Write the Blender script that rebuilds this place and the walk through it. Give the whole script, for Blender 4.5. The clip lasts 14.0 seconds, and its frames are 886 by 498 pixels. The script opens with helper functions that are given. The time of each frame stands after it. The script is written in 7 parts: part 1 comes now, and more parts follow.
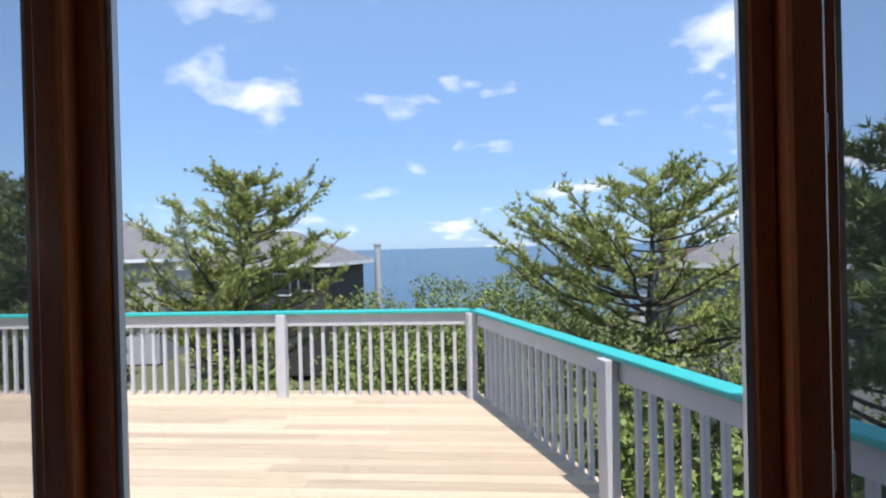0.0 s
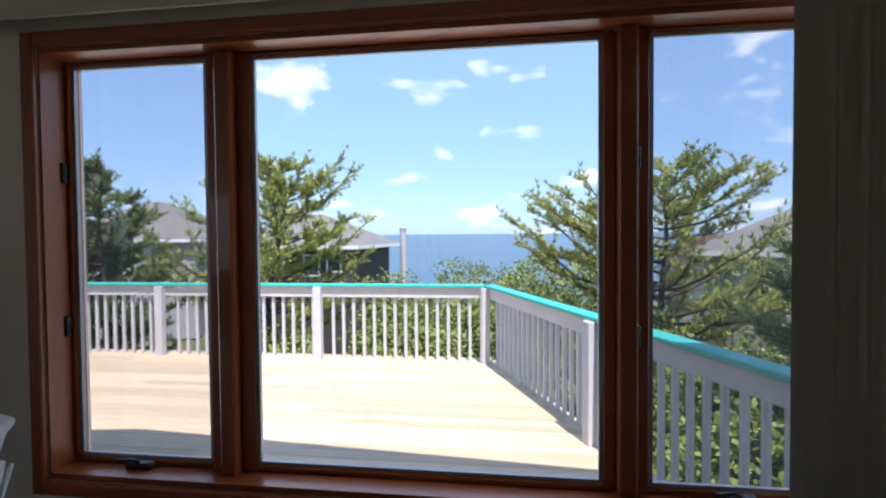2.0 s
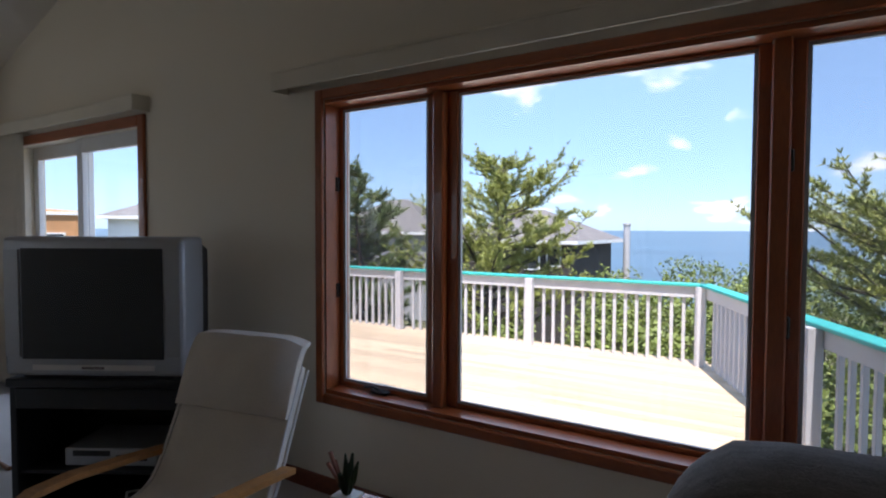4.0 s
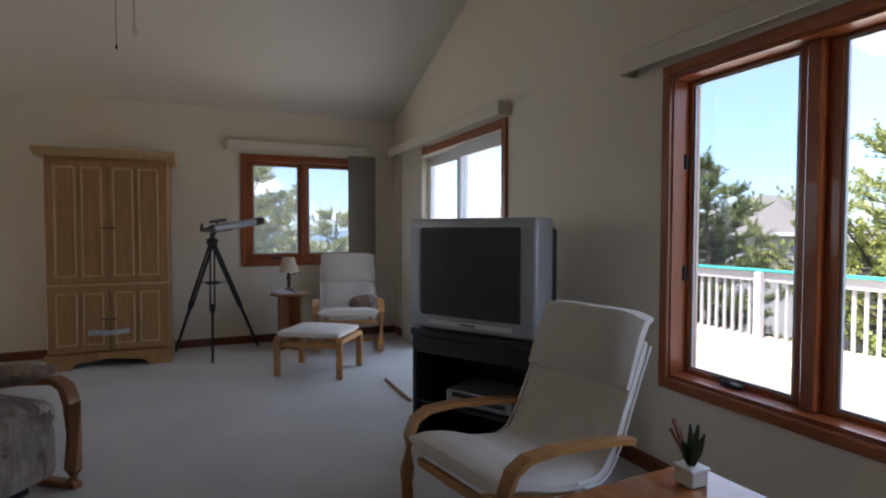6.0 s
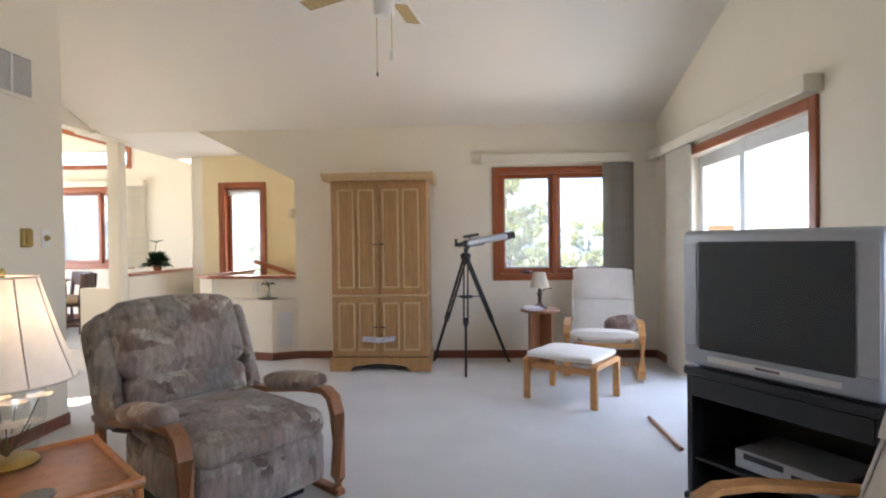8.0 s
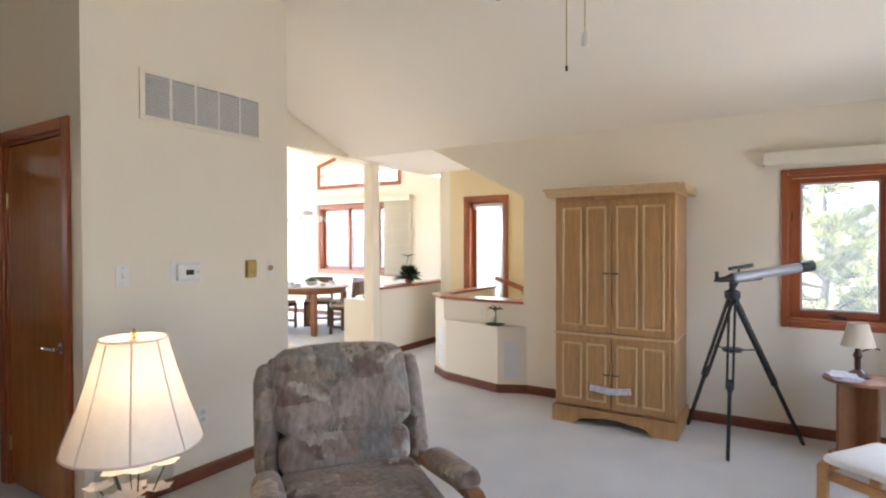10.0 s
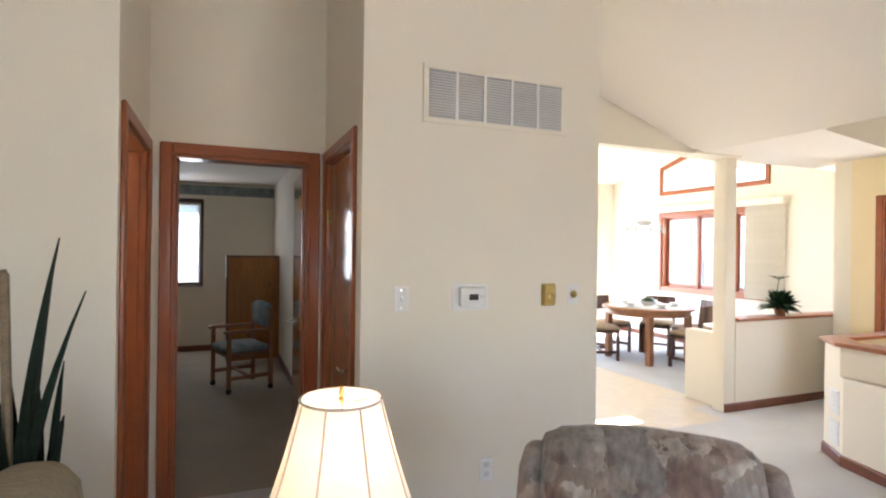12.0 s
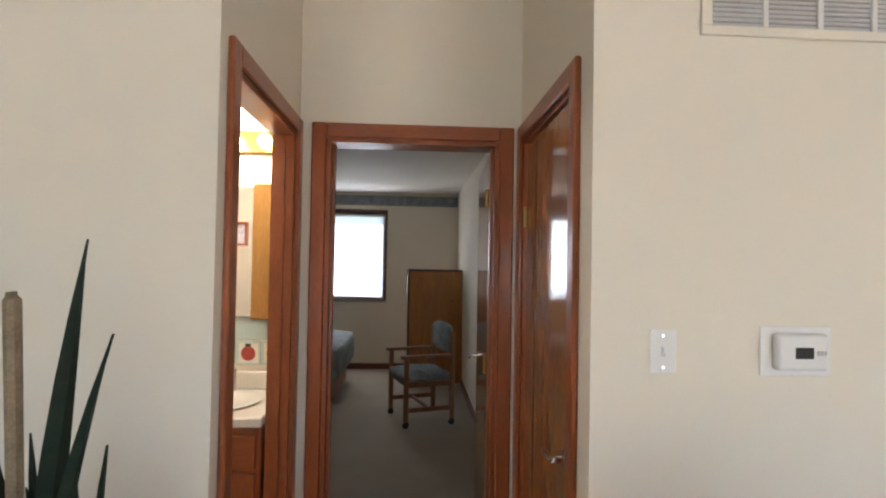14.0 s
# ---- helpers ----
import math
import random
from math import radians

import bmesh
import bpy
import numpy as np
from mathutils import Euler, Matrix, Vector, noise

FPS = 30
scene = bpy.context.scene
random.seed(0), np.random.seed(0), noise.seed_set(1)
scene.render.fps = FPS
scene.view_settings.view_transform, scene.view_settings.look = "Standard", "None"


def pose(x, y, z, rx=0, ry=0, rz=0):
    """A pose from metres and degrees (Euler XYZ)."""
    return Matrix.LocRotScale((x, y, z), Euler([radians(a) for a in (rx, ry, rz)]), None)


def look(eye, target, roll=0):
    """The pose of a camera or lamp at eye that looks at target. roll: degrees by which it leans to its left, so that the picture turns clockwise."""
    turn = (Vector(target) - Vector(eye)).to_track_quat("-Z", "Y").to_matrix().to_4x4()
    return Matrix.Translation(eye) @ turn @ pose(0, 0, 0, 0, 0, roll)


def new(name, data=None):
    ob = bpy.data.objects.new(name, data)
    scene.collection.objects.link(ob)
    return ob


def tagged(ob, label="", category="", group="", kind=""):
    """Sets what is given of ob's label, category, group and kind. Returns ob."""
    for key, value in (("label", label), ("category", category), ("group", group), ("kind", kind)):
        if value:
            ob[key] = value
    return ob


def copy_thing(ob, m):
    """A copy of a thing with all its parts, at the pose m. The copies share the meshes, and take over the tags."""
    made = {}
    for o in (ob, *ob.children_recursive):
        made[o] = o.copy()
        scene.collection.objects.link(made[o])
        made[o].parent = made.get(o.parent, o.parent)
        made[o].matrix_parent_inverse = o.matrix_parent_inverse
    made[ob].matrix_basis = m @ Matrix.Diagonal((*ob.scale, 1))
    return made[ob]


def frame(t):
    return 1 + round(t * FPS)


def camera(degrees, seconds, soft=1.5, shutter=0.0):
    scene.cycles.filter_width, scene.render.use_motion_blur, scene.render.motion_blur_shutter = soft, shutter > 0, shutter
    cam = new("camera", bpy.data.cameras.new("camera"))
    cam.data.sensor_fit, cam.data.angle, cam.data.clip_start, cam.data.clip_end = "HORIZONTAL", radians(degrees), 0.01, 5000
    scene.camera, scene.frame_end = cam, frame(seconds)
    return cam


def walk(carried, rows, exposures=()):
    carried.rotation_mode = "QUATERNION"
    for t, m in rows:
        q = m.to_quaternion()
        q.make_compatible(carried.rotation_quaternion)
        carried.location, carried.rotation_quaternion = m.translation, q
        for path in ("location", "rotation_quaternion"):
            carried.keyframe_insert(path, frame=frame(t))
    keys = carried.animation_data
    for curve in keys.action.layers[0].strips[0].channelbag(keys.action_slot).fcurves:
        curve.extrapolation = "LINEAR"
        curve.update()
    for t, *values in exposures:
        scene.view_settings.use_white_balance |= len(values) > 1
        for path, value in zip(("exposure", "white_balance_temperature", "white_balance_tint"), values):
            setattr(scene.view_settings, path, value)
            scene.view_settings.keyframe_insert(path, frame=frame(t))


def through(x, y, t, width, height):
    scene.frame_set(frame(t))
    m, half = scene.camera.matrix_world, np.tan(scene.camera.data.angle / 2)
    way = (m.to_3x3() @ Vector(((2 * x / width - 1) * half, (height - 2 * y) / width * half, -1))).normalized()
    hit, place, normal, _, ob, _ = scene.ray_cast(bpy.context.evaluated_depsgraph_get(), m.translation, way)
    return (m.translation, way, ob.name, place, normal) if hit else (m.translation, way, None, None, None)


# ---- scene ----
cam = camera(78.6, 14.0, soft=2.1)
PATH = [
    (0, (0.664, 3.431, 1.347), (0.471, 5.422, 1.34), -1.4),
    (0.5, (0.707, 3.233, 1.356), (0.536, 5.226, 1.336), -1.3),
    (1, (0.72, 3.02, 1.307), (0.545, 5.012, 1.284), -0.5),
    (1.5, (0.773, 2.865, 1.297), (0.555, 4.853, 1.256), -0.4),
    (2, (0.837, 2.684, 1.293), (0.55, 4.662, 1.235), -0.5),
    (2.2, (0.869, 2.619, 1.297), (0.543, 4.592, 1.234), -0.3),
    (4.3, (1.173, 2.316, 1.288), (-0.016, 3.922, 1.215), 0.2),
    (4.5, (1.192, 2.315, 1.279), (-0.089, 3.849, 1.207), 0.2),
    (5, (1.202, 2.311, 1.241), (-0.292, 3.639, 1.175), 0.3),
    (5.5, (1.205, 2.293, 1.21), (-0.483, 3.365, 1.141), 0.2),
    (6, (1.187, 2.263, 1.187), (-0.647, 3.058, 1.117), 0.1),
    (6.5, (1.19, 2.221, 1.179), (-0.736, 2.755, 1.109), 0.1),
    (7, (1.183, 2.181, 1.18), (-0.791, 2.497, 1.119), -0.0),
    (7.2, (1.141, 2.196, 1.18), (-0.844, 2.431, 1.127), -0.1),
    (9.3, (0.305, 2.592, 1.36), (-1.569, 1.893, 1.35), -0.6),
    (9.5, (0.231, 2.614, 1.384), (-1.602, 1.814, 1.372), -0.3),
    (10, (-0.015, 2.583, 1.444), (-1.709, 1.521, 1.419), -0.2),
    (10.5, (-0.238, 2.542, 1.459), (-1.736, 1.217, 1.438), -0.2),
    (11, (-0.451, 2.434, 1.477), (-1.718, 0.887, 1.458), 0.1),
    (11.5, (-0.632, 2.259, 1.5), (-1.641, 0.532, 1.487), 0.5),
    (12, (-0.766, 2.054, 1.506), (-1.523, 0.203, 1.509), 0.7),
    (12.5, (-0.841, 1.772, 1.521), (-1.389, -0.152, 1.529), 1.3),
    (13, (-0.887, 1.498, 1.513), (-1.253, -0.468, 1.533), 1.5),
    (13.5, (-0.905, 1.236, 1.502), (-1.126, -0.751, 1.541), 1.3),
    (14, (-0.894, 0.999, 1.499), (-1.001, -0.998, 1.545), 1.0),
]
EXPOSURES = [(0, 0.42, 6050, 12), (2.2, 0.88, 6150, 15), (5, 1.0, 6350, 16), (5.5, 1.15, 6400, 16), (6, 1.7, 6450, 16), (7, 2.8, 6500, 16), (9.5, 3.42, 6500, 16), (14, 3.78, 6500, 16)]
walk(cam, [(t, look(eye, target, roll)) for t, eye, target, roll in PATH], EXPOSURES)

# ---- world, sun and window light ----
world = bpy.data.worlds.new("sky")
scene.world = world
world.use_nodes = True
wn, wl = world.node_tree.nodes, world.node_tree.links
SUN_EL, SUN_X, SUN_Y = 63.0, 0.40, -0.917
sky = wn.new("ShaderNodeTexSky")
sky.sky_type = "NISHITA"
sky.sun_disc = False
sky.sun_elevation = radians(SUN_EL)
sky.sun_rotation = math.atan2(SUN_X, SUN_Y)
sky.altitude = 10
sky.air_density, sky.dust_density, sky.ozone_density = 1.0, 0.3, 2.0
wco = wn.new("ShaderNodeTexCoord")
# fair-weather clouds: noise on the sky's dome, flattened towards the horizon
wsep = wn.new("ShaderNodeSeparateXYZ")
wl.new(wco.outputs["Generated"], wsep.inputs[0])
wadd = wn.new("ShaderNodeMath")
wadd.operation = "ADD"
wadd.inputs[1].default_value = 0.30
wl.new(wsep.outputs["Z"], wadd.inputs[0])
wdx = wn.new("ShaderNodeMath")
wdx.operation = "DIVIDE"
wl.new(wsep.outputs["X"], wdx.inputs[0])
wl.new(wadd.outputs[0], wdx.inputs[1])
wdy = wn.new("ShaderNodeMath")
wdy.operation = "DIVIDE"
wl.new(wsep.outputs["Y"], wdy.inputs[0])
wl.new(wadd.outputs[0], wdy.inputs[1])
wcomb = wn.new("ShaderNodeCombineXYZ")
wl.new(wdx.outputs[0], wcomb.inputs[0])
wl.new(wdy.outputs[0], wcomb.inputs[1])
wnoise = wn.new("ShaderNodeTexNoise")
wnoise.inputs["Scale"].default_value = 2.3
wnoise.inputs["Detail"].default_value = 7
wnoise.inputs["Roughness"].default_value = 0.52
wnoise.inputs["Distortion"].default_value = 0.15
wl.new(wcomb.outputs[0], wnoise.inputs["Vector"])
wramp = wn.new("ShaderNodeValToRGB")
wramp.color_ramp.elements[0].position = 0.562
wramp.color_ramp.elements[1].position = 0.66
wl.new(wnoise.outputs["Fac"], wramp.inputs[0])
wmix = wn.new("ShaderNodeMix")
wmix.data_type = "RGBA"
wl.new(wramp.outputs[0], wmix.inputs[0])
wmix.inputs[7].default_value = (9.5, 9.8, 10.2, 1)
wbg = wn["Background"]
wtint = wn.new("ShaderNodeMix")
wtint.data_type, wtint.blend_type = "RGBA", "MULTIPLY"
wtint.inputs[0].default_value = 1.0
wtint.inputs[7].default_value = (0.80, 0.96, 1.12, 1)
wl.new(sky.outputs[0], wtint.inputs[6])
wpale = wn.new("ShaderNodeMix")
wpale.data_type = "RGBA"
wpale.inputs[0].default_value = 0.5
wpale.inputs[7].default_value = (4.2, 6.5, 10.3, 1)
wl.new(wtint.outputs[2], wpale.inputs[6])
wl.new(wpale.outputs[2], wmix.inputs[6])
wbg.inputs[1].default_value = 0.09
wl.new(wmix.outputs[2], wbg.inputs[0])

sun = new("sun", bpy.data.lights.new("sun", "SUN"))
sun.data.energy, sun.data.angle, sun.data.color = 4.5, radians(0.53), (1.0, 0.95, 0.87)
el = radians(SUN_EL)
to_sun = Vector((SUN_X * math.cos(el), SUN_Y * math.cos(el), math.sin(el)))
sun.matrix_world = look((0, 0, 30), Vector((0, 0, 30)) - to_sun)


def sky_lamp(name, place, aim, wide, high, watts, colour=(0.86, 0.93, 1.0)):
    """Stands in for the sky's light in a window's opening."""
    data = bpy.data.lights.new(name, "AREA")
    data.shape, data.size, data.size_y, data.energy, data.color = "RECTANGLE", wide, high, watts, colour
    ob = new(name, data)
    ob.matrix_world = look(place, Vector(place) + Vector(aim))
    return ob


sky_lamp("window_light_front", (0.47, 4.47, 1.2), (0, -1, -0.02), 2.5, 1.4, 4.0)
sky_lamp("window_light_slider", (-3.15, 4.50, 1.0), (0, -1, -0.02), 1.6, 1.8, 2.6)
sky_lamp("window_light_side", (-5.02, 3.2, 1.4), (1, 0, -0.02), 1.1, 1.0, 2.2)
sky_lamp("window_light_dining", (-8.2, -4.4, 1.6), (1, 0, -0.02), 2.0, 1.6, 7.6)
# fill lamp added in an unseen opening to brighten the dining room
sky_lamp("fill_light_dining_south", (-5.6, -6.85, 1.3), (0, 1, 0), 3.4, 2.0, 12)
sky_lamp("window_light_bedroom", (-0.1, -6.52, 1.6), (0, 1, -0.1), 0.8, 1.0, 0.85)
sky_lamp("window_light_stair", (-6.66, -0.76, 1.4), (1, 0, 0), 0.6, 1.2, 2.8)


# ---- materials ----
def mat(name, base, rough=0.6, metal=0.0, var=0.08, scale=6.0, bump=0.0, bscale=150.0, stretch=(1, 1, 1), spec=0.5, coat=0.0, other=None, island=0.0, sheen=0.0, board=0.0):
    m = bpy.data.materials.new(name)
    m.use_nodes = True
    n, l = m.node_tree.nodes, m.node_tree.links
    b = n["Principled BSDF"]
    co, mp = n.new("ShaderNodeTexCoord"), n.new("ShaderNodeMapping")
    mp.inputs["Scale"].default_value = stretch
    l.new(co.outputs["Object"], mp.inputs[0])
    big, fine = n.new("ShaderNodeTexNoise"), n.new("ShaderNodeTexNoise")
    big.inputs["Scale"].default_value, big.inputs["Detail"].default_value = scale, 5
    fine.inputs["Scale"].default_value, fine.inputs["Detail"].default_value = bscale, 3
    l.new(mp.outputs[0], big.inputs[0])
    l.new(mp.outputs[0], fine.inputs[0])
    add = n.new("ShaderNodeMath")
    add.operation = "ADD"
    l.new(big.outputs["Fac"], add.inputs[0])
    l.new(fine.outputs["Fac"], add.inputs[1])
    last = add
    if island:
        rnd, add2 = n.new("ShaderNodeNewGeometry"), n.new("ShaderNodeMath")
        add2.operation = "MULTIPLY_ADD"
        l.new(rnd.outputs["Random Per Island"], add2.inputs[0])
        add2.inputs[1].default_value = island
        l.new(add.outputs[0], add2.inputs[2])
        last = add2
    if board:
        info, add3 = n.new("ShaderNodeObjectInfo"), n.new("ShaderNodeMath")
        add3.operation = "MULTIPLY_ADD"
        l.new(info.outputs["Random"], add3.inputs[0])
        add3.inputs[1].default_value = board
        l.new(last.outputs[0], add3.inputs[2])
        last = add3
    ramp = n.new("ShaderNodeMapRange")
    ramp.inputs["From Min"].default_value, ramp.inputs["From Max"].default_value = 0.6, 1.4 + island + board
    l.new(last.outputs[0], ramp.inputs[0])
    mix = n.new("ShaderNodeMix")
    mix.data_type = "RGBA"
    lo = other if other else tuple(c * (1 - 2 * var) for c in base)
    hi = tuple(min(1, c * (1 + var)) for c in base)
    mix.inputs[6].default_value, mix.inputs[7].default_value = (*lo, 1), (*hi, 1)
    l.new(ramp.outputs[0], mix.inputs[0])
    l.new(mix.outputs[2], b.inputs["Base Color"])
    b.inputs["Roughness"].default_value, b.inputs["Metallic"].default_value = rough, metal
    b.inputs["Specular IOR Level"].default_value, b.inputs["Coat Weight"].default_value = spec, coat
    b.inputs["Sheen Weight"].default_value = sheen
    if bump:
        bp = n.new("ShaderNodeBump")
        bp.inputs["Strength"].default_value, bp.inputs["Distance"].default_value = bump, 0.01
        l.new(last.outputs[0], bp.inputs["Height"])
        l.new(bp.outputs[0], b.inputs["Normal"])
    return m


def glass_mat(name, tint=(1, 1, 1), gloss=0.035):
    """Thin clear glass: mostly straight through, with a faint mirror."""
    m = bpy.data.materials.new(name)
    m.use_nodes = True
    n, l = m.node_tree.nodes, m.node_tree.links
    n.remove(n["Principled BSDF"])
    t, g, mx = n.new("ShaderNodeBsdfTransparent"), n.new("ShaderNodeBsdfGlossy"), n.new("ShaderNodeMixShader")
    t.inputs[0].default_value = (*tint, 1)
    g.inputs["Roughness"].default_value = 0.02
    mx.inputs[0].default_value = gloss
    l.new(t.outputs[0], mx.inputs[1])
    l.new(g.outputs[0], mx.inputs[2])
    l.new(mx.outputs[0], n["Material Output"].inputs[0])
    return m


def patch_mat(name):
    """Patchwork tapestry: frayed blocks of taupe, brown, sage and cream, brushed over with broken strokes."""
    m = bpy.data.materials.new(name)
    m.use_nodes = True
    n, l = m.node_tree.nodes, m.node_tree.links
    b = n["Principled BSDF"]
    co = n.new("ShaderNodeTexCoord")

    def noise_at(scale, detail, stretch=None, rough=0.5):
        t = n.new("ShaderNodeTexNoise")
        t.inputs["Scale"].default_value, t.inputs["Detail"].default_value, t.inputs["Roughness"].default_value = scale, detail, rough
        src = co.outputs["Object"]
        if stretch:
            mp = n.new("ShaderNodeMapping")
            mp.inputs["Scale"].default_value = stretch
            l.new(src, mp.inputs[0])
            src = mp.outputs[0]
        l.new(src, t.inputs[0])
        return t

    def mixed(kind, fac, a, c):
        x = n.new("ShaderNodeMix")
        x.data_type, x.blend_type = "RGBA", kind
        for sock, v in ((0, fac), (6, a), (7, c)):
            if isinstance(v, (int, float)):
                x.inputs[sock].default_value = v
            elif isinstance(v, tuple):
                x.inputs[sock].default_value = v
            else:
                l.new(v, x.inputs[sock])
        return x.outputs[2]

    def shifted(src, amount, base):
        o = n.new("ShaderNodeVectorMath")
        o.operation = "MULTIPLY_ADD"
        l.new(src.outputs["Color"], o.inputs[0])
        o.inputs[1].default_value = (amount, amount, amount)
        l.new(base, o.inputs[2])
        return o.outputs[0]

    where = shifted(noise_at(4, 2), 0.05, co.outputs["Object"])
    where = shifted(noise_at(40, 5, (1, 1, 0.25), 0.65), 0.05, where)

    def blocks(scale, stops):
        v = n.new("ShaderNodeTexVoronoi")
        v.distance = "CHEBYCHEV"
        v.inputs["Scale"].default_value, v.inputs["Randomness"].default_value = scale, 0.85
        l.new(where, v.inputs[0])
        sep, r = n.new("ShaderNodeSeparateColor"), n.new("ShaderNodeValToRGB")
        l.new(v.outputs["Color"], sep.inputs[0])
        els = r.color_ramp.elements
        els[0].position, els[0].color = stops[0][0], (*stops[0][1], 1)
        els[1].position, els[1].color = stops[1][0], (*stops[1][1], 1)
        for p, c in stops[2:]:
            els.new(p).color = (*c, 1)
        l.new(sep.outputs[0], r.inputs[0])
        return r.outputs[0]

    large = blocks(6.0, ((0.0, (0.27, 0.208, 0.175)), (1.0, (0.42, 0.345, 0.285)), (0.30, (0.235, 0.188, 0.165)), (0.5, (0.32, 0.245, 0.205)), (0.56, (0.19, 0.125, 0.10)), (0.68, (0.185, 0.12, 0.095)), (0.73, (0.30, 0.25, 0.20)), (0.86, (0.20, 0.18, 0.16))))
    small = blocks(17.0, ((0.0, (0.29, 0.235, 0.185)), (1.0, (0.46, 0.40, 0.33)), (0.4, (0.215, 0.165, 0.13)), (0.58, (0.12, 0.075, 0.06)), (0.72, (0.135, 0.085, 0.068)), (0.80, (0.30, 0.25, 0.20))))
    gate = n.new("ShaderNodeMapRange")
    gate.inputs["From Min"].default_value, gate.inputs["From Max"].default_value = 0.50, 0.62
    l.new(noise_at(5.5, 2).outputs["Fac"], gate.inputs[0])
    col = mixed("MIX", gate.outputs[0], large, small)
    col = mixed("OVERLAY", 0.8, col, noise_at(1.2, 6, (34, 34, 6), 0.6).outputs["Fac"])
    col = mixed("OVERLAY", 0.45, col, noise_at(7, 5).outputs["Fac"])
    l.new(col, b.inputs["Base Color"])
    b.inputs["Roughness"].default_value, b.inputs["Sheen Weight"].default_value = 0.9, 0.15
    bp, fn = n.new("ShaderNodeBump"), noise_at(260, 2)
    bp.inputs["Strength"].default_value, bp.inputs["Distance"].default_value = 0.4, 0.003
    l.new(fn.outputs["Fac"], bp.inputs["Height"])
    l.new(bp.outputs[0], b.inputs["Normal"])
    return m


def glow_mat(name, colour, strength, base=(0.9, 0.87, 0.8)):
    m = mat(name, base, 0.8, var=0.03)
    b = m.node_tree.nodes["Principled BSDF"]
    b.inputs["Emission Color"].default_value = (*colour, 1)
    b.inputs["Emission Strength"].default_value = strength
    return m


def shade_mat(name, cloth, through, share):
    """Woven shade cloth: mostly matt, with a share of the light behind it coming through."""
    m = mat(name, cloth, 0.9, var=0.04, scale=30, bump=0.1, bscale=300)
    n, l = m.node_tree.nodes, m.node_tree.links
    k, mx = n.new("ShaderNodeBsdfTranslucent"), n.new("ShaderNodeMixShader")
    k.inputs[0].default_value = (*through, 1)
    mx.inputs[0].default_value = share
    l.new(n["Principled BSDF"].outputs[0], mx.inputs[1])
    l.new(k.outputs[0], mx.inputs[2])
    l.new(mx.outputs[0], n["Material Output"].inputs[0])
    return m


M_WALL = mat("cream_wall_paint", (0.79, 0.72, 0.595), 0.75, var=0.015, scale=1.5, bump=0.06, bscale=220)
M_CEIL = mat("ceiling_paint", (0.78, 0.73, 0.66), 0.85, var=0.015, scale=1.2, bump=0.05, bscale=250)
M_STAIRWALL = mat("warm_yellow_wall_paint", (0.80, 0.66, 0.42), 0.75, var=0.02, scale=1.5, bump=0.06, bscale=220)
M_CARPET = mat("light_carpet", (0.62, 0.59, 0.55), 0.97, var=0.07, scale=2.5, bump=0.7, bscale=330, sheen=0.2)
M_CARPET_GREY = mat("dining_carpet", (0.55, 0.56, 0.56), 0.97, var=0.07, scale=3, bump=0.7, bscale=330)
M_CARPET_BED = mat("bedroom_carpet", (0.42, 0.36, 0.28), 0.97, var=0.07, scale=2.5, bump=0.7, bscale=330)
M_VINYL = mat("beige_vinyl_floor", (0.66, 0.56, 0.42), 0.4, var=0.08, scale=8, bump=0.05, bscale=90)
M_CHERRY = mat("cherry_stained_wood", (0.335, 0.086, 0.024), 0.34, var=0.17, scale=5, bump=0.06, bscale=40, stretch=(5, 5, 0.7), coat=0.25)
M_CHERRY_H = mat("cherry_stained_wood_level", (0.335, 0.086, 0.024), 0.34, var=0.17, scale=5, bump=0.06, bscale=40, stretch=(0.7, 5, 5), coat=0.25)
M_BASE = mat("dark_baseboard_wood", (0.19, 0.055, 0.026), 0.4, var=0.25, scale=6, bump=0.05, bscale=40, stretch=(0.8, 0.8, 5))
M_DOOR = mat("varnished_door_wood", (0.46, 0.18, 0.043), 0.14, var=0.15, scale=4, bump=0.03, bscale=30, stretch=(4, 4, 0.5), coat=0.5)
M_OAK = mat("pale_washed_oak", (0.44, 0.238, 0.092), 0.45, var=0.16, scale=7, bump=0.1, bscale=60, stretch=(6, 6, 0.6))
M_OAK_EDGE = mat("pale_oak_moulding", (0.62, 0.42, 0.22), 0.45, var=0.12, scale=7, bump=0.08, bscale=60, stretch=(6, 6, 0.6))
M_BENT = mat("bent_birch_veneer", (0.47, 0.225, 0.075), 0.36, var=0.16, scale=8, bump=0.03, bscale=50, stretch=(2, 2, 2))
M_TEAK = mat("orange_rattan_wood", (0.44, 0.17, 0.045), 0.38, var=0.2, scale=9, bump=0.08, bscale=60, stretch=(3, 3, 3))
M_DARKWOOD = mat("dark_chair_wood", (0.085, 0.034, 0.02), 0.4, var=0.25, scale=8, bump=0.05, bscale=60, stretch=(3, 3, 0.8))
M_REDWOOD = mat("reddish_oak_wood", (0.30, 0.125, 0.052), 0.4, var=0.2, scale=8, bump=0.05, bscale=60, stretch=(3, 3, 0.8))
M_WHITE = mat("white_plastic", (0.78, 0.76, 0.72), 0.4, var=0.02)
M_VINYLW = mat("white_vinyl_frame", (0.72, 0.73, 0.73), 0.4, var=0.03)
M_BLIND = mat("cream_blind_fabric", (0.60, 0.55, 0.45), 0.7, var=0.06, scale=12, bump=0.1, bscale=200)
M_BLIND_D = mat("taupe_blind_fabric", (0.30, 0.27, 0.225), 0.75, var=0.08, scale=12, bump=0.1, bscale=200)
M_VAL = mat("cream_valance_vinyl", (0.74, 0.68, 0.56), 0.5, var=0.03)
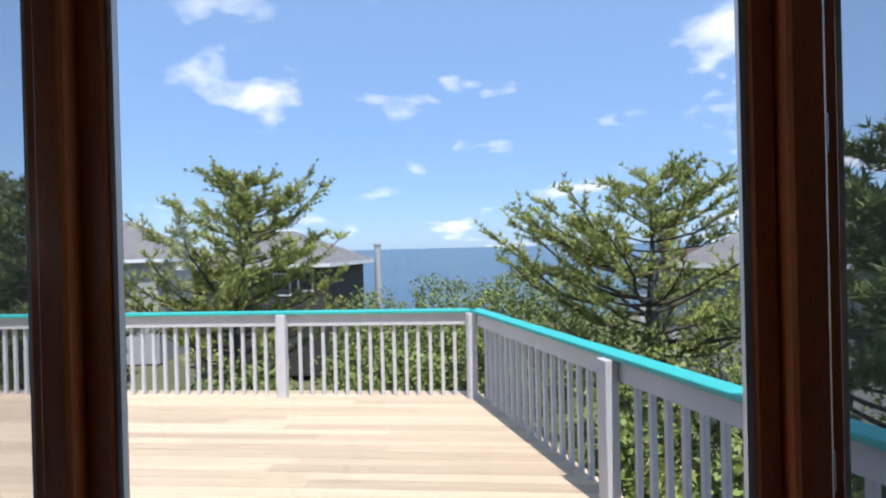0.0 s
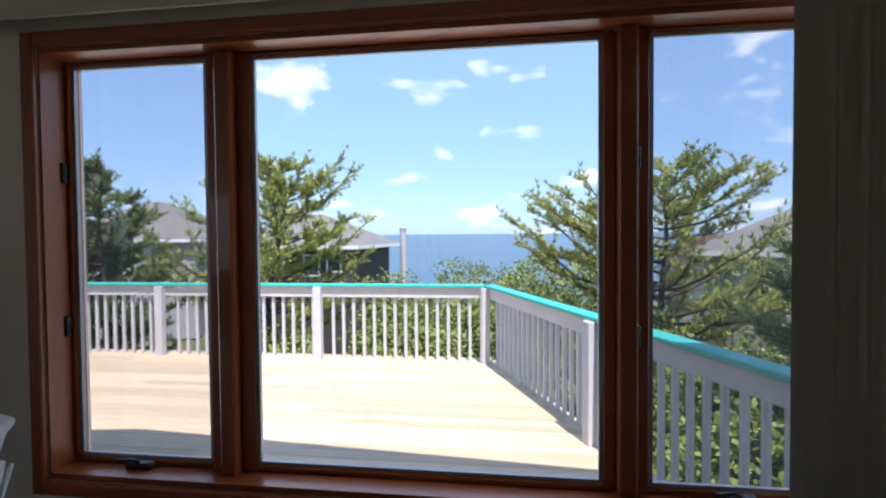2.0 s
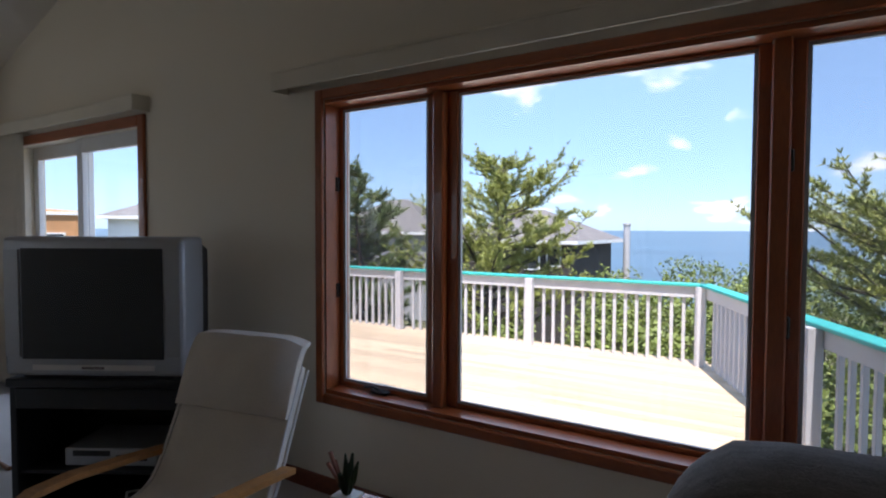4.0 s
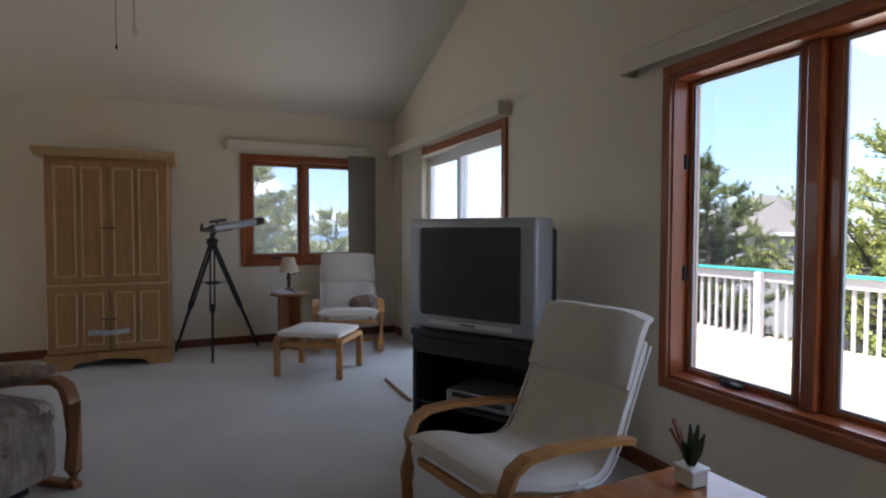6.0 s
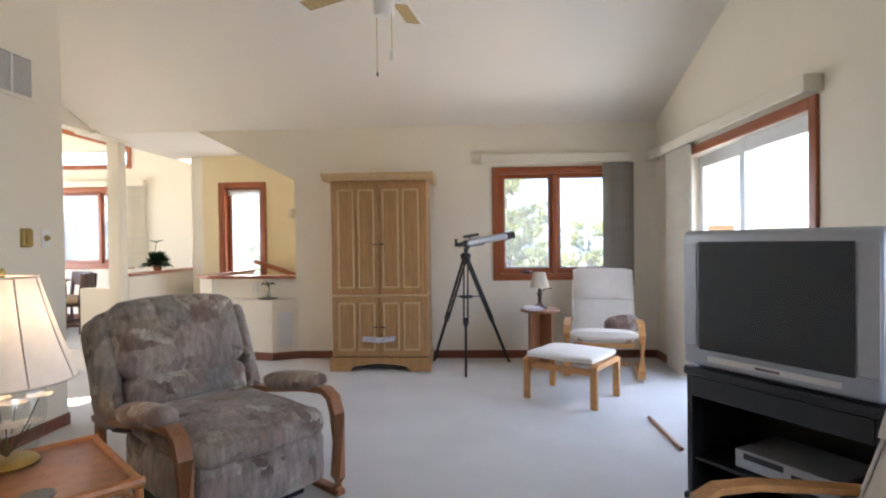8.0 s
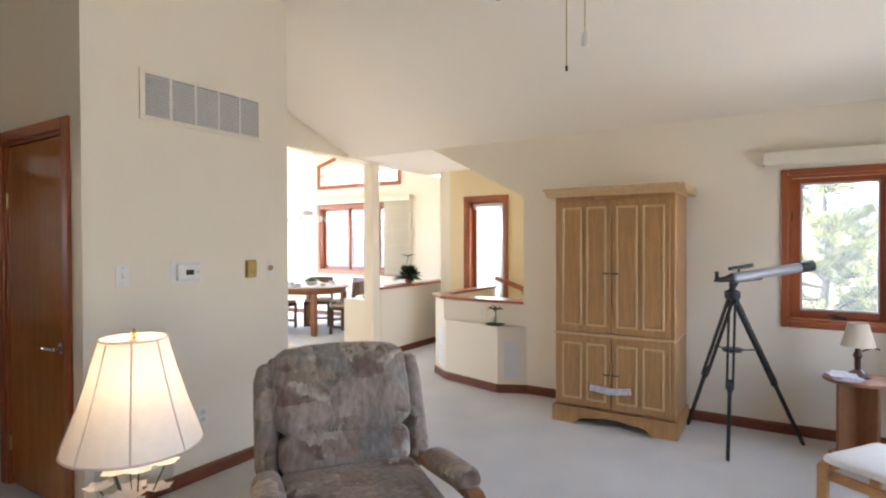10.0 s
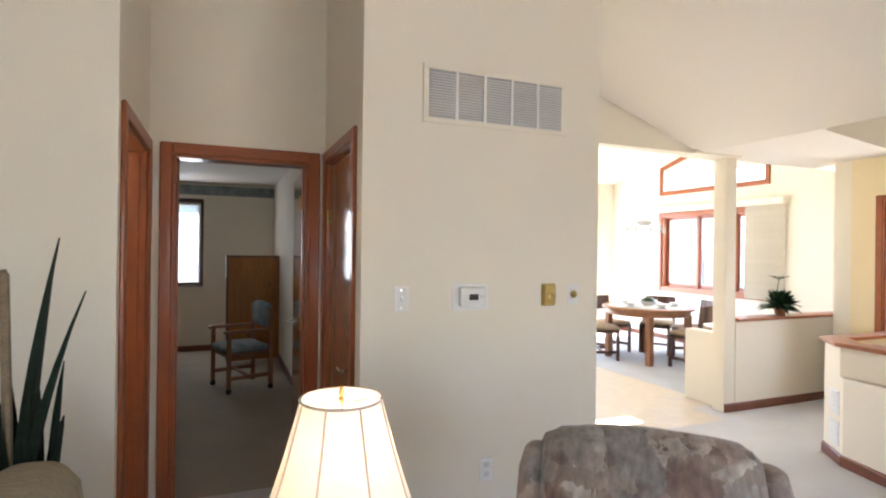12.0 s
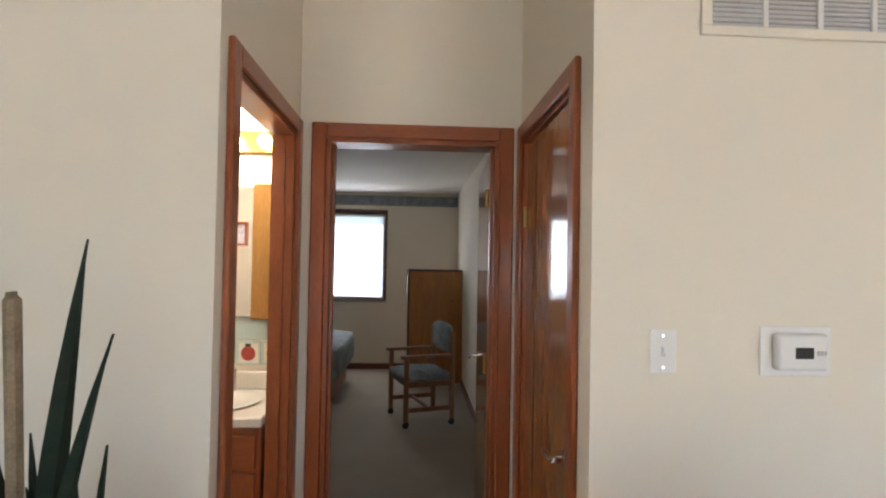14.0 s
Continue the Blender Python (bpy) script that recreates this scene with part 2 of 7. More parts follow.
M_COTTON = mat("off_white_cotton", (0.72, 0.67, 0.60), 0.92, var=0.07, scale=5, bump=0.3, bscale=240, sheen=0.2)
M_PIPING = mat("white_cotton_piping", (0.80, 0.79, 0.78), 0.9, var=0.04)
M_SILVER = mat("silver_plastic", (0.36, 0.375, 0.40), 0.38, 0.35, var=0.03, scale=20)
M_BLACKP = mat("black_plastic", (0.018, 0.018, 0.02), 0.45, var=0.2)
M_SCREEN = mat("dark_picture_tube", (0.010, 0.010, 0.012), 0.12, var=0.05, spec=0.6)
M_BLACKW = mat("black_laminate", (0.014, 0.014, 0.016), 0.4, var=0.15)
M_GOLD_OAK = mat("golden_oak", (0.50, 0.25, 0.06), 0.4, var=0.15, scale=6, bump=0.05, bscale=50, stretch=(5, 5, 0.6))
M_CANE = mat("woven_cane", (0.56, 0.41, 0.19), 0.7, var=0.2, scale=60, bump=0.3, bscale=200)
M_CHROME = mat("chrome", (0.7, 0.7, 0.72), 0.15, 1.0, var=0.03)
M_BRASS = mat("aged_brass", (0.50, 0.36, 0.13), 0.3, 1.0, var=0.12)
M_PATCH = patch_mat("patchwork_tapestry")
M_CORD = mat("beige_corduroy", (0.36, 0.30, 0.20), 0.95, var=0.2, scale=30, bump=0.6, bscale=80, stretch=(1, 6, 0.4))
M_GREYFAB = mat("grey_woven_fabric", (0.22, 0.205, 0.195), 0.95, var=0.2, scale=20, bump=0.6, bscale=160, stretch=(1, 4, 1))
M_LEAF = mat("house_plant_leaf", (0.018, 0.055, 0.016), 0.4, var=0.4, scale=10, bump=0.05, bscale=60)
M_SNAKE = mat("banded_snake_plant_leaf", (0.009, 0.018, 0.009), 0.7, var=0.45, scale=6, stretch=(1, 1, 6), bump=0.05, other=(0.004, 0.009, 0.005), spec=0.25)
M_BARK = mat("pine_bark", (0.10, 0.082, 0.068), 0.95, var=0.4, scale=8, bump=0.8, bscale=40, stretch=(2, 2, 0.6))
M_STICK = mat("dry_cane", (0.26, 0.19, 0.11), 0.7, var=0.2, scale=20)
M_TERRA = mat("terracotta", (0.36, 0.15, 0.08), 0.8, var=0.15)
M_GLASS = glass_mat("window_glass")


def screen_mat(name, cover, clear=1.0):
    """Fine insect mesh: see-through weave that catches the daylight."""
    m = bpy.data.materials.new(name)
    m.use_nodes = True
    n, l = m.node_tree.nodes, m.node_tree.links
    n.remove(n["Principled BSDF"])
    t, d, k, a, b = n.new("ShaderNodeBsdfTransparent"), n.new("ShaderNodeBsdfDiffuse"), n.new("ShaderNodeBsdfTranslucent"), n.new("ShaderNodeMixShader"), n.new("ShaderNodeMixShader")
    d.inputs[0].default_value = k.inputs[0].default_value = (0.45, 0.46, 0.46, 1)
    t.inputs[0].default_value = (clear, clear, clear, 1)
    a.inputs[0].default_value, b.inputs[0].default_value = 0.5, cover
    l.new(d.outputs[0], a.inputs[1])
    l.new(k.outputs[0], a.inputs[2])
    l.new(t.outputs[0], b.inputs[1])
    l.new(a.outputs[0], b.inputs[2])
    l.new(b.outputs[0], n["Material Output"].inputs[0])
    return m


# Cover set high so the mesh also lays an overexposed haze on the view.
M_SCREEN = screen_mat("hazy_insect_screen_mesh", 0.14, 0.84)
M_SCREEN_D = screen_mat("dark_insect_screen_mesh", 0.025, 0.84)
M_VASE = glass_mat("clear_vase_glass", (0.93, 0.96, 0.95), 0.10)
M_PETAL = mat("silk_petal", (0.82, 0.74, 0.70), 0.8, var=0.08, scale=20)
M_SHADE = shade_mat("lit_lamp_shade_fabric", (0.84, 0.79, 0.72), (1.0, 0.91, 0.78), 0.15)
M_POT_W = mat("white_glazed_pot", (0.72, 0.70, 0.66), 0.3, var=0.05)
M_TOPWOOD = mat("polished_orange_wood", (0.42, 0.14, 0.04), 0.2, var=0.25, scale=5, bump=0.02, bscale=40, stretch=(0.8, 5, 5), coat=0.9)
M_BULB = glow_mat("warm_bulb", (1.0, 0.78, 0.5), 1.5)
M_SHADE_OFF = mat("cream_lamp_shade_fabric", (0.62, 0.54, 0.42), 0.85, var=0.05)
M_GRILLE = mat("grey_grille_paint", (0.62, 0.60, 0.57), 0.5, var=0.06)
M_DUCT = mat("duct_shade_grey", (0.42, 0.41, 0.40), 0.9, var=0.1)
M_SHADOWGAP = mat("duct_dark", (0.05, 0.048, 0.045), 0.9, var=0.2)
M_DECK = mat("new_pine_decking", (0.65, 0.495, 0.335), 0.65, var=0.20, scale=3, bump=0.15, bscale=50, stretch=(0.5, 8, 3), board=0.9)
M_RAIL = mat("grey_painted_wood", (0.56, 0.55, 0.58), 0.6, var=0.06, scale=8, bump=0.08, bscale=60)
M_TEAL = mat("turquoise_paint", (0.045, 0.46, 0.42), 0.45, var=0.06, scale=6, bump=0.04, bscale=60)
# Sun and shade are put into two needle colours, one pale, one dark.
M_NEEDLE = mat("sunlit_pine_needles", (0.36, 0.375, 0.10), 0.6, var=0.35, scale=1.2, island=0.5, other=(0.17, 0.20, 0.05))
M_NEEDLE_D = mat("shaded_pine_needles", (0.17, 0.215, 0.058), 0.6, var=0.35, scale=1.2, island=0.5, other=(0.05, 0.078, 0.025))
M_SHRUB = mat("shrub_leaves", (0.20, 0.24, 0.05), 0.6, var=0.4, scale=0.8, island=0.5, other=(0.05, 0.075, 0.02))
M_GROUND = mat("dune_scrub_ground", (0.17, 0.155, 0.085), 0.95, var=0.35, scale=0.25, bump=0.6, bscale=5, other=(0.05, 0.065, 0.022))
M_SEA = mat("sea_water", (0.05, 0.10, 0.14), 0.28, var=0.3, scale=0.02, bump=0.25, bscale=0.9, stretch=(0.4, 1.2, 1))
M_SHINGLE = mat("grey_roof_shingle", (0.20, 0.185, 0.18), 0.9, var=0.2, scale=2, bump=0.4, bscale=25)
M_SHINGLE_B = mat("brown_roof_shingle", (0.22, 0.14, 0.11), 0.9, var=0.2, scale=2, bump=0.4, bscale=25)
M_SIDE_D = mat("dark_stained_siding", (0.050, 0.045, 0.042), 0.8, var=0.2, scale=2, bump=0.2, bscale=20)
M_SIDE_G = mat("grey_lap_siding", (0.36, 0.36, 0.37), 0.75, var=0.08, scale=2, bump=0.2, bscale=20)
M_SIDE_O = mat("raw_sheathing", (0.50, 0.26, 0.12), 0.85, var=0.2, scale=2)
M_TRIMW = mat("white_trim_paint", (0.76, 0.76, 0.75), 0.6, var=0.04)
M_DKGLASS = mat("dark_window_pane", (0.03, 0.035, 0.04), 0.08, var=0.1, spec=0.8)
M_POLE = mat("weathered_pole", (0.45, 0.45, 0.47), 0.7, var=0.12)
M_MIRROR = mat("mirror_glass", (0.86, 0.88, 0.87), 0.02, 1.0, var=0.0)
M_TILE = mat("pale_wall_tile", (0.52, 0.66, 0.62), 0.25, var=0.04)
M_SINK = mat("cream_counter", (0.80, 0.76, 0.66), 0.2, var=0.03)
M_BLUEFAB = mat("pale_blue_print_fabric", (0.30, 0.35, 0.36), 0.9, var=0.35, scale=9, bump=0.2)
M_TABLECLOTH = mat("pale_place_mat", (0.68, 0.66, 0.62), 0.8, var=0.08, scale=12)
M_PAPER = mat("printed_paper", (0.70, 0.69, 0.70), 0.6, var=0.15, scale=40, other=(0.30, 0.26, 0.33))
M_SEATFAB = mat("tan_seat_fabric", (0.42, 0.32, 0.21), 0.9, var=0.12, scale=20, bump=0.3)


# ---- mesh helpers ----
def mesh_of(name, bm, material):
    me = bpy.data.meshes.new(name)
    bm.normal_update()
    bm.to_mesh(me)
    bm.free()
    me.materials.append(material)
    return me


def part(name, bm, material, parent, label="", smooth=False):
    me = mesh_of(name, bm, material)
    if smooth:
        me.polygons.foreach_set("use_smooth", [True] * len(me.polygons))
        me.set_sharp_from_angle(angle=radians(42))
    ob = new(name, me)
    ob.parent = parent
    if label:
        tagged(ob, label)
    return ob


def thing(name, m, label, category, group="", kind=""):
    ob = new(name)
    ob.empty_display_size = 0.05
    ob.matrix_world = m
    return tagged(ob, label, category, group, kind)


def solid(name, bm, material, label, category, kind="", m=None, smooth=False, group=""):
    ob = part(name, bm, material, None, "", smooth)
    if m is not None:
        ob.matrix_world = m
    return tagged(ob, label, category, group, kind)


def box(x0, x1, y0, y1, z0, z1, bevel=0.0, bm=None, segs=1, turn=None):
    own = bmesh.new()
    r = bmesh.ops.create_cube(own, size=1)
    for v in r["verts"]:
        v.co = Vector((x0 + (v.co.x + 0.5) * (x1 - x0), y0 + (v.co.y + 0.5) * (y1 - y0), z0 + (v.co.z + 0.5) * (z1 - z0)))
    if bevel:
        bmesh.ops.bevel(own, geom=own.edges[:], offset=bevel, segments=segs, profile=0.5, affect="EDGES")
    if turn is not None:
        bmesh.ops.transform(own, matrix=turn, verts=own.verts[:])
    if bm is None:
        return own
    return join(bm, own)


def join(bm, other):
    """Adds other's faces to bm."""
    table = {v: bm.verts.new(v.co) for v in other.verts}
    for f in other.faces:
        bm.faces.new([table[v] for v in f.verts])
    other.free()
    return bm


def prism(points, axis, a, b, bevel=0.0):
    """A flat outline, drawn out along an axis from a to b."""
    bm = bmesh.new()
    order = {"x": lambda p, q: (q, p[0], p[1]), "y": lambda p, q: (p[0], q, p[1]), "z": lambda p, q: (p[0], p[1], q)}[axis]
    lo, hi = [bm.verts.new(order(p, a)) for p in points], [bm.verts.new(order(p, b)) for p in points]
    bm.faces.new(lo)
    bm.faces.new(hi[::-1])
    for i in range(len(points)):
        j = (i + 1) % len(points)
        bm.faces.new((lo[j], lo[i], hi[i], hi[j]))
    bmesh.ops.recalc_face_normals(bm, faces=bm.faces[:])
    if bevel:
        bmesh.ops.bevel(bm, geom=bm.edges[:], offset=bevel, segments=1, profile=0.5, affect="EDGES")
    return bm


def tube(points, radii, sides=8, bm=None, flat=None):
    """A round or, with flat=(wide, high), a squared bar along points."""
    bm = bm or bmesh.new()
    pts = [Vector(p) for p in points]
    rings = []
    up = Vector((0, 0, 1))
    for i, p in enumerate(pts):
        d = (pts[min(i + 1, len(pts) - 1)] - pts[max(i - 1, 0)]).normalized()
        side = d.cross(up)
        if side.length < 0.05:
            side = d.cross(Vector((1, 0, 0)))
        side.normalize()
        top = side.cross(d).normalized()
        if flat:
            w, h = flat[0] / 2, flat[1] / 2
            ring = [p + side * a * w + top * b * h for a, b in ((-1, -1), (1, -1), (1, 1), (-1, 1))]
        else:
            r = radii[i] if isinstance(radii, (list, tuple)) else radii
            ring = [p + (side * math.cos(q) + top * math.sin(q)) * r for q in (2 * math.pi * k / sides for k in range(sides))]
        rings.append([bm.verts.new(c) for c in ring])
    for a, b in zip(rings, rings[1:]):
        k = len(a)
        for i in range(k):
            bm.faces.new((a[i], a[(i + 1) % k], b[(i + 1) % k], b[i]))
    bm.faces.new(rings[0][::-1])
    bm.faces.new(rings[-1])
    return bm


def lathe(profile, sides=24, bm=None, at=(0, 0, 0), closed=True):
    """Turns a profile of (radius, height) round the upright axis."""
    bm = bm or bmesh.new()
    rings = [[bm.verts.new((at[0] + r * math.cos(2 * math.pi * k / sides), at[1] + r * math.sin(2 * math.pi * k / sides), at[2] + z)) for k in range(sides)] for r, z in profile]
    for a, b in zip(rings, rings[1:]):
        for i in range(sides):
            j = (i + 1) % sides
            bm.faces.new((a[i], a[j], b[j], b[i]))
    if closed:
        bm.faces.new(rings[0][::-1])
        bm.faces.new(rings[-1])
    return bm


def cushion(x0, x1, y0, y1, z0, z1, puff=0.03, round_=0.04, cuts=6, seed=0, lump=0.004):
    """A stuffed block with rounded edges and a crowned face."""
    bm = bmesh.new()
    bmesh.ops.create_cube(bm, size=1)
    bmesh.ops.subdivide_edges(bm, edges=bm.edges[:], cuts=cuts, use_grid_fill=True)
    sx, sy, sz = x1 - x0, y1 - y0, z1 - z0
    r = min(round_, sx / 2.01, sy / 2.01, sz / 2.01)
    for v in bm.verts:
        u = Vector((v.co.x * 2, v.co.y * 2, v.co.z * 2))
        p = Vector((u.x * sx / 2, u.y * sy / 2, u.z * sz / 2))
        core = Vector((max(-sx / 2 + r, min(sx / 2 - r, p.x)), max(-sy / 2 + r, min(sy / 2 - r, p.y)), max(-sz / 2 + r, min(sz / 2 - r, p.z))))
        d = p - core
        if d.length > 1e-6:
            p = core + d.normalized() * min(r, d.length)
        crown = ((1 - u.x ** 2) * (1 - u.y ** 2), (1 - u.x ** 2) * (1 - u.z ** 2), (1 - u.y ** 2) * (1 - u.z ** 2))
        if abs(u.z) > 0.99:
            p.z += math.copysign(puff * crown[0], u.z)
        if abs(u.y) > 0.99:
            p.y += math.copysign(puff * 0.5 * crown[1], u.y)
        if abs(u.x) > 0.99:
            p.x += math.copysign(puff * 0.5 * crown[2], u.x)
        p += noise.noise_vector(p * 9 + Vector((seed, seed, 0))) * lump
        v.co = p + Vector(((x0 + x1) / 2, (y0 + y1) / 2, (z0 + z1) / 2))
    return bm


def moved(bm, m):
    bmesh.ops.transform(bm, matrix=m, verts=bm.verts[:])
    return bm


CEIL_X, CEIL_Z, CEIL_S = -4.80, 2.42, 0.345


RIDGE = -1.6


def roof_z(x, y=0):
    """The living room's ceiling: it climbs from the west wall to a ridge, then falls more gently."""
    if x < RIDGE:
        return CEIL_Z + CEIL_S * (x - CEIL_X)
    return CEIL_Z + CEIL_S * (RIDGE - CEIL_X) - 0.2 * (x - RIDGE)


def wall(name, axis, at, thick, span, z0, top, holes, material, label, cuts=()):
    """A wall in the plane axis = at, as thick as given, over span; top: a height or a function of the other coordinate; holes: (a, b, low, high)."""
    us = sorted({span[0], span[1], *cuts, *(h[0] for h in holes), *(h[1] for h in holes)})
    us = [u for u in us if span[0] <= u <= span[1]]
    zs = sorted({z0, *(h[2] for h in holes), *(h[3] for h in holes)})
    zs = [z for z in zs if z >= z0] + [None]
    tall = top if callable(top) else (lambda u: top)
    bm = bmesh.new()
    seen = {}

    def vert(i, j, k):
        if (i, j, k) not in seen:
            z = tall(us[i]) if zs[j] is None else zs[j]
            d = at + k * thick
            seen[i, j, k] = bm.verts.new((d, us[i], z) if axis == "x" else (us[i], d, z))
        return seen[i, j, k]

    def full(i, j):
        if not (0 <= i < len(us) - 1 and 0 <= j < len(zs) - 1):
            return False
        u, z = (us[i] + us[i + 1]) / 2, zs[j] + 0.001
        return not any(h[0] < u < h[1] and h[2] <= z < h[3] for h in holes)

    for i in range(len(us) - 1):
        for j in range(len(zs) - 1):
            if not full(i, j):
                continue
            for k in (0, 1):
                bm.faces.new([vert(i, j, k), vert(i + 1, j, k), vert(i + 1, j + 1, k), vert(i, j + 1, k)])
            for di, dj, a, b in ((-1, 0, (i, j), (i, j + 1)), (1, 0, (i + 1, j), (i + 1, j + 1)), (0, -1, (i, j), (i + 1, j)), (0, 1, (i, j + 1), (i + 1, j + 1))):
                if not full(i + di, j + dj):
                    bm.faces.new([vert(*a, 0), vert(*b, 0), vert(*b, 1), vert(*a, 1)])
    bmesh.ops.recalc_face_normals(bm, faces=bm.faces[:])
    return solid(name, bm, material, label, "wall", "structure")


# ---- the building's shell ----
WY, LX, BY = 4.25, -4.80, -0.43
CHERRY_HEAD = 1.96
wall("wall_north", "y", WY, 0.18, (LX - 0.18, 3.18), 0, lambda x: roof_z(x) + 0.05, [(-0.716, 1.80, 0.49, 1.905), (-4.02, -2.29, 0.0, 1.93)], M_WALL, "cream painted gable wall with the picture window", (RIDGE,))
# side wall: full height beside the window, and a raked opening to the stairs
bm = prism([(0.49, 0), (2.62, 0), (2.62, 2.42), (0.49, 2.42)], "x", LX - 0.18, LX)
join(bm, prism([(2.62, 0), (3.85, 0), (3.85, 0.85), (2.62, 0.85)], "x", LX - 0.18, LX))
join(bm, prism([(2.62, 1.93), (3.85, 1.93), (3.85, 2.42), (2.62, 2.42)], "x", LX - 0.18, LX))
join(bm, prism([(3.85, 0), (4.25, 0), (4.25, 2.42), (3.85, 2.42)], "x", LX - 0.18, LX))
join(bm, prism([(0.49, 1.88), (0.49, 2.42), (-0.55, 2.42)], "x", LX - 0.18, LX))
solid("wall_west", bm, M_WALL, "cream painted side wall with a raked stair opening", "wall", "structure")
wall("wall_thermostat", "y", BY, -0.14, (-2.72, -1.37), 0, lambda x: roof_z(x) + 0.05, [], M_WALL, "cream painted wall with vent and thermostats")
wall("wall_closet_side", "x", -2.72, 0.14, (-1.66, BY - 0.14), 0, lambda y: roof_z(-2.6), [], M_WALL, "cream painted end wall of the closet")
wall("wall_alcove_closet", "x", -1.37, -0.12, (-1.42, BY - 0.14), 0, lambda y: roof_z(-1.45) + 0.05, [(-1.36, -0.60, 0, 2.04)], M_WALL, "cream painted alcove wall with closet door")
wall("wall_alcove_back", "y", -1.42, -0.14, (-2.72, -0.38), 0, lambda x: roof_z(x) + 0.05, [(-1.27, -0.50, 0, 2.04)], M_WALL, "cream painted alcove wall over the bedroom door", (RIDGE,))
wall("wall_alcove_bath", "x", -0.38, 0.09, (-1.80, BY - 0.12), 0, lambda y: roof_z(-0.38) + 0.05, [(-1.33, -0.55, 0, 2.04)], M_WALL, "cream painted alcove wall with bathroom doorway")
wall("wall_bath_back", "y", -1.80, -0.10, (-0.38, 3.0), 0, 2.437, [], M_WALL, "white painted bathroom wall behind the vanity")
wall("wall_south", "y", BY, -0.12, (-0.38, 3.0), 0, lambda x: roof_z(x) + 0.05, [], M_WALL, "cream painted wall behind the snake plant", (0,))
wall("wall_east", "x", 3.0, 0.18, (-1.90, 4.25), 0, lambda y: roof_z(3.0) + 0.05, [], M_WALL, "plain cream painted wall")
# header of the opening to the dining room, and the post under it
HY = -1.66
bm = prism([(-5.05, 2.42), (-2.58, 2.42), (-2.58, roof_z(-2.58) + 0.02), (LX, roof_z(LX) + 0.01), (-5.05, 2.425)], "y", HY - 0.13, HY)
solid("wall_header", bm, M_WALL, "cream painted header under the sloping ceiling", "wall", "structure")
wall("wall_north_dining", "y", HY - 0.13, -0.02, (-8.0, -5.12), 2.42, 2.75, [], M_WALL, "cream painted wall strip over the half wall")
wall("wall_dining_west", "x", -7.95, -0.18, (-6.8, -1.40), 0, lambda y: 3.45 - 0.30 * abs(y + 4.57), [(-5.32, -3.33, 0.90, 2.13), (-5.32, -3.33, 2.58, 2.80)], M_WALL, "white dining wall with windows and a gable light", (-4.57,))
# the wide opening is added out of view, to let light in
wall("wall_dining_south", "y", -6.6, -0.18, (-8.1, -2.4), 0, 2.86, [(-7.4, -3.8, 0.1, 2.3)], M_WALL, "white dining wall with an added wide opening out of view")
wall("wall_entry_east", "x", -3.10, 0.14, (-6.6, -1.66), 0, 3.5, [], M_WALL, "cream entry wall")
wall("wall_stair", "x", -6.42, -0.16, (-1.31, 0.9), -2.6, 2.42, [(-1.03, -0.49, 0.0, 2.0)], M_STAIRWALL, "warm yellow stairwell wall with a tall window")
wall("wall_stair_return", "y", -1.31, -0.16, (-7.95, -6.42), 0, 2.75, [], M_WALL, "white return wall beside the stairs")
wall("wall_stair_north", "y", 0.62, 0.16, (-6.58, LX - 0.18), -2.6, 2.42, [], M_STAIRWALL, "warm yellow end wall of the stairwell")
# bedroom and bath
wall("wall_bedroom_south", "y", -6.55, -0.16, (-1.62, 2.6), 0, 2.44, [(-0.50, 0.40, 0.95, 2.18)], M_WALL, "dim cream bedroom wall with window")
wall("wall_bedroom_west", "x", -1.50, -0.12, (-6.55, -1.56), 0, 2.44, [], M_WALL, "dim cream bedroom wall")
wall("wall_bedroom_east", "x", 2.6, 0.12, (-6.55, -1.56), 0, 2.44, [], M_WALL, "dim cream bedroom wall")


def slab(name, x0, x1, y0, y1, z0, z1, material, label, category):
    return solid(name, box(x0, x1, y0, y1, z0, z1), material, label, category, "structure")


slab("floor", LX - 0.2, 3.0, -1.5, 4.25, -0.2, 0.0, M_CARPET, "light wall-to-wall carpet", "floor")
slab("floor_stair_passage", -6.42, LX - 0.2, -1.9, -0.68, -0.2, 0.0, M_CARPET, "light carpet in the stair passage", "floor")
slab("floor_entry", -5.35, -3.1, -6.6, -1.5, -0.2, -0.001, M_VINYL, "beige sheet flooring in the entry", "floor")
slab("floor_entry_strip", LX - 0.2, -2.6, -1.66, -1.5, -0.2, -0.0012, M_VINYL, "beige sheet flooring strip", "floor")
slab("floor_dining", -7.95, -5.35, -6.6, -1.9, -0.2, 0.002, M_CARPET_GREY, "pale grey dining carpet", "floor")
slab("floor_dining_edge", -7.95, -6.42, -1.9, -1.31, -0.2, 0.002, M_CARPET_GREY, "pale grey dining carpet", "floor")
slab("floor_bedroom", -1.5, 2.6, -6.55, -1.5, -0.2, -0.001, M_CARPET_BED, "tan bedroom carpet", "floor")
slab("floor_lower", -6.6, -4.6, -0.68, 0.7, -2.8, -2.6, M_CARPET, "light carpet on the lower landing", "floor")
# ceilings
bm = prism([(LX - 0.002, CEIL_Z), (RIDGE, roof_z(RIDGE)), (3.2, roof_z(3.2)), (3.2, roof_z(3.2) + 0.12), (RIDGE, roof_z(RIDGE) + 0.12), (LX - 0.002, CEIL_Z + 0.12)], "y", -1.64, 4.43)
solid("ceiling", bm, M_CEIL, "sloping off-white ceiling", "ceiling", "structure")
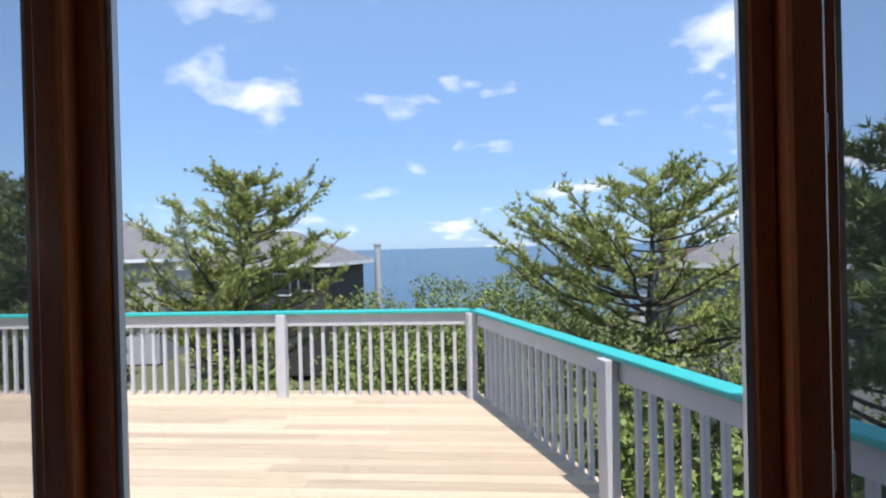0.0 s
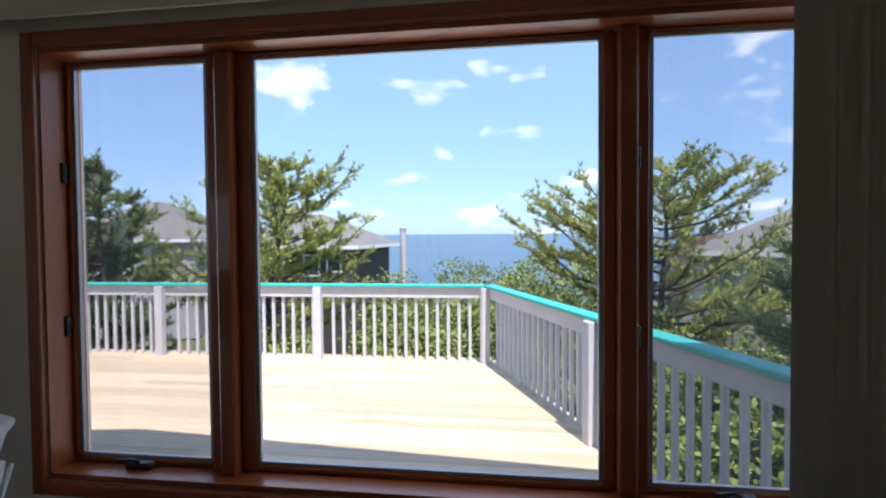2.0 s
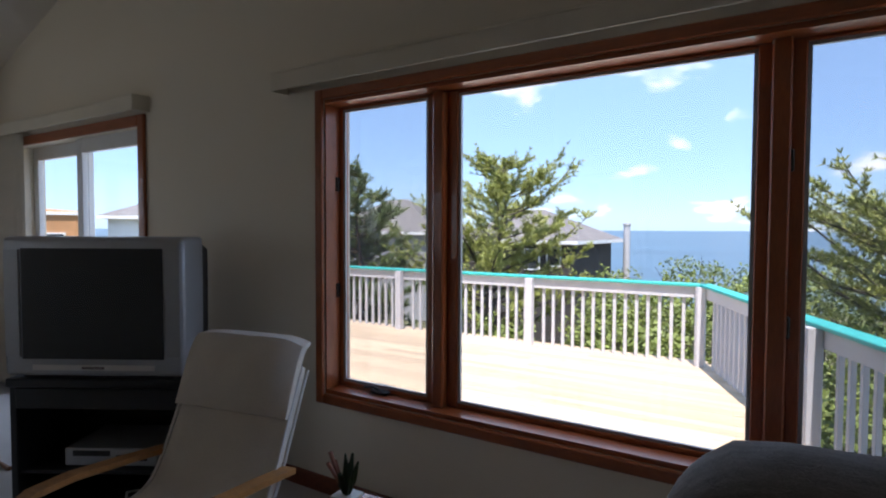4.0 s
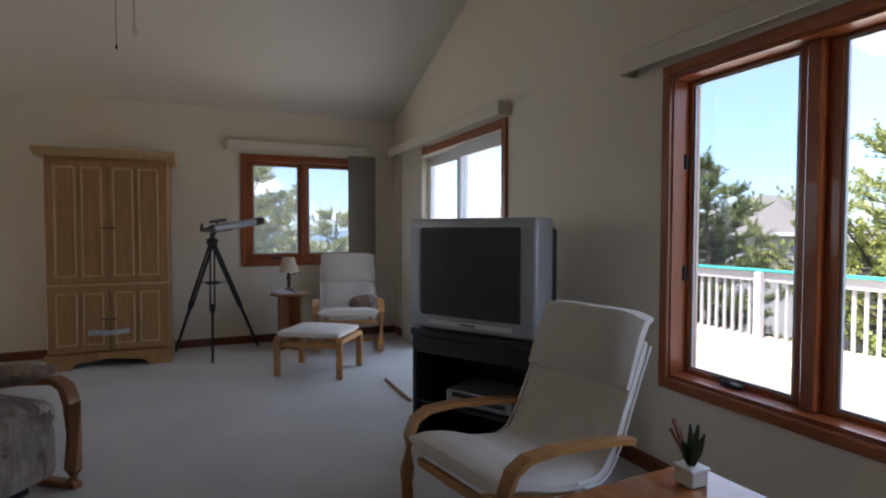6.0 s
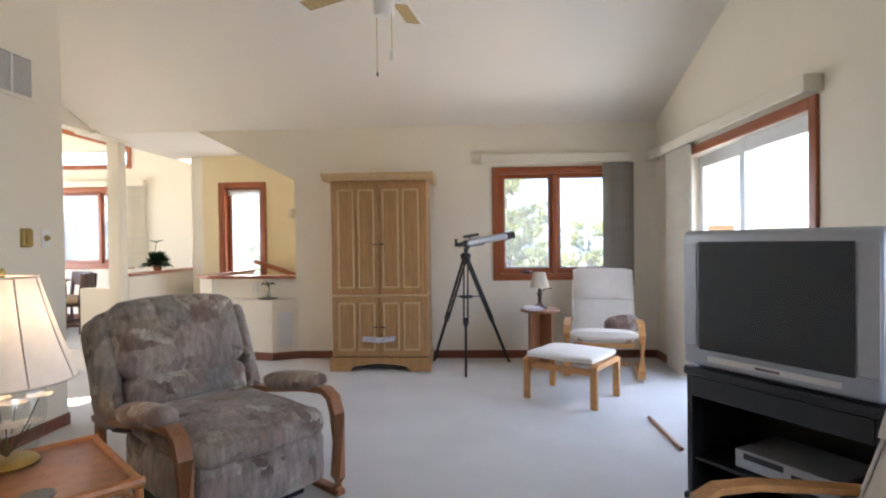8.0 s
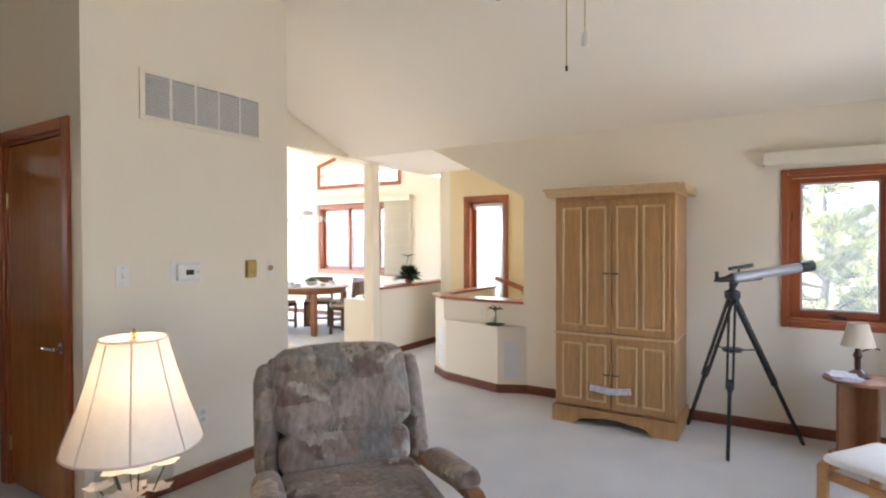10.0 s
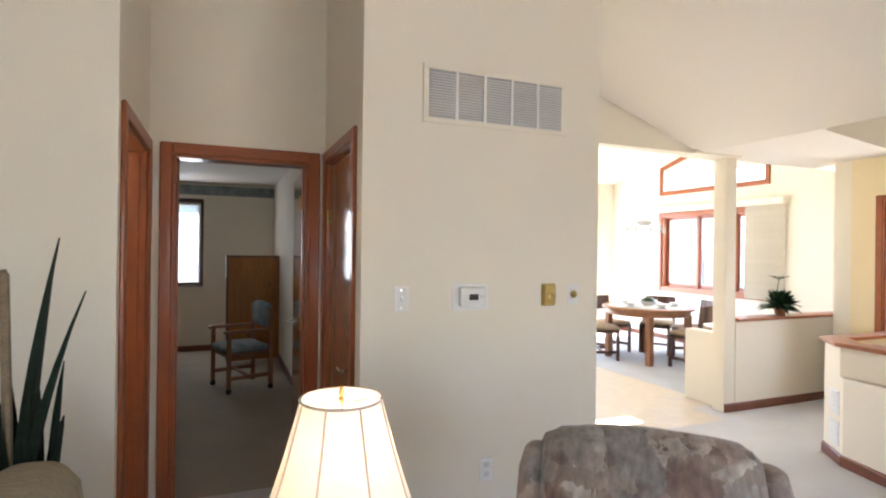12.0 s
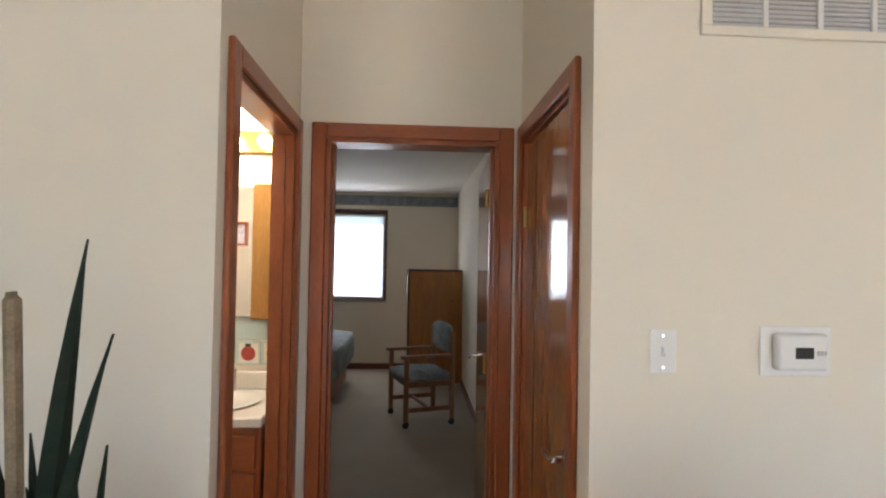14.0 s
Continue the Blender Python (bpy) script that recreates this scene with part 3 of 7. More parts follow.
slab("ceiling_stair", -6.6, LX - 0.001, -1.79, 0.9, 2.42, 2.5, M_CEIL, "flat off-white stairwell ceiling", "ceiling")


def vault(y):
    return 3.45 - 0.30 * abs(y + 4.57)


def vault_piece(y0, y1, x0, x1, lift, thick):
    return prism([(y0, vault(y0) + lift), (y1, vault(y1) + lift), (y1, vault(y1) + lift + thick), (y0, vault(y0) + lift + thick)], "x", x0, x1)


# the dining vault; an unseen opening added over the entry throws the sun patch
for nm, lift, thick, mt, lb, ct in (("ceiling_dining", 0, 0.1, M_CEIL, "vaulted white dining ceiling with an added sun opening", "ceiling"), ("roof_dining", 0.2, 0.1, M_SHINGLE, "grey shingled roof over the dining room", "roof")):
    bm = vault_piece(-6.85, -4.57, -8.3, -2.9, lift, thick)
    join(bm, vault_piece(-4.57, -3.50, -8.3, -2.9, lift, thick))
    join(bm, vault_piece(-3.50, -3.12, -8.3, -3.62, lift, thick))
    join(bm, vault_piece(-3.50, -3.12, -3.14, -2.9, lift, thick))
    join(bm, vault_piece(-3.12, -1.79, -8.3, -2.9, lift, thick))
    solid(nm, bm, mt, lb, ct, "structure")
slab("ceiling_bedroom", -1.62, 2.72, -6.7, -1.56, 2.44, 2.52, M_CEIL, "flat bedroom ceiling", "ceiling")
slab("ceiling_closet", -2.58, -1.495, -1.42, BY - 0.14, 2.44, 2.5, M_CEIL, "flat closet ceiling", "ceiling")
slab("ceiling_bath", -0.26, 3.0, -1.80, BY - 0.12, 2.40, 2.436, M_CEIL, "flat bathroom ceiling", "ceiling")
# roof over the living room, with eaves that shade the deck
RT = roof_z(RIDGE) + 0.2


def living_roof(west):
    return [(west, RT - (RIDGE - west) * CEIL_S), (RIDGE, RT), (3.9, RT - 0.2 * (3.9 - RIDGE)), (3.9, RT + 0.18 - 0.2 * (3.9 - RIDGE)), (RIDGE, RT + 0.18), (west, RT + 0.18 - (RIDGE - west) * CEIL_S)]


bm = prism(living_roof(LX - 0.75), "y", 0.95, 4.95)
join(bm, prism(living_roof(LX - 0.05), "y", -1.9, 0.949))
solid("roof", bm, M_SHINGLE, "grey shingled roof with eaves", "roof", "structure")
solid("roof_stair", box(-6.75, LX - 0.06, -1.9, 0.949, 2.55, 2.70), M_SHINGLE, "low roof over the stairwell", "roof", "structure")


# ---- windows, doors and trim ----
def bar(parent, name, axis, a, b, c0, c1, d0, d1, material, bevel=0.006):
    """A straight length of wood: along x, y or z from a to b, with its cross-section (c0..c1, d0..d1) in the two other axes in order."""
    if axis == "x":
        bm = box(a, b, c0, c1, d0, d1, bevel)
    elif axis == "y":
        bm = box(c0, c1, a, b, d0, d1, bevel)
    else:
        bm = box(c0, c1, d0, d1, a, b, bevel)
    return part(name, bm, material, parent)


def window_unit(name, m, wide, low, high, lights, label, depth=0.13, casing=0.075, material=None, frame_mat=None, crank=(), screen=(), foot=0.075, head=0.055, jamb=0.02):
    """A wood window in local axes: x along the wall, y into the room, z up; the wall's face is y = 0. lights: (x0, x1) of each pane."""
    w = thing(name, m, label, "window", kind="structure")
    mt = material or M_CHERRY
    mh = M_CHERRY_H if material is None else material
    z0, z1 = low, high
    # casing round the opening, stepped
    for nm, a, b, c in (("casing", -casing, 0.0, 0.022), ("casing", wide, wide + casing, 0.022)):
        part(nm, box(a, b, 0, c, z0 - casing, z1 + casing, 0.005), mt, w)
    part("casing", box(0.001, wide - 0.001, 0, 0.0215, z1, z1 + casing, 0.005), mh, w)
    part("casing", box(0.001, wide - 0.001, 0, 0.0215, z0 - casing, z0, 0.005), mh, w)
    # jamb lining
    part("jamb", box(0, jamb, -depth - 0.03, -0.001, z0, z1), mt, w)
    part("jamb", box(wide - jamb, wide, -depth - 0.03, -0.001, z0, z1), mt, w)
    part("jamb", box(jamb, wide - jamb, -depth - 0.03, -0.001, z1 - 0.02, z1), mh, w)
    part("window_sill", box(jamb, wide - jamb, -depth - 0.03, -0.001, z0, z0 + 0.02), mh, w)
    # posts between lights
    edges = [jamb] + [e for l in lights for e in l] + [wide - jamb]
    gaps = [(edges[i], edges[i + 1]) for i in range(0, len(edges), 2)]
    for a, b in gaps[1:-1]:
        mid = (a + b) / 2
        part("mullion", box(mid - 0.028, mid + 0.028, -depth + 0.01, -0.055, z0 + 0.02, z1 - 0.02, 0.006), mt, w)
    for i, (a, b) in enumerate(lights):
        la = gaps[i][0] if i == 0 else (gaps[i][0] + gaps[i][1]) / 2 + 0.028
        lb = gaps[i + 1][1] if i == len(lights) - 1 else (gaps[i + 1][0] + gaps[i + 1][1]) / 2 - 0.028
        zb, zt = z0 + foot, z1 - head
        f = part("window_frame", box(la, a, -depth - 0.01, -depth + 0.035, z0 + 0.02, z1 - 0.02, 0.004), mt, w)
        part("stile", box(b, lb, -depth - 0.01, -depth + 0.035, z0 + 0.02, z1 - 0.02, 0.004), mt, f)
        part("rail", box(a, b, -depth - 0.01, -depth + 0.034, zt, z1 - 0.02, 0.004), mh, f)
        part("rail", box(a, b, -depth - 0.01, -depth + 0.034, z0 + 0.02, zb, 0.004), mh, f)
        gm = frame_mat or M_SILVER
        part("glazing_bead", box(a, a + 0.012, -depth + 0.012, -depth + 0.026, zb, zt), gm, f, "grey glazing bead")
        part("glazing_bead", box(b - 0.012, b, -depth + 0.012, -depth + 0.026, zb, zt), gm, f, "grey glazing bead")
        part("glazing_bead", box(a + 0.012, b - 0.012, -depth + 0.012, -depth + 0.026, zb, zb + 0.012), gm, f, "grey glazing bead")
        part("glazing_bead", box(a + 0.012, b - 0.012, -depth + 0.012, -depth + 0.026, zt - 0.012, zt), gm, f, "grey glazing bead")
        p = part("pane", box(a, b, -depth, -depth + 0.006, zb, zt), M_GLASS, w, "clear window glass")
        p.visible_shadow = False
        if i in screen:
            sc = part("insect_screen", box(a, b, -depth - 0.016, -depth - 0.013, zb, zt), M_SCREEN_D if name == "window_1" else M_SCREEN, w, "fine grey insect screen")
            sc.visible_shadow = False
        if i in crank:
            cx = (a + b) / 2
            bm = box(cx - 0.05, cx + 0.05, -depth + 0.036, -depth + 0.075, z0 + 0.021, z0 + 0.042, 0.008)
            tube([(cx, -depth + 0.06, z0 + 0.04), (cx + 0.02, -depth + 0.075, z0 + 0.055), (cx + 0.075, -depth + 0.08, z0 + 0.05)], 0.006, 6, bm)
            part("crank_handle", bm, M_BLACKP, w, "dark folding crank handle", True)
            for lz in (0.35, 0.72):
                zz = z0 + (z1 - z0) * lz
                part("latch", box(lb - 0.010, lb + 0.006, -depth + 0.036, -depth + 0.062, zz - 0.035, zz + 0.035, 0.005), M_BLACKP, w, "dark sash latch")
    return w


def facing(x, y, rz):
    return pose(x, y, 0, 0, 0, rz)


# local +y points into the room: the north wall's units are turned half round
window_unit("window_1", facing(1.80, WY, 180), 2.516, 0.49, 1.905, [(0.10, 0.59), (0.723, 1.832), (1.988, 2.49)], "cherry-framed picture window between two narrow casements", crank=(0, 2), screen=(0, 2), casing=0.046, foot=0.04, head=0.032, jamb=0.008)
window_unit("window_2", facing(LX, 3.85, -90), 1.23, 0.85, 1.93, [(0.09, 0.57), (0.68, 1.15)], "cherry-framed double casement window", casing=0.045, crank=(0, 1), screen=(0, 1))
window_unit("window_3", facing(-6.42, -0.49, -90), 0.54, 0.62, 2.0, [(0.07, 0.47)], "tall narrow cherry-framed stairwell window", casing=0.06, screen=(0,))
window_unit("window_4", facing(-7.95, -3.33, -90), 1.99, 0.90, 2.13, [(0.08, 0.52), (0.62, 1.24), (1.32, 1.92)], "cherry-framed dining window", casing=0.07, screen=(0, 1, 2))
wall("wall_under_stair_window", "x", -6.42, -0.16, (-1.03, -0.49), 0.0, 0.62, [], M_STAIRWALL, "warm yellow wall under the stair window")
window_unit("window_5", facing(0.40, -6.55, 0) @ pose(-0.90, 0, 0), 0.90, 0.95, 2.18, [(0.045, 0.855)], "dark-framed bedroom window with a bright shade", casing=0.02, material=M_DARKWOOD)
# gable light over the dining window
gw = thing("window_6", facing(-7.95, -4.57, -90), "cherry-framed gable window over the dining window", "window", kind="structure")
part("casing", prism([(-1.28, 2.50), (0.80, 2.50), (0.80, 2.57), (-1.28, 2.57)], "y", 0, 0.022), M_CHERRY_H, gw)
part("casing", prism([(-1.28, 2.57), (-1.21, 2.57), (-1.21, 2.80), (-1.28, 2.85)], "y", 0, 0.022), M_CHERRY, gw)
part("casing", prism([(0.73, 2.57), (0.80, 2.57), (0.80, 2.99), (0.73, 2.94)], "y", 0, 0.022), M_CHERRY, gw)
part("casing", prism([(-1.28, 2.85), (-1.21, 2.80), (0.0, 3.14), (0.0, 3.22)], "y", 0, 0.022), M_CHERRY_H, gw)
part("casing", prism([(0.0, 3.14), (0.73, 2.94), (0.80, 2.99), (0.0, 3.22)], "y", 0, 0.022), M_CHERRY_H, gw)
p = part("pane", prism([(-1.21, 2.57), (0.73, 2.57), (0.73, 2.94), (0, 3.14), (-1.21, 2.80)], "y", 0.002, 0.008), M_GLASS, gw, "clear gable glass")
p.visible_shadow = False

# sliding glass door to the deck
sd = thing("door_1", facing(-2.29, WY, 180), "white-framed sliding glass door in cherry casing", "door", kind="structure")
part("casing", box(-0.07, 0, 0, 0.022, 0, 2.0, 0.005), M_CHERRY, sd)
part("casing", box(1.73, 1.80, 0, 0.022, 0, 2.0, 0.005), M_CHERRY, sd)
part("casing", box(0, 1.73, 0, 0.0215, 1.93, 2.0, 0.005), M_CHERRY_H, sd)
for a, b, y in ((0.0, 0.92, -0.07), (0.86, 1.73, -0.12)):
    f = part("window_frame", box(a, a + 0.075, y - 0.02, y + 0.02, 0.03, 1.93, 0.004), M_VINYLW, sd, "white vinyl stile")
    part("stile", box(b - 0.075, b, y - 0.02, y + 0.02, 0.03, 1.93, 0.004), M_VINYLW, f)
    part("rail", box(a + 0.075, b - 0.075, y - 0.02, y + 0.02, 1.83, 1.93, 0.004), M_VINYLW, f)
    part("rail", box(a + 0.075, b - 0.075, y - 0.02, y + 0.02, 0.03, 0.12, 0.004), M_VINYLW, f)
    p = part("pane", box(a + 0.075, b - 0.075, y - 0.003, y + 0.003, 0.12, 1.83), M_GLASS, sd, "clear door glass")
    p.visible_shadow = False
part("door_handle", tube([(0.885, -0.04, 0.95), (0.885, -0.01, 0.97), (0.885, -0.01, 1.15), (0.885, -0.04, 1.17)], 0.008, 6), M_VINYLW, sd, "white pull handle", True)
part("threshold", box(0, 1.73, -0.16, 0.0, 0.0, 0.03, 0.004), M_VINYLW, sd)


def valance(m, wide, z, label):
    v = thing("valance", m, label, "valance")
    part("front_panel", box(0, wide, 0.10, 0.108, z, z + 0.095, 0.002), M_VAL, v)
    part("end_panel", box(0, 0.008, 0.0, 0.099, z, z + 0.095, 0.002), M_VAL, v)
    part("end_panel", box(wide - 0.008, wide, 0.0, 0.099, z, z + 0.095, 0.002), M_VAL, v)
    part("top_panel", box(0.008, wide - 0.008, 0.0, 0.099, z + 0.085, z + 0.094), M_VAL, v)
    part("trim_strip", box(0, wide, 0.1082, 0.112, z + 0.080, z + 0.088), M_VAL, v)
    part("blind_track", box(0.03, wide - 0.03, 0.03, 0.07, z + 0.04, z + 0.08), M_VINYLW, v, "white blind track")
    return v


valance(facing(1.97, WY, 180), 2.935, 1.955, "long cream valance over the picture window")
valance(facing(-2.18, WY, 180), 2.54, 2.005, "cream valance over the sliding door")
valance(facing(LX, 3.97, -90), 1.51, 2.005, "cream valance over the casement window")
valance(facing(-7.95, -3.03, -90), 2.5, 2.20, "cream valance over the dining window")


def blind_stack(m, wide, low, high, material, label, count, skew=70):
    v = thing("vertical_blind", m, label, "blind")
    slat = prism([(-0.044, -0.0008), (-0.02, 0.006), (0.02, 0.006), (0.044, -0.0008), (0.02, 0.0045), (-0.02, 0.0045)], "z", low, high)
    me = mesh_of("slat", slat, material)
    for i in range(count):
        s = new("slat", me)
        s.parent = v
        s.matrix_local = pose(wide * (i + 0.5) / count, 0.06, 0, 0, 0, skew + random.uniform(-6, 6))
    return v


blind_stack(facing(1.98, WY, 180), 0.43, 0.06, 1.97, M_BLIND, "cream vertical blind slats stacked beside the window", 26, 28)
blind_stack(facing(-3.86, WY, 180), 0.42, 0.03, 2.01, M_BLIND, "cream vertical blind slats stacked beside the sliding door", 24, 28)
blind_stack(facing(LX, 3.98, -90), 0.27, 0.75, 2.0, M_BLIND_D, "taupe vertical blind slats stacked at the window", 9, 20)
blind_stack(facing(-7.95, -3.05, -90), 0.55, 0.85, 2.22, M_BLIND, "cream vertical blind slats stacked in the dining room", 14, 30)
# small raised mini-blind in the stair window
mb = thing("mini_blind", facing(-6.42, -0.49, -90), "white mini-blind raised to the top of the stair window", "blind")
part("head_rail", box(0.04, 0.50, -0.09, -0.06, 1.93, 1.965), M_WHITE, mb)
for i in range(8):
    part("slat", box(0.045, 0.495, -0.088, -0.062, 1.885 + i * 0.006, 1.888 + i * 0.006), M_WHITE, mb)


def baseboard(points, label="dark-stained baseboard"):
    """Along a run of points, with the room on the left of the way."""
    for (x0, y0), (x1, y1) in zip(points, points[1:]):
        d = Vector((x1 - x0, y1 - y0, 0))
        L = d.length
        ang = math.degrees(math.atan2(d.y, d.x))
        bm = prism([(0.001, 0.0), (0.016, 0.0), (0.016, 0.068), (0.009, 0.08), (0.001, 0.08)], "x", 0, L)
        solid("baseboard", bm, M_BASE, label, "baseboard", "structure", pose(x0, y0, 0, 0, 0, ang))


BOX_FOOT = [(-5.06, -0.68), (-4.87, -0.43), (-4.68, 0.27), (-4.80, 0.52)]
baseboard([(LX, 4.25), (LX, 0.52)])
baseboard([BOX_FOOT[3], BOX_FOOT[2], BOX_FOOT[1], BOX_FOOT[0]])
baseboard([(3.0, 4.25), (-2.2, 4.25)])
baseboard([(-4.1, 4.25), (LX, 4.25)])
baseboard([(-2.72, BY), (-1.37, BY)])
baseboard([(-0.38, BY), (3.0, BY)])
baseboard([(-2.72, -1.66), (-2.72, BY)])
baseboard([(-7.25, -1.67), (-5.322, -1.67)])
baseboard([(-5.32, -1.675), (-5.18, -1.675)])
baseboard([(-1.5, -6.55), (2.6, -6.55)])
baseboard([(-1.5, -1.56), (-1.5, -6.55)])
baseboard([(-7.95, -1.57), (-7.95, -6.6)])

# post, half wall and stub wall
solid("header_return", box(-5.29, -4.72, -1.845, -1.60, 2.41, 2.445, 0.004), M_WALL, "cream painted end of the header over the post", "trim", "structure")
solid("column", box(-5.32, -5.18, -1.815, -1.675, 0, 2.409, 0.004), M_WALL, "slim cream painted square post", "column", "structure")
solid("half_wall", box(-7.25, -5.322, -1.80, -1.67, 0, 0.855), M_WALL, "cream half wall beside the dining room", "half wall", "structure")
solid("half_wall_cap", box(-7.25, -5.324, -1.83, -1.64, 0.855, 0.885, 0.006), M_CHERRY_H, "cherry wood cap on the half wall", "trim", "structure")
solid("stub_wall", box(-5.40, -5.27, -2.23, -1.817, 0, 0.72, 0.004), M_WALL, "low white stub wall by the entry", "half wall", "structure")
solid("stair_half_wall", prism([(-5.06, -0.68), (-4.90, -0.47), (-4.85, 0.0), (-4.85, 0.489), (-4.97, 0.489), (-4.97, 0.0), (-5.02, -0.43), (-5.16, -0.62), (-6.42, -0.62), (-6.42, -0.68)], "z", 0, 0.845), M_WALL, "cream half wall round the stairwell", "half wall", "structure")
solid("stair_half_wall_cap", prism([(-5.05, -0.72), (-4.86, -0.49), (-4.81, 0.0), (-4.81, 0.488), (-5.01, 0.488), (-5.01, 0.0), (-5.06, -0.40), (-5.18, -0.59), (-6.42, -0.59), (-6.42, -0.72)], "z", 0.845, 0.875, 0.004), M_CHERRY, "cherry wood cap on the stair half wall", "trim", "structure")
hr = thing("handrail", pose(0, 0, 0), "cherry wood handrail going down the stairs", "handrail")
part("rail", tube([(-6.30, -0.55, 0.98), (-6.30, 0.05, 0.78), (-6.30, 0.55, 0.45)], 0.02, flat=(0.045, 0.055)), M_CHERRY, hr)
part("rail", tube([(-5.30, 0.60, 1.03), (-5.75, 0.60, 0.72)], 0.02, flat=(0.045, 0.055)), M_CHERRY, hr)
for q in ((-6.36, -0.2), (-6.36, 0.3)):
    part("bracket", tube([(q[0] - 0.05, q[1], 0.80), (q[0], q[1], 0.78), (q[0] + 0.05, q[1], 0.82)], 0.008, 6), M_BRASS, hr)

# heating cabinet in front of the stair half wall
hc = thing("heating_cabinet", pose(0, 0, 0), "low white cabinet with angled sides and air grilles", "cabinet")
part("body", prism([(-5.035, -0.645), (-4.87, -0.43), (-4.68, 0.27), (-4.80, 0.52), (-4.845, 0.50), (-4.845, 0.0), (-4.895, -0.46)], "z", 0.0, 0.63, 0.003), M_WALL, hc)


def grille(parent, a, b, z0, z1, rows, out=0.006):
    """A louvred grille on an upright face between plan points a and b (face to the left of the way)."""
    d = Vector((b[0] - a[0], b[1] - a[1], 0))
    m = pose(a[0], a[1], 0, 0, 0, math.degrees(math.atan2(d.y, d.x)))
    L = d.length
    g = part("grille", moved(box(0, L, 0.0005, 0.004, z0, z1), m), M_VINYLW, parent, "white louvred air grille")
    for i in range(rows):
        z = z0 + (z1 - z0) * (i + 0.5) / rows
        part("slat", moved(prism([(0.004, z - 0.006), (0.012, z - 0.003), (0.012, z), (0.004, z + 0.003)], "x", 0.012, L - 0.012), m), M_WHITE, g)
    return g


def lerp2(a, b, t):
    return (a[0] + (b[0] - a[0]) * t, a[1] + (b[1] - a[1]) * t)


grille(hc, lerp2((-4.80, 0.52), (-4.68, 0.27), 0.25), lerp2((-4.80, 0.52), (-4.68, 0.27), 0.8), 0.14, 0.50, 16)
grille(hc, lerp2((-4.87, -0.43), (-5.035, -0.645), 0.2), lerp2((-4.87, -0.43), (-5.035, -0.645), 0.8), 0.12, 0.30, 8)
grille(hc, lerp2((-4.87, -0.43), (-5.035, -0.645), 0.2), lerp2((-4.87, -0.43), (-5.035, -0.645), 0.8), 0.34, 0.52, 8)


def door_casing(name, m, wide, label, high=2.04, deep=0.145):
    """A cased opening in local axes: x along the wall, y out of its face."""
    d = thing(name, m, label, "door", kind="structure")
    part("casing", box(-0.065, 0.0, 0, 0.02, 0, high + 0.065, 0.005), M_CHERRY, d)
    part("casing", box(wide, wide + 0.065, 0, 0.02, 0, high + 0.065, 0.005), M_CHERRY, d)
    part("casing", box(0.0, wide, 0, 0.0195, high, high + 0.065, 0.005), M_CHERRY_H, d)
    part("jamb", box(-0.001, 0.018, -deep, 0.001, 0, high), M_CHERRY, d)
    part("jamb", box(wide - 0.018, wide + 0.001, -deep, 0.001, 0, high), M_CHERRY, d)
    part("jamb", box(0.018, wide - 0.018, -deep, 0.001, high - 0.018, high + 0.001), M_CHERRY_H, d)
    part("door_stop", box(0.018, 0.03, -deep * 0.62, -deep * 0.38, 0, high - 0.018), M_CHERRY, d)
    part("door_stop", box(wide - 0.03, wide - 0.018, -deep * 0.62, -deep * 0.38, 0, high - 0.018), M_CHERRY, d)
    return d


def hinge(parent, x, y, z):
    part("hinge", lathe([(0.007, -0.045), (0.009, -0.043), (0.009, 0.043), (0.007, 0.045)], 8, at=(x, y, z)), M_BRASS, parent, "brass butt hinge", True)


# bedroom door, open inwards against the bedroom's wall
d2 = door_casing("door_2", facing(-1.27, -1.42, 0), 0.77, "cherry-cased bedroom doorway")
leaf = thing("door_leaf", facing(-1.245, -1.55, -93), "varnished wooden bedroom door standing open", "door")
part("slab", box(0, 0.73, -0.036, 0.0, 0.01, 2.01, 0.003), M_DOOR, leaf)
lev = part("door_handle", lathe([(0.026, 0), (0.026, 0.006), (0.010, 0.010), (0.010, 0.04)], 12), M_CHROME, leaf, "chrome lever handle", True)
lev.matrix_local = pose(0.67, 0.0, 0.95, -90, 0, 0)
part("lever", tube([(0, 0, 0.04), (0, 0, 0.05), (-0.03, 0, 0.055), (-0.10, 0, 0.05)], 0.009, 8), M_CHROME, lev, "", True)
for hz in (0.25, 1.02, 1.80):
    hinge(leaf, -0.004, 0.008, hz)
# closet door, closed
d3 = door_casing("door_3", facing(-1.37, -0.60, -90), 0.76, "cherry-cased closet doorway")
cl = thing("closet_door", facing(-1.385, -0.62, -90), "glossy varnished flush closet door", "door")
part("slab", box(0, 0.72, -0.036, 0.0, 0.01, 2.02, 0.003), M_DOOR, cl)
kb = part("door_handle", lathe([(0.030, 0), (0.030, 0.007), (0.012, 0.012), (0.012, 0.035)], 14), M_CHROME, cl, "chrome lever handle", True)
kb.matrix_local = pose(0.075, 0.0, 0.88, -90, 0, 0)
part("lever", tube([(0, 0, 0.035), (0, 0, 0.045), (0.03, 0.0, 0.05), (0.11, 0.004, 0.045)], 0.010, 8), M_CHROME, kb, "", True)
for hz in (0.25, 1.70):
    hinge(cl, 0.728, 0.008, hz)
# bathroom doorway
d4 = door_casing("door_4", facing(-0.38, -1.33, 90), 0.78, "cherry-cased bathroom doorway", deep=0.092)

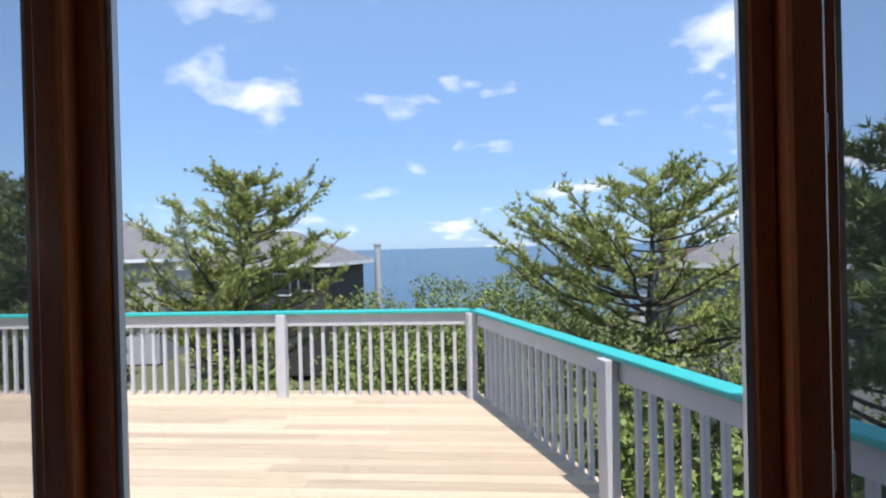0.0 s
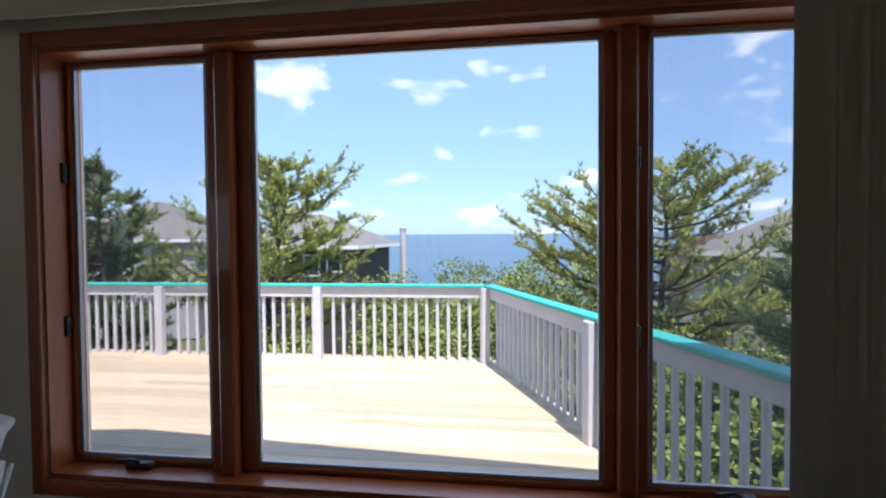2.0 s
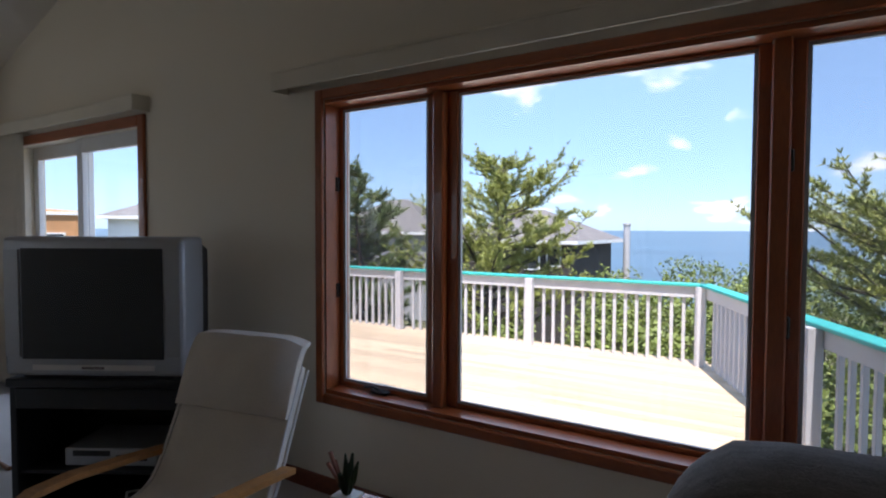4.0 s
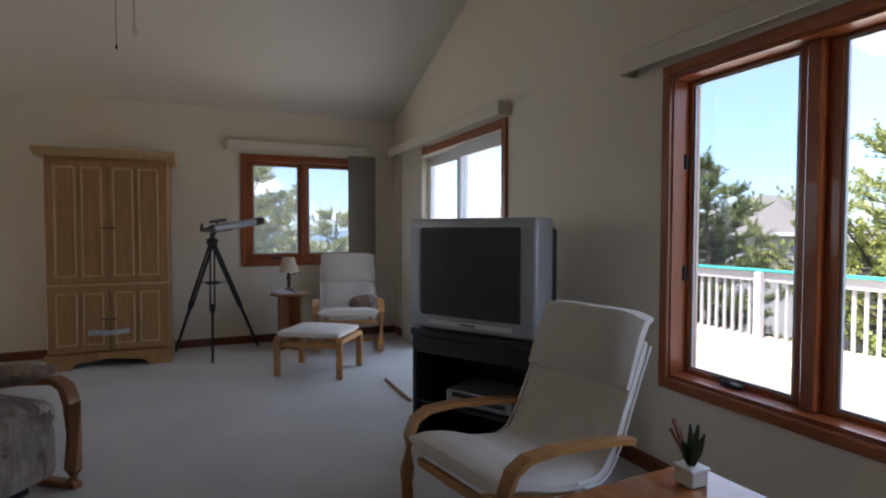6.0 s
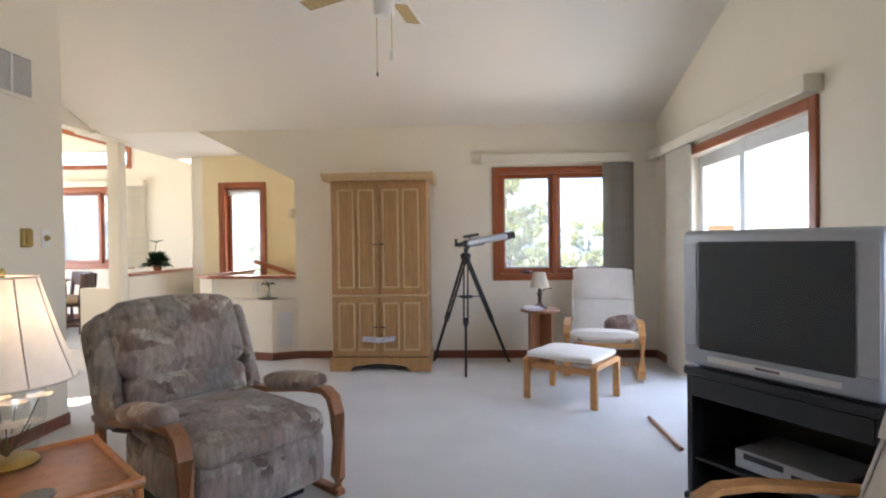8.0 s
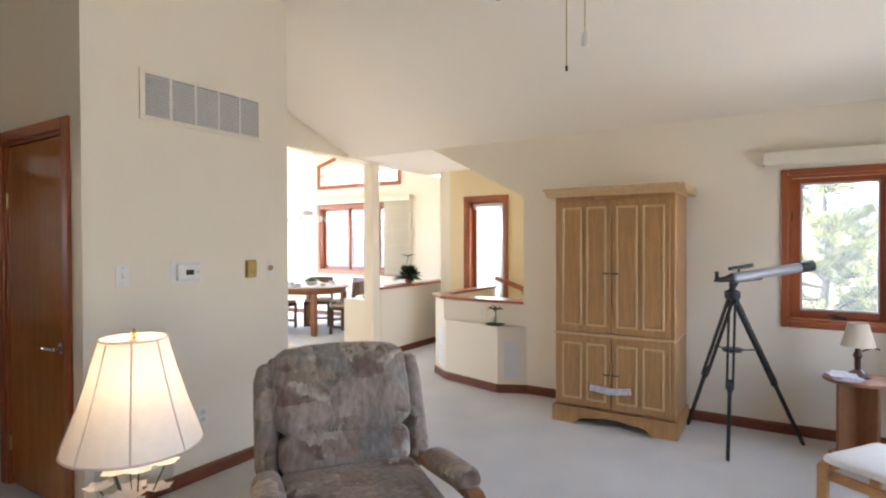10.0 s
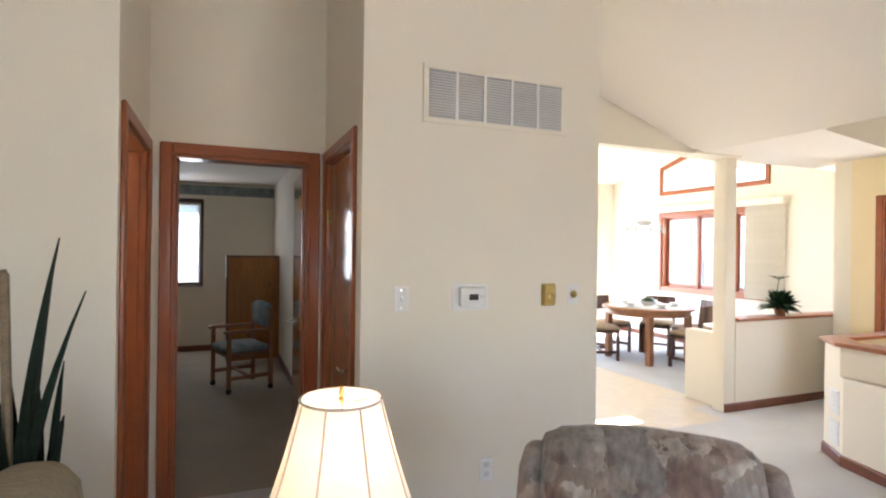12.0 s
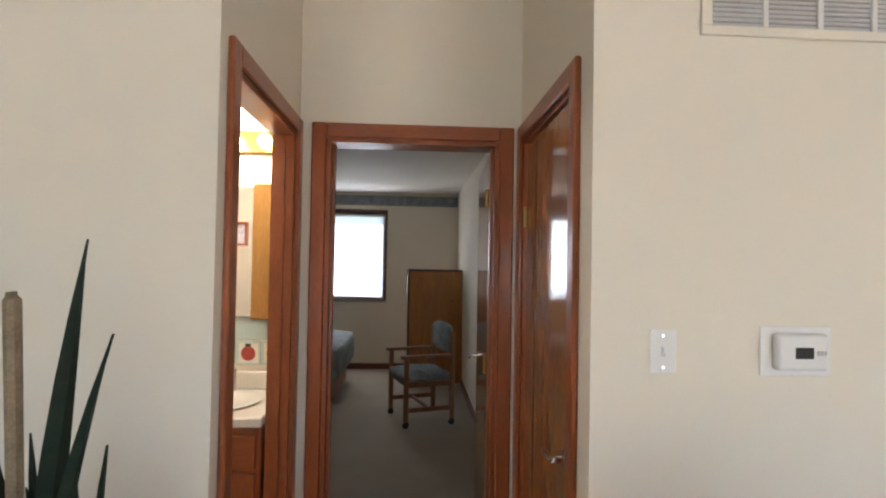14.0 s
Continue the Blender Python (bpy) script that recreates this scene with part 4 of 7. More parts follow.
# ---- deck and railing ----
DZ = -0.40
RA, RB = Vector((0.41, 9.75, 0)), Vector((2.72, 3.9, 0))
deck = thing("deck", pose(0, 0, 0), "new pale pine deck boards in the sun", "deck", kind="structure")
i = 0
y = WY + 0.20
while y < 9.86:
    xr = RA.x + (RB.x - RA.x) * (RA.y - y) / (RA.y - RB.y) + 0.06
    x = -7.6
    k = 0
    while x < xr - 0.05:
        nxt = x + random.uniform(2.4, 4.2)
        e = min(nxt, xr)
        b = part("plank", box(x + 0.001, e - 0.001, y, y + 0.1385, DZ - 0.035, DZ + random.uniform(-0.001, 0.0005)), M_DECK, deck)
        x = nxt
    y += 0.142
part("joist_sheet", box(-7.5, 0.3, WY + 0.3, 9.7, DZ - 0.25, DZ - 0.06), M_RAIL, deck)


def railing(a, b, posts, label):
    """Posts, top and bottom boards, square balusters and a turquoise cap, from a to b."""
    d = b - a
    L = d.length
    r = thing("deck_railing", pose(a.x, a.y, DZ, 0, 0, math.degrees(math.atan2(d.y, d.x))), label, "railing")
    part("cap", box(-0.07, L + 0.02, -0.075, 0.075, 0.985, 1.02, 0.006), M_TEAL, r, "turquoise painted handrail cap")
    part("top_board", box(0, L, -0.022, 0.018, 0.84, 0.984, 0.003), M_RAIL, r)
    pm = mesh_of("post", box(-0.055, 0.055, -0.05, 0.05, -0.3, 0.984, 0.004), M_RAIL)
    bmh = mesh_of("baluster", box(-0.019, 0.019, 0.020, 0.058, -0.03, 0.95, 0.003), M_RAIL)
    for s in posts:
        o = new("post", pm)
        o.parent = r
        o.matrix_local = pose(s, -0.075, 0)
    s = 0.1
    while s < L - 0.05:
        if all(abs(s - q) > 0.075 for q in posts):
            o = new("baluster", bmh)
            o.parent = r
            o.matrix_local = pose(s, 0.0, 0)
        s += 0.1445
    return r


railing(Vector((-7.6, 9.75, 0)), RA, [0.95, 3.36, 5.70, 7.97], "grey painted deck railing with turquoise cap, facing the sea")
railing(RA, RB, [0.06, 2.83, 5.4], "grey painted deck railing with turquoise cap, running back to the house")


# ---- ground, sea and distance ----
def sheet(name, x0, x1, y0, y1, nx, ny, fz, material, label, category):
    bm = bmesh.new()
    g = [[bm.verts.new((x0 + (x1 - x0) * i / nx, y0 + (y1 - y0) * j / ny, fz(x0 + (x1 - x0) * i / nx, y0 + (y1 - y0) * j / ny))) for j in range(ny + 1)] for i in range(nx + 1)]
    for i in range(nx):
        for j in range(ny):
            bm.faces.new((g[i][j], g[i + 1][j], g[i + 1][j + 1], g[i][j + 1]))
    return solid(name, bm, material, label, category, "structure", smooth=True)


def ground_z(x, y):
    hill = 1.2 * noise.noise(Vector((x * 0.05, y * 0.05, 3))) + 0.4 * noise.noise(Vector((x * 0.2, y * 0.2, 7)))
    fall = min(1, max(0, (y - 45) / 30))
    return -4.4 + hill * (1 - fall) - 4.5 * fall


sheet("ground", -400, 400, -400, 120, 160, 104, ground_z, M_GROUND, "scrubby dune ground", "ground")
solid("water", box(-4800, 4800, 60, 4800, -8.2, -7.6), M_SEA, "blue open bay to the horizon", "water", "structure")


def needle_tufts(bm, spots, blades, length, wide):
    for p, d in spots:
        d = d.normalized()
        a = d.orthogonal().normalized()
        b = d.cross(a)
        for k in range(blades):
            q = random.uniform(0, 6.283)
            tilt = random.uniform(0.25, 1.1)
            way = (d * math.cos(tilt) + (a * math.cos(q) + b * math.sin(q)) * math.sin(tilt)).normalized()
            side = way.cross(Vector((random.uniform(-1, 1), random.uniform(-1, 1), random.uniform(-1, 1)))).normalized()
            L = length * random.uniform(0.7, 1.2)
            base = p + way * 0.01
            v = [bm.verts.new(base - side * wide), bm.verts.new(base + side * wide), bm.verts.new(base + way * L)]
            bm.faces.new(v)


def pine(x, y, z0, high, spread, seed, material, label, density=1.0, low=0.22, lean=(0, 0), blades=8, needle=0.17, upturn=0.35, wide=0.017, top_taper=1.0):
    """A bay-side pine: tapered trunk, whorled limbs with upturned twigs, needle tufts along the twigs."""
    random.seed(seed)
    t = thing("pine_tree", pose(x, y, z0), label, "tree")
    bark, green = bmesh.new(), bmesh.new()
    pts = []
    n = 9
    for i in range(n + 1):
        f = i / n
        pts.append(Vector((lean[0] * f + 0.12 * spread * noise.noise(Vector((seed, f * 3, 0))), lean[1] * f + 0.12 * spread * noise.noise(Vector((seed, 0, f * 3))), high * f)))
    r0 = 0.022 * high
    tube(pts, [r0 * (1 - 0.9 * i / n) + 0.008 for i in range(n + 1)], 8, bark)
    spots = []
    levels = int(high * 2.7 * density)
    for i in range(levels):
        f = low + (1 - low) * (i + random.random() * 0.6) / levels
        f = min(f, 0.985)
        k = f * n
        base = pts[int(k)].lerp(pts[min(n, int(k) + 1)], k - int(k))
        prof = (1 - ((f - low) / (1 - low)) ** 1.5 * 0.86 * top_taper) * (0.62 + 0.38 * min(1, (f - low) * 4))
        for j in range(random.choice((2, 3, 3))):
            ang = random.uniform(0, 6.283)
            L = spread * prof * random.uniform(0.55, 1.1)
            d = Vector((math.cos(ang), math.sin(ang), random.uniform(-0.12, 0.22)))
            limb = []
            m = 5
            for q in range(m + 1):
                g = q / m
                limb.append(base + d * L * g + Vector((0, 0, upturn * L * g * g)) + noise.noise_vector(Vector((seed + i, j * 3, g * 3))) * 0.10 * L * g)
            rr = max(0.008, 0.010 * L + 0.006 * high * (1 - f))
            tube(limb, [rr * (1 - 0.8 * q / m) + 0.003 for q in range(m + 1)], 5, bark)
            twigs = int((5 + L * 8.0) * density) + 2
            for q in range(twigs):
                g = random.uniform(0.28, 1.0)
                k2 = g * m
                s = limb[min(m - 1, int(k2))].lerp(limb[min(m, int(k2) + 1)], k2 - int(k2))
                out = Vector((math.cos(ang + random.uniform(-1.3, 1.3)), math.sin(ang + random.uniform(-1.3, 1.3)), random.uniform(0.15, 0.9))).normalized()
                tl = random.uniform(0.12, 0.34) * (0.6 + 0.25 * spread)
                e = s + out * tl
                tube([s, s.lerp(e, 0.5) + Vector((0, 0, -0.02)), e], [0.008, 0.006, 0.004], 3, bark)
                for w in range(3):
                    spots.append((s.lerp(e, (w + 1) / 3), (out + Vector((0, 0, 0.45))).normalized()))
    spots.append((pts[-1], Vector((0, 0, 1))))
    needle_tufts(green, spots, blades, needle, wide)
    part("trunk", bark, M_BARK, t, "grey-brown pine trunk and limbs", True)
    part("crown", green, material, t, "tufted pine needles")
    return t


def bush(x, y, z0, high, wide, seed, material, label, count=420, leaf=0.12):
    random.seed(seed)
    t = thing("shrub", pose(x, y, z0), label, "shrub")
    stems, green = bmesh.new(), bmesh.new()
    for i in range(9):
        ang, r = random.uniform(0, 6.28), random.uniform(0.2, 0.9) * wide / 2
        tip = Vector((math.cos(ang) * r, math.sin(ang) * r, high * random.uniform(0.6, 0.95)))
        tube([(0.1 * math.cos(ang), 0.1 * math.sin(ang), -0.2), tip * 0.5 + Vector((0, 0, high * 0.12)), tip], [0.03, 0.02, 0.006], 4, stems)
    for i in range(count):
        u, v, w = random.gauss(0, 1), random.gauss(0, 1), random.gauss(0, 1)
        d = Vector((u, v, w)).normalized() * random.uniform(0.55, 1.0) ** 0.5
        lump = 0.75 + 0.5 * noise.noise(d * 2.2 + Vector((seed, 0, 0)))
        p = Vector((d.x * wide / 2 * lump, d.y * wide / 2 * lump, high * 0.5 + d.z * high * 0.5 * lump))
        for k in range(5):
            q = p + Vector((random.uniform(-1, 1), random.uniform(-1, 1), random.uniform(-1, 1))) * 0.12
            a = Vector((random.uniform(-1, 1), random.uniform(-1, 1), random.uniform(-0.3, 1))).normalized()
            b = a.cross(Vector((random.uniform(-1, 1), random.uniform(-1, 1), random.uniform(-1, 1)))).normalized()
            s = leaf * random.uniform(0.7, 1.4)
            green.faces.new([green.verts.new(q), green.verts.new(q + a * s * 0.5 + b * s * 0.3), green.verts.new(q + a * s), green.verts.new(q + a * s * 0.5 - b * s * 0.3)])
    part("stem", stems, M_BARK, t)
    part("crown", green, material, t)
    return t


# Sunlit pines take the paler needle colour, shaded ones the darker copy.
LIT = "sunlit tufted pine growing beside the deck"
DARK = "dense pine growing beside the house, shaded by needle colour"
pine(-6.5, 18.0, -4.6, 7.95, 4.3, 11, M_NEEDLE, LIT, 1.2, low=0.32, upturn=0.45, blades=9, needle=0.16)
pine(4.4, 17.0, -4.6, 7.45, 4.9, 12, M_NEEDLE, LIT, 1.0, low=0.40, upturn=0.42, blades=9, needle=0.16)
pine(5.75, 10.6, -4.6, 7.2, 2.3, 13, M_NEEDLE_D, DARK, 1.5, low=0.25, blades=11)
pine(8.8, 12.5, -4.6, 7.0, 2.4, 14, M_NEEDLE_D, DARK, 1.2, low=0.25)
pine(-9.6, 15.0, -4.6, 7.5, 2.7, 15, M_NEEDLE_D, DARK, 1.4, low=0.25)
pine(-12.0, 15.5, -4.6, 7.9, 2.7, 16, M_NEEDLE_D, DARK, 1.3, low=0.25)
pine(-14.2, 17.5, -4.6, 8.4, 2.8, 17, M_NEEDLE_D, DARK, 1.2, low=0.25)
pine(-13.0, 3.3, -4.6, 7.6, 2.8, 18, M_NEEDLE, "sunlit pine standing outside the side window", 1.3, low=0.2)
pine(-14.5, 5.7, -4.6, 6.2, 2.0, 19, M_NEEDLE, "pale green pine outside the side window", 1.1, low=0.2)
pine(-12.6, -4.0, -4.6, 7.2, 2.6, 20, M_NEEDLE, "sunlit pine outside the stair window", 1.1, low=0.2)
pine(-14.5, -6.0, -4.6, 7.4, 2.6, 21, M_NEEDLE, "sunlit pine outside the dining window", 1.0, low=0.2)
random.seed(5)
k = 0
for bx, by, bh, bw in ((-1.5, 15.2, 3.4, 3.4), (1.6, 15.6, 3.2, 3.2), (-4.4, 14.2, 3.2, 3.0), (-7.6, 13.4, 3.4, 3.2), (-10.6, 12.8, 3.6, 3.4), (3.2, 13.2, 3.2, 3.0), (3.9, 10.4, 3.0, 2.6), (4.0, 7.6, 2.8, 2.6), (6.2, 7.6, 3.2, 3.0), (-1.0, 19.0, 4.6, 4.2), (2.2, 20.5, 4.8, 4.4), (-3.6, 22.0, 4.6, 4.0), (5.4, 13.4, 3.0, 2.8), (-13.5, 12.2, 4.0, 3.6), (0.4, 24.5, 4.9, 4.0), (8.4, 9.0, 3.6, 3.2), (-17.0, 8.0, 5.6, 4.6), (-18.0, 4.0, 5.2, 4.4), (-15.0, -7.0, 5.0, 4.0), (-2.8, 12.2, 2.6, 2.4), (0.6, 12.4, 2.6, 2.4), (-5.2, 12.4, 3.0, 2.8), (-8.8, 11.6, 3.0, 3.0), (2.2, 11.8, 2.8, 2.6), (3.6, 9.0, 2.6, 2.4), (3.5, 6.0, 2.4, 2.2), (-0.3, 16.8, 4.2, 3.4), (3.6, 16.2, 4.2, 3.6), (-2.6, 17.4, 4.2, 3.6), (-5.6, 16.2, 4.0, 3.4), (1.4, 27.0, 5.4, 4.6), (-1.8, 28.5, 5.2, 4.6), (4.4, 26.0, 5.4, 5.0), (7.6, 20.5, 5.0, 4.6), (-4.6, 26.5, 4.8, 3.6), (10.2, 15.5, 5.0, 4.6), (-15.5, 1.0, 4.6, 4.0), (-11.0, -3.4, 5.0, 3.4), (-12.0, -7.6, 4.8, 3.6), (-15.6, 5.2, 6.2, 4.6), (-14.4, 2.4, 5.4, 4.0)):
    k += 1
    bush(bx, by, ground_z(bx, by), bh, bw, 100 + k, M_SHRUB, "yellow-green shrub on the dune below the deck", 900)


def house(name, x, y, z0, wide, deep, eave, ridge, rz, wall_mat, roof_mat, label, hip=True, wins=(), over=0.5):
    h = thing(name, pose(x, y, z0, 0, 0, rz), label, "house")
    part("wall", box(-wide / 2, wide / 2, -deep / 2, deep / 2, 0, eave), wall_mat, h)
    w, d = wide / 2 + over, deep / 2 + over
    run = min(d, w) * (0.95 if hip else 0.0)
    bm = bmesh.new()
    lo = [bm.verts.new(c) for c in ((-w, -d, eave - 0.05), (w, -d, eave - 0.05), (w, d, eave - 0.05), (-w, d, eave - 0.05))]
    up = [bm.verts.new((v.co.x, v.co.y, eave + 0.10)) for v in lo]
    r0, r1 = bm.verts.new((-w + run, 0, ridge)), bm.verts.new((w - run, 0, ridge))
    bm.faces.new(lo)
    for i in range(4):
        bm.faces.new((lo[i], lo[(i + 1) % 4], up[(i + 1) % 4], up[i]))
    bm.faces.new((up[0], up[1], r1, r0))
    bm.faces.new((up[2], up[3], r0, r1))
    bm.faces.new((up[1], up[2], r1))
    bm.faces.new((up[3], up[0], r0))
    bmesh.ops.recalc_face_normals(bm, faces=bm.faces[:])
    part("roof", bm, roof_mat, h)
    part("fascia", box(-w - 0.02, w + 0.02, -d - 0.03, -d - 0.001, eave - 0.09, eave + 0.09), M_TRIMW, h, "white fascia board")
    part("fascia", box(w + 0.001, w + 0.03, -d, d, eave - 0.09, eave + 0.09), M_TRIMW, h, "white fascia board")
    for fx, fz, fw, fh in wins:
        f = part("window", box(fx - fw / 2, fx + fw / 2, -deep / 2 - 0.05, -deep / 2 - 0.001, fz, fz + fh), M_TRIMW, h, "white window trim")
        part("pane", box(fx - fw / 2 + 0.09, fx + fw / 2 - 0.09, -deep / 2 - 0.07, -deep / 2 - 0.051, fz + 0.09, fz + fh - 0.09), M_DKGLASS, f)
    return h


house("house", -10.6, 31.5, -4.6, 6.8, 6.0, 5.25, 7.0, -4, M_SIDE_D, M_SHINGLE, "dark-stained beach house with a grey hipped roof", True, ((2.5, 4.0, 0.8, 1.0), (1.3, 3.8, 0.9, 1.1), (-1.5, 3.8, 1.0, 1.1)))
house("house", -22, 34, -4.6, 8, 7, 5.6, 8.0, 8, M_SIDE_G, M_SHINGLE, "grey beach house behind the pines", True, ((-1, 3.6, 1.0, 1.2), (2, 3.6, 1.0, 1.2)))
hs = house("house", 13.0, 24.6, -4.6, 8.0, 8.0, 5.1, 7.5, -35, M_SIDE_G, M_SHINGLE, "grey sided beach house with a white block for its sunlit wall", True, ((-1.8, 3.4, 0.9, 1.2), (1.6, 3.4, 0.9, 1.2), (0, 0.8, 1.0, 2.0)))
# White block added in place of the house's bright sunlit wall strip.
porch = part("porch", box(-5.7, -4.001, -3.9, -2.2, 0, 4.9), M_TRIMW, hs, "added white block for the sunlit strip of wall")
part("roof", prism([(-5.95, 4.9), (-3.9, 4.9), (-3.9, 5.75)], "y", -4.15, -2.0), M_SHINGLE_B, porch, "brown shingled roof on the white block")
part("door", box(-5.3, -4.5, -3.96, -3.901, 2.2, 4.3), M_SIDE_G, porch, "grey door")
house("house", -37.5, 17.0, -4.6, 6.4, 6.4, 6.7, 7.1, 66, M_SIDE_O, M_SIDE_O, "building in raw orange sheathing under construction", True, ((-1.5, 4.6, 1.0, 1.0), (1.5, 4.6, 1.0, 1.0)), 0.1)
hw = house("house", -33.0, 22.2, -4.6, 4.6, 4.6, 6.5, 7.6, 60, M_TRIMW, M_SHINGLE, "white beach house with a chimney", True, ((0, 4.0, 1.0, 1.2),))
part("chimney", box(1.6, 2.3, -1.4, -0.7, 5.0, 7.7), M_SHINGLE_B, hw)
house("house", -15.5, -11.5, -4.6, 8, 8, 6.6, 8.8, 132, M_SIDE_G, M_SHINGLE, "grey beach house outside the dining window", True, ((0.5, 4.9, 1.0, 1.4), (-2.2, 4.9, 1.0, 1.4), (2.8, 4.9, 1.0, 1.4)))
bm = tube([(0, 0, 0), (0, 0, 6.25)], [0.20, 0.19], 10)
pl = thing("utility_pole", pose(-6.3, 35.0, -4.6), "pale weathered post standing near the shore", "pole")
part("shaft", bm, M_POLE, pl, "", True)
part("cap", lathe([(0.22, 6.13), (0.24, 6.15), (0.24, 6.26), (0.2, 6.28)], 10), M_POLE, pl, "", True)
# the white bush that flowers below the rail
bush(-0.9, 13.2, -3.6, 2.3, 1.3, 77, M_TRIMW, "white-flowering shrub below the deck", 260, 0.07)


# ---- living room things ----
def armoire():
    a = thing("armoire", pose(-4.20, 1.475, 0, 0, 0, -90), "tall pale washed-oak armoire with four panelled doors", "armoire")
    W, D, H = 0.455, 0.55, 1.80   # half width, depth, body height; +y faces the room
    part("body", box(-W, W, -D, -0.03, 0.13, H, 0.006), M_OAK, a)
    part("crown", prism([(-D, 1.80), (-0.025, 1.80), (0.0, 1.815), (0.012, 1.83), (0.055, 1.85), (0.06, 1.865), (-D, 1.865)], "x", -W - 0.07, W + 0.07), M_OAK_EDGE, a, "moulded pale oak crown")
    part("waist_moulding", box(-W - 0.006, W + 0.006, -D + 0.01, -0.004, 0.705, 0.725, 0.004), M_OAK_EDGE, a)
    # plinth with a scalloped cut-out and bracket feet
    pts = [(-W - 0.02, 0.0), (-W + 0.17, 0.0), (-W + 0.19, 0.035), (-W + 0.24, 0.055), (-0.12, 0.06), (-0.06, 0.075), (0.06, 0.075), (0.12, 0.06), (W - 0.24, 0.055), (W - 0.19, 0.035), (W - 0.17, 0.0), (W + 0.02, 0.0), (W + 0.02, 0.13), (-W - 0.02, 0.13)]
    part("plinth", prism(pts, "y", -0.03, 0.0, 0.002), M_OAK, a, "scalloped plinth with bracket feet")
    for s in (-1, 1):
        part("foot", box(min(s * (W - 0.03), s * (W + 0.02)), max(s * (W - 0.03), s * (W + 0.02)), -D, -0.031, 0, 0.129, 0.004), M_OAK, a)
    for x0, x1, sx in ((-W + 0.035, -0.003, 1), (0.003, W - 0.035, -1)):
        for z0, z1 in ((0.735, 1.765), (0.15, 0.70)):
            d = part("door", box(x0, x1, -0.029, -0.008, z0, z1, 0.003), M_OAK, a)
            wd = x1 - x0
            for k in range(2):
                p0 = x0 + 0.035 + k * (wd - 0.035) / 2
                p1 = p0 + (wd - 0.035) / 2 - 0.035
                pb, pt = z0 + 0.05, z1 - 0.05
                part("moulding", box(p0, p0 + 0.016, -0.0079, 0.004, pb, pt, 0.003), M_OAK_EDGE, d)
                part("moulding", box(p1 - 0.016, p1, -0.0079, 0.004, pb, pt, 0.003), M_OAK_EDGE, d)
                part("moulding", box(p0 + 0.016, p1 - 0.016, -0.0079, 0.004, pb, pb + 0.016, 0.003), M_OAK_EDGE, d)
                part("moulding", box(p0 + 0.016, p1 - 0.016, -0.0079, 0.004, pt - 0.016, pt, 0.003), M_OAK_EDGE, d)
                part("panel", box(p0 + 0.02, p1 - 0.02, -0.0078, -0.003, pb + 0.02, pt - 0.02, 0.002), M_OAK, d)
            kz = 1.20 if z0 > 0.5 else 0.42
            kx = x1 - 0.03 if sx > 0 else x0 + 0.03
            h = part("handle", tube([(kx - 0.02, -0.008, kz), (kx - 0.02, 0.016, kz), (kx + 0.02, 0.016, kz), (kx + 0.02, -0.008, kz)], 0.006, 6), M_DARKWOOD, d, "dark drop handle", True)
    return a


armoire()
bk = thing("pamphlet_rack", pose(-4.195, 1.475, 0.285, 0, 0, -90), "small printed pamphlets hanging on the armoire door", "pamphlets")
for i, (x, tl) in enumerate(((-0.07, 8), (0.07, -5))):
    part("pamphlet", moved(box(-0.085, 0.085, 0.0, 0.03, 0.0, 0.045, 0.003), pose(x, 0.008, 0, 0, tl, 0)), M_PAPER, bk)


